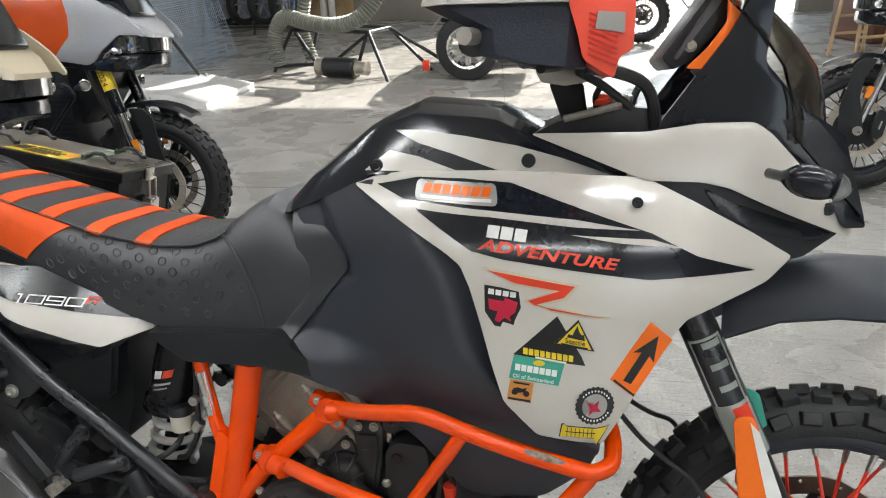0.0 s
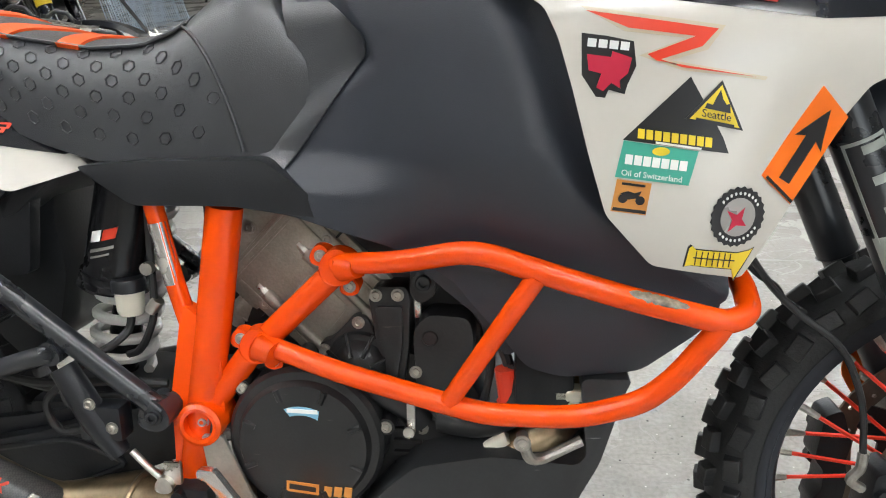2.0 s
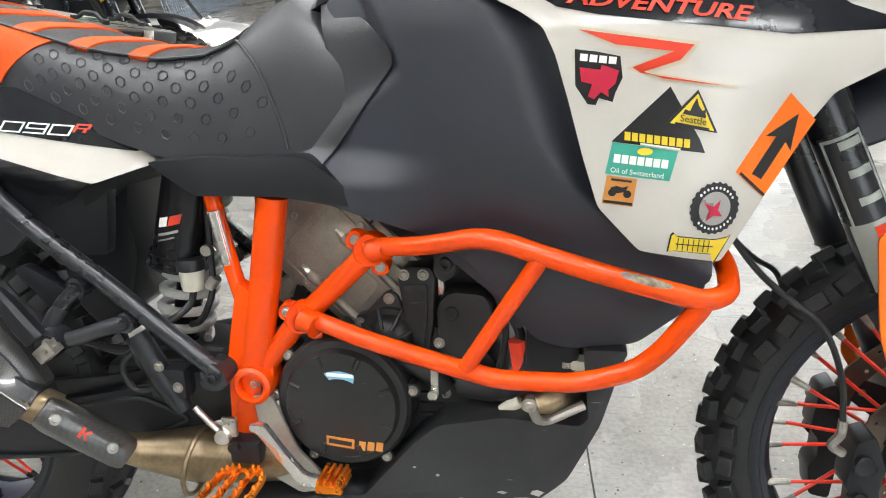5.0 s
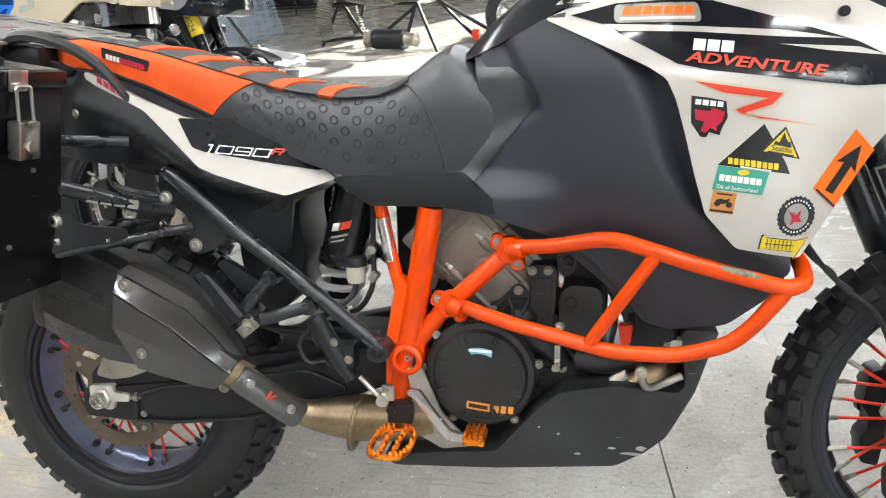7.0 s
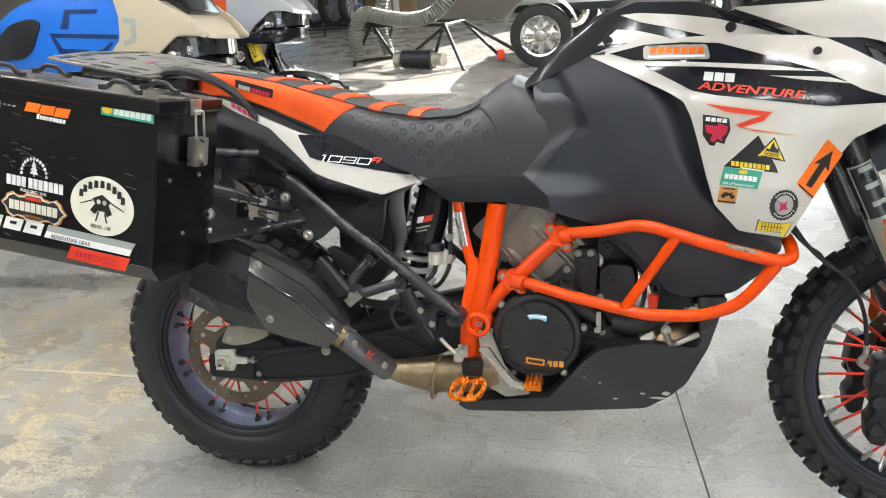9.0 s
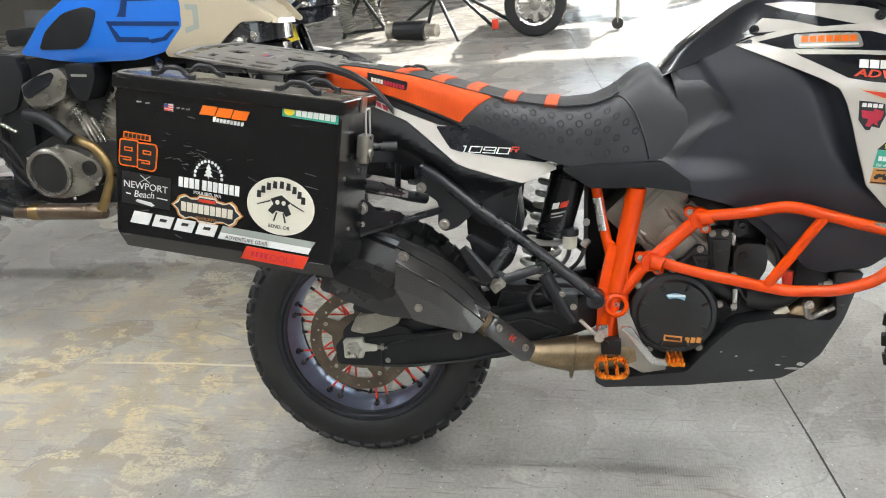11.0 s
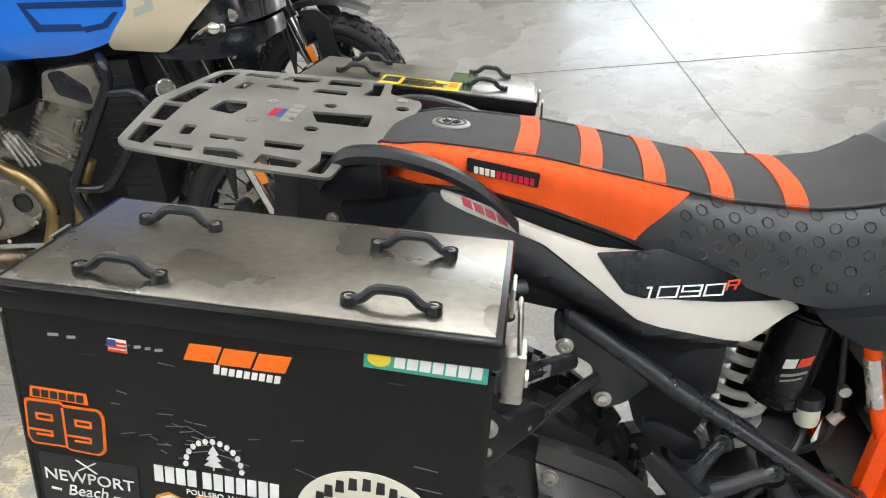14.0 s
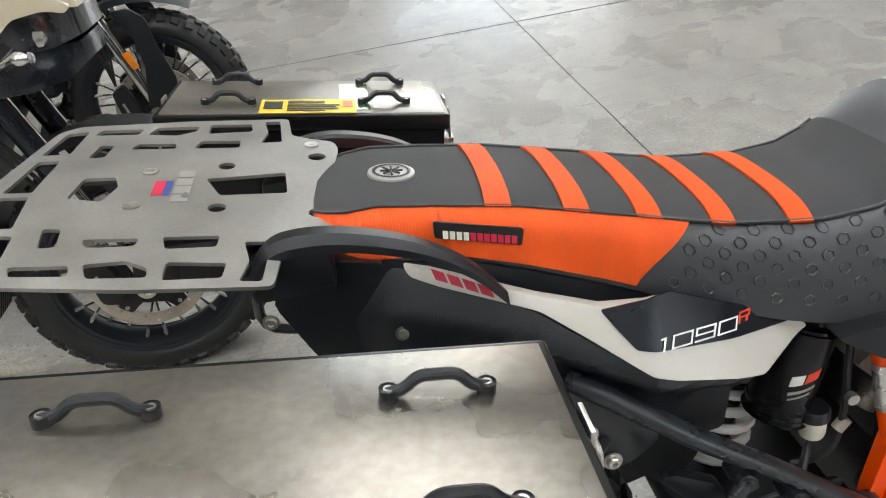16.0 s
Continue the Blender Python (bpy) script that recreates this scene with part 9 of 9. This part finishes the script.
    ex = part("exhaust", sweep(smooth_path([(-0.735, -0.215, 0.625), (-0.690, -0.235, 0.612), (-0.640, -0.243, 0.588), (-0.602, -0.245, 0.535), (-0.595, -0.245, 0.480), (-0.640, -0.24, 0.390), (-0.672, -0.235, 0.345)], 6), 0.0185, 16), "brass", b, "bronze header pipe")
    part("second_pipe", sweep(smooth_path([(-0.46, -0.20, 0.62), (-0.515, -0.215, 0.52), (-0.545, -0.22, 0.42), (-0.60, -0.225, 0.345)], 5), 0.017, 14), "brass", ex)
    part("heat_guard", sweep(smooth_path([(-0.93, -0.205, 0.720), (-0.84, -0.225, 0.700), (-0.735, -0.238, 0.622)], 5), 0.027, 14), "black", ex)
    part("collector", sweep([(-1.08, -0.225, 0.335), (-1.00, -0.228, 0.337), (-0.96, -0.23, 0.338), (-0.72, -0.23, 0.335), (-0.66, -0.228, 0.330)], [0.024, 0.028, 0.032, 0.032, 0.024], 18), "pipe_brown", ex)
    part("pipe_band", sweep([(-0.985, -0.229, 0.337), (-0.940, -0.23, 0.338)], 0.0335, 18), "brass", ex)
    part("muffler", sweep([(-1.06, -0.225, 0.335), (-1.35, -0.22, 0.42), (-1.75, -0.22, 0.58)], [0.026, 0.055, 0.055], 18), "black_matt", ex)
    sk = part("skid_plate", plate(rounded([(-0.330, 0.507), (-0.315, 0.437), (-0.390, 0.378), (-0.453, 0.269), (-0.528, 0.251), (-0.71, 0.238), (-0.766, 0.245), (-0.756, 0.268), (-0.578, 0.335), (-0.555, 0.377), (-0.522, 0.405), (-0.488, 0.407), (-0.448, 0.425), (-0.412, 0.429), (-0.390, 0.476)], 0.008), -0.146, -0.138, 0.002,
                                    [[(-0.379, 0.459), (-0.338, 0.484), (-0.335, 0.474), (-0.377, 0.449)], [(-0.373, 0.437), (-0.334, 0.462), (-0.331, 0.451), (-0.372, 0.426)], [(-0.713, 0.263), (-0.587, 0.310), (-0.594, 0.285), (-0.638, 0.268)]]), "alu_satin", b, "silver skid plate")
    part("plate_floor", plate(rounded([(-0.757, 0.245), (-0.53, 0.256), (-0.46, 0.276), (-0.395, 0.375), (-0.390, 0.368), (-0.450, 0.262), (-0.53, 0.246), (-0.757, 0.236)], 0.003), -0.138, 0.14, 0.001), "alu_satin", sk)
    bolt(sk, -0.516, -0.147, 0.387, 0.013, "steel")
    rg = part("regulator", plate(rounded([(-0.390, 0.392), (-0.325, 0.410), (-0.368, 0.311), (-0.421, 0.265), (-0.452, 0.270)], 0.006), -0.128, -0.02, 0.004), "black_matt", b, "black finned regulator")
    for k in range(8):
        part("regulator_fin", plate([(-0.372, 0.392), (-0.316, 0.408), (-0.361, 0.309), (-0.416, 0.262)], -0.126 + 0.0135 * k, -0.121 + 0.0135 * k), "black_matt", rg)
    part("swingarm", box(-1.70, -1.02, -0.12, 0.12, 0.33, 0.42, 0.03), "frame_black", b)
    part("seat", ring_loft([[(x, -w, z - 0.09), (x, -w * 0.8, z), (x, w * 0.8, z), (x, w, z - 0.09)] for x, w, z in ((-1.62, 0.10, 1.02), (-1.35, 0.15, 1.0), (-1.20, 0.16, 0.95), (-1.02, 0.14, 0.95), (-0.90, 0.10, 1.0))]), "seat", b)
    part("tail", box(-1.75, -1.0, -0.11, 0.11, 0.83, 0.93, 0.03), "black", b)
    part("side_cover", plate(rounded([(-1.10, 0.95), (-0.96, 0.945), (-0.94, 0.86), (-1.00, 0.74), (-1.12, 0.70)], 0.02), -0.165, 0.165, 0.012), "black", b)
    part("shift_rod", cyl((-1.15, -0.205, 0.74), (-0.985, -0.21, 0.655), 0.008, seg=10), "alu_bright", b)
    fp = part("foot_peg", join(box(-1.05, -0.985, -0.27, -0.17, 0.40, 0.425, 0.006), cyl((-1.02, -0.19, 0.50), (-1.02, -0.16, 0.50), 0.030, seg=18, r=0.004)), "black_matt", b)
    for k in range(3):
        part("hose", sweep(smooth_path([(-1.10, -0.16, 0.62 - 0.05 * k), (-1.03, -0.20, 0.58 - 0.06 * k), (-1.00, -0.19, 0.48 - 0.03 * k), (-1.04, -0.18, 0.40)], 5), 0.007, 8), "rubber_hose", fp)
    part("handlebar", moved(sweep(round_path([(-0.44, -0.44, 1.26), (-0.36, -0.20, 1.29), (-0.31, 0, 1.24), (-0.36, 0.20, 1.29), (-0.44, 0.44, 1.26)], 0.06), 0.013, 10), st), "black", b)
    part("lower_triple", moved(box(-0.21, -0.09, -0.145, 0.145, 0.865, 0.905, 0.01), st), "black", b)
    sg = part("turn_signal", sweep(smooth_path([(-0.10, -0.17, 0.905), (-0.06, -0.21, 0.925), (-0.01, -0.24, 0.945), (0.03, -0.25, 0.946)], 5), [0.008] * 10 + [0.010, 0.013, 0.016, 0.014, 0.010, 0.004], 12), "chrome", b, "chrome turn signal on a stalk")
    part("signal_lens", lathe([(0, 0), (0, 0.012), (0.006, 0.010), (0.009, 0)], 16, "X", (0.03, -0.25, 0.946)), "lens", sg)
    for k in range(3):
        part("wiring", sweep(smooth_path([(-0.22 + 0.02 * k, -0.14, 0.88), (-0.16, -0.165 + 0.02 * k, 0.76), (-0.12 + 0.02 * k, -0.13, 0.62), (-0.10, -0.12, 0.45)], 6), 0.005, 8), "rubber_hose", b)
    return b


def wrap_tag(p0, p1):
    ax_ = (p1 - p0).normalized()
    u = ax_.cross(Vector((0, 1, 0))).normalized()
    v = ax_.cross(u)
    return ring_loft([[p0.lerp(p1, t) + (u * math.cos(2 * math.pi * k / 20) + v * math.sin(2 * math.pi * k / 20)) * 0.031 for k in range(20)] for t in (0.235, 0.385)])


blue_at = pose(-0.62, 1.06, 0, -7, 0, 0)
tourer("vivid blue and cream adventure touring motorcycle with bronze exhaust", blue_at, "blue", "cream", steer=10)
white_at = pose(-0.73, 2.08, 0, -7, 0, 0)
wb = tourer("orange and light grey adventure touring motorcycle with a yellow year tag", white_at, "orange_paint", "grey_paint", True, 6)
yt = [o for o in wb.children if o.name.startswith("year_tag")][0]
ft0, ft1 = Vector((-0.205, -0.115, 1.05)), Vector((0.005, -0.115, 0.345))
fdir = (ft1 - ft0).normalized()
tg = lettering("2024", 0.036, ft0.lerp(ft1, 0.31) + Vector((-0.012, -0.0325, -0.004)), fdir, (-fdir.z, 0, fdir.x), 0.001, align="CENTER")
tg.transform(pose(0, 0, 0, 0, 0, 6))
part("year_print", tg, "paint_black", yt)
gold_at = pose(2.68, 3.25, 0, 6, 0, 172)
tourer("dark motorcycle with copper trim parked beside the stools", gold_at, "orange_paint", "black", steer=-8)
far_at = pose(0.3, 9.2, 0, -6, 0, 176)
tourer("dark motorcycle parked near the open door", far_at, "black_gloss", "black", steer=5)

# ---- workshop things in the distance ----
# wire mesh panels leaning against a rack
mesh_panel = None
for k, (x, y, rz, ry) in enumerate(((-3.20, 6.85, 88, 14), (-3.32, 6.95, 90, 12), (-3.45, 7.05, 92, 10))):
    if mesh_panel is None:
        mesh_panel = thing("wire_panel", "leaning galvanised wire mesh panel", "wire panel", pose(x, y, 0, 0, 0, rz) @ pose(0, 0, 0, -ry, 0, 0), "wire mesh panels")
        bms = [cyl((0.05 * i, 0, 0.0), (0.05 * i, 0, 1.25), 0.0035, seg=5) for i in range(31)]
        o = part("wire_grid", join(*bms), "galv", mesh_panel)
        o["kind"] = "stuff"
        o = part("wire_grid", join(*[cyl((0, 0.006, 0.05 * i), (1.5, 0.006, 0.05 * i), 0.0035, seg=5) for i in range(26)]), "galv", mesh_panel)
        o["kind"] = "stuff"
        for x0 in (0.0, 1.5):
            part("edge_wire", cyl((x0, 0.003, 0), (x0, 0.003, 1.25), 0.006, seg=8), "galv", mesh_panel)
    else:
        copy_thing(mesh_panel, pose(x, y, 0, 0, 0, rz) @ pose(0, 0, 0, -ry, 0, 0))

# low aluminium lift table with a strap
lift = thing("lift_table", "low bare aluminium lift table with riveted sides", "lift table", pose(-2.05, 6.25, 0, 0, 0, 178))
part("deck", ring_loft([[(0, 0, 0.0), (0, 0, 0.05), (0, 1.0, 0.05), (0, 1.0, 0.0)], [(0.45, 0, 0.0), (0.45, 0, 0.13), (0.45, 1.0, 0.13), (0.45, 1.0, 0.0)], [(2.1, 0, 0.0), (2.1, 0, 0.13), (2.1, 1.0, 0.13), (2.1, 1.0, 0.0)]]), "tray", lift, "bright aluminium deck")
for k in range(9):
    part("rivet", cyl((0.55 + 0.16 * k, 0.996, 0.09), (0.55 + 0.16 * k, 1.004, 0.09), 0.012, seg=8), "steel", lift)
part("wheel_chock", box(1.4, 1.55, 0.25, 0.5, 0.13, 0.40, 0.02), "steel", lift)
strap = thing("tie_down_strap", "black tie-down strap with steel hook", "strap", pose(0, 0, 0))
part("webbing", sweep([(-2.50, 6.0, 0.17), (-2.75, 6.0, 0.54), (-2.99, 6.0, 0.87)], 0.018, 6, 0.3), "rubber_hose", strap)
part("hook", sweep(smooth_path([(-2.50, 6.0, 0.18), (-2.46, 6.05, 0.14), (-2.42, 6.03, 0.16), (-2.43, 5.99, 0.20)], 4), 0.008, 8), "steel", strap)

# black tube stand with corrugated extraction hoses
stand = thing("tube_stand", "black welded tube stand with sloping legs", "stand", pose(-1.35, 6.95, 0, 0, 0, -20))
for name, pts in (("leg", [(-0.85, -0.10, 0.0), (-0.60, -0.02, 0.46)]), ("leg", [(-0.85, 0.55, 0.0), (-0.60, 0.45, 0.46)]), ("leg", [(0.75, -0.18, 0.0), (0.42, 0.0, 0.46)]), ("leg", [(0.85, 0.55, 0.0), (0.40, 0.42, 0.46)]),
                  ("top_rail", [(-0.60, -0.02, 0.46), (0.42, 0.0, 0.46)]), ("top_rail", [(-0.60, 0.45, 0.46), (0.40, 0.42, 0.46)]), ("cross_rail", [(-0.60, -0.02, 0.46), (-0.60, 0.45, 0.46)]), ("cross_rail", [(0.42, 0.0, 0.46), (0.40, 0.42, 0.46)]),
                  ("foot_rail", [(-0.84, -0.10, 0.06), (-0.3, 0.0, 0.10)]), ("brace", [(-0.55, -0.02, 0.44), (-0.25, 0.0, 0.03)]), ("brace", [(-0.20, 0.0, 0.05), (0.38, 0.0, 0.42)]), ("brace", [(0.40, 0.0, 0.45), (0.25, -0.05, 0.02)]), ("brace", [(0.42, 0.42, 0.45), (1.15, 0.50, 0.06)])):
    part(name, cyl(pts[0], pts[1], 0.020, seg=10), "black_matt", stand)
motor = thing("motor_unit", "dark cylindrical motor with steel fittings on the floor", "motor", pose(-1.25, 6.75, 0.11, 0, 0, -15))
part("body", cyl((-0.20, 0, 0), (0.16, 0, 0), 0.105, seg=24, r=0.01), "black", motor)
part("end_cap", cyl((0.18, 0, 0), (0.30, 0, 0), 0.070, seg=20, r=0.01), "engine_grey", motor)
part("end_cap", cyl((-0.30, 0, 0), (-0.22, 0, 0), 0.09, seg=20, r=0.01), "engine_grey", motor)


def duct(name, pts, r, label):
    path = smooth_path(pts, 10)
    fine = []
    for a, b in zip(path, path[1:]):
        for k in range(3):
            fine.append(a.lerp(b, k / 3))
    ob = solid(name, sweep(fine, [r * (1.0 if k % 3 else 0.80) for k in range(len(fine))], 14), "duct", label, "hose", group="extraction hoses")
    return ob


duct("extraction_hose", [(-2.02, 6.95, 0.11), (-2.08, 7.0, 0.35), (-1.95, 7.0, 0.60), (-1.65, 6.92, 0.56), (-1.35, 6.85, 0.53), (-1.05, 6.82, 0.60), (-0.85, 6.9, 0.85), (-0.85, 7.0, 1.3), (-0.88, 7.05, 2.4)], 0.085, "grey corrugated extraction hose draped over the stand")
duct("extraction_hose", [(-1.75, 7.25, 0.10), (-1.85, 7.3, 0.45), (-1.75, 7.25, 0.85), (-1.6, 7.2, 1.4), (-1.5, 7.2, 2.4)], 0.075, "grey corrugated extraction hose hanging from above")

# small trailer: wheel, axle, tongue jack, red lamp
tr = thing("trailer", "small utility trailer with a silver spoked steel wheel", "trailer", pose(0.12, 6.62, 0.325))
tw_ = part("wheel", lathe([(-0.09, 0.21), (-0.095, 0.26), (-0.085, 0.31), (-0.05, 0.325), (0.05, 0.325), (0.085, 0.31), (0.095, 0.26), (0.09, 0.21)], 48, closed=True), "rubber", tr, "trailer tyre on silver rim")
part("rim", lathe([(-0.085, 0.205), (-0.09, 0.215), (-0.075, 0.19), (-0.03, 0.175), (0.05, 0.175), (0.08, 0.215)], 40), "alu_bright", tw_)
for k in range(8):
    a = 2 * math.pi * k / 8
    part("rim_spoke", plate([(0.05 * math.cos(a - 0.5), 0.05 * math.sin(a - 0.5)), (0.18 * math.cos(a - 0.17), 0.18 * math.sin(a - 0.17)), (0.18 * math.cos(a + 0.17), 0.18 * math.sin(a + 0.17)), (0.05 * math.cos(a + 0.5), 0.05 * math.sin(a + 0.5))], -0.055, -0.045), "alu_bright", tw_)
part("hub", lathe([(-0.045, 0.060), (-0.095, 0.052), (-0.105, 0.035), (-0.105, 0)], 20), "alu", tw_)
part("axle", cyl((0, 0.05, 0), (0, 1.35, 0), 0.03, seg=12), "black_matt", tr)
part("bed", box(-0.30, 1.0, 0.16, 1.25, 0.22, 0.30, 0.01), "black_matt", tr)
part("mudguard", ring_loft([[(0.40 * math.sin(a), -0.12, 0.40 * math.cos(a)), (0.40 * math.sin(a), 0.12, 0.40 * math.cos(a)), (0.39 * math.sin(a), 0.12, 0.39 * math.cos(a)), (0.39 * math.sin(a), -0.12, 0.39 * math.cos(a))] for a in [radians(-70 + 10 * k) for k in range(15)]]), "alu", tr)
part("tail_lamp", box(-0.46, -0.39, -0.10, -0.03, -0.22, -0.12, 0.01), "paint_red", tr, "red tail lamp")
part("jack_wheel", lathe([(-0.02, 0.0), (-0.02, 0.06), (0.02, 0.06), (0.02, 0.0)], 18, centre=(0.85, 0.10, -0.262)), "rubber", tr)
part("jack_post", cyl((0.85, 0.10, -0.26), (0.85, 0.10, 0.25), 0.022, seg=10), "steel", tr)

# wheels stored on a low rack against the wall, timber shelf legs
rackw = thing("tyre_rack", "black metal floor rack with spare wheels", "rack", pose(-3.9, 10.9, 0))
for x0, x1, y, z in ((-0.9, 0.9, -0.25, 0.12), (-0.9, 0.9, 0.25, 0.12), (-0.9, 0.9, 0.25, 1.0)):
    part("rail", cyl((x0, y, z), (x1, y, z), 0.018, seg=8), "black_matt", rackw)
for x in (-0.88, 0.0, 0.88):
    part("post", cyl((x, -0.25, 0.0), (x, 0.25, 1.0), 0.018, seg=8), "black_matt", rackw)
spare = None
for k, x in enumerate((-4.5, -4.15, -3.8, -3.45)):
    at = pose(x, 10.9, 0.46, 0, 0, 72)
    if spare is None:
        spare = thing("spare_wheel", "spare motorcycle wheel standing in the rack", "wheel", at, "spare wheels")
        part("tyre", lathe([(-0.05, 0.24), (-0.065, 0.29), (-0.04, 0.325), (0.04, 0.325), (0.065, 0.29), (0.05, 0.24)], 40, closed=True), "rubber", spare)
        part("rim", lathe([(-0.05, 0.235), (-0.03, 0.225), (0.03, 0.225), (0.05, 0.235)], 40), "rim", spare)
        for a in range(6):
            part("rim_spoke", cyl((0, 0, 0), (0.23 * math.cos(a * math.pi / 3), 0, 0.23 * math.sin(a * math.pi / 3)), 0.014, seg=6), "rim", spare)
    else:
        copy_thing(spare, at)
shelf = thing("timber_shelf", "pale timber shelf on white painted legs", "shelf", pose(-3.3, 12.0, 0))
for x in (-0.55, -0.40, 0.15, 0.30):
    part("leg", box(x, x + 0.09, -0.2, -0.11, 0, 1.8, 0.004), "trim", shelf)
part("board", box(-0.8, 0.6, -0.3, 0.3, 0.55, 0.60, 0.004), "wood", shelf)
part("back_board", box(-0.8, 0.6, 0.28, 0.31, 0.1, 1.8, 0.004), "wood", shelf)

# bar stools by the wall
stool = None
for k, (x, y, rz) in enumerate(((4.15, 7.75, 20), (4.75, 8.1, -15))):
    at = pose(x, y, 0, 0, 0, rz)
    if stool is None:
        stool = thing("bar_stool", "pale timber bar stool with a grey cushion", "stool", at, "bar stools")
        for dx, dy in ((-0.18, -0.18), (0.18, -0.18), (-0.18, 0.18), (0.18, 0.18)):
            part("leg", cyl((dx * 1.15, dy * 1.15, 0), (dx * 0.9, dy * 0.9, 0.70), 0.02, seg=8), "wood", stool)
        for z in (0.22, 0.40):
            part("stretcher", box(-0.2, 0.2, -0.2, -0.18, z, z + 0.03, 0.004), "wood", stool)
            part("stretcher", box(-0.2, 0.2, 0.18, 0.20, z, z + 0.03, 0.004), "wood", stool)
        part("seat", box(-0.2, 0.2, -0.2, 0.2, 0.70, 0.74, 0.01), "wood", stool)
        part("cushion", box(-0.19, 0.19, -0.19, 0.19, 0.74, 0.79, 0.02), "duct", stool)
    else:
        copy_thing(stool, at)
arm = thing("armchair", "dark brown leather armchair", "armchair", pose(4.9, 9.2, 0, 0, 0, 200))
part("base", box(-0.42, 0.42, -0.4, 0.4, 0.0, 0.42, 0.05), "wood_dark", arm)
part("back", box(-0.42, 0.42, 0.25, 0.45, 0.4, 0.95, 0.06), "wood_dark", arm)
part("arm", box(-0.48, -0.34, -0.4, 0.4, 0.0, 0.62, 0.05), "wood_dark", arm)
part("arm", box(0.34, 0.48, -0.4, 0.4, 0.0, 0.62, 0.05), "wood_dark", arm)
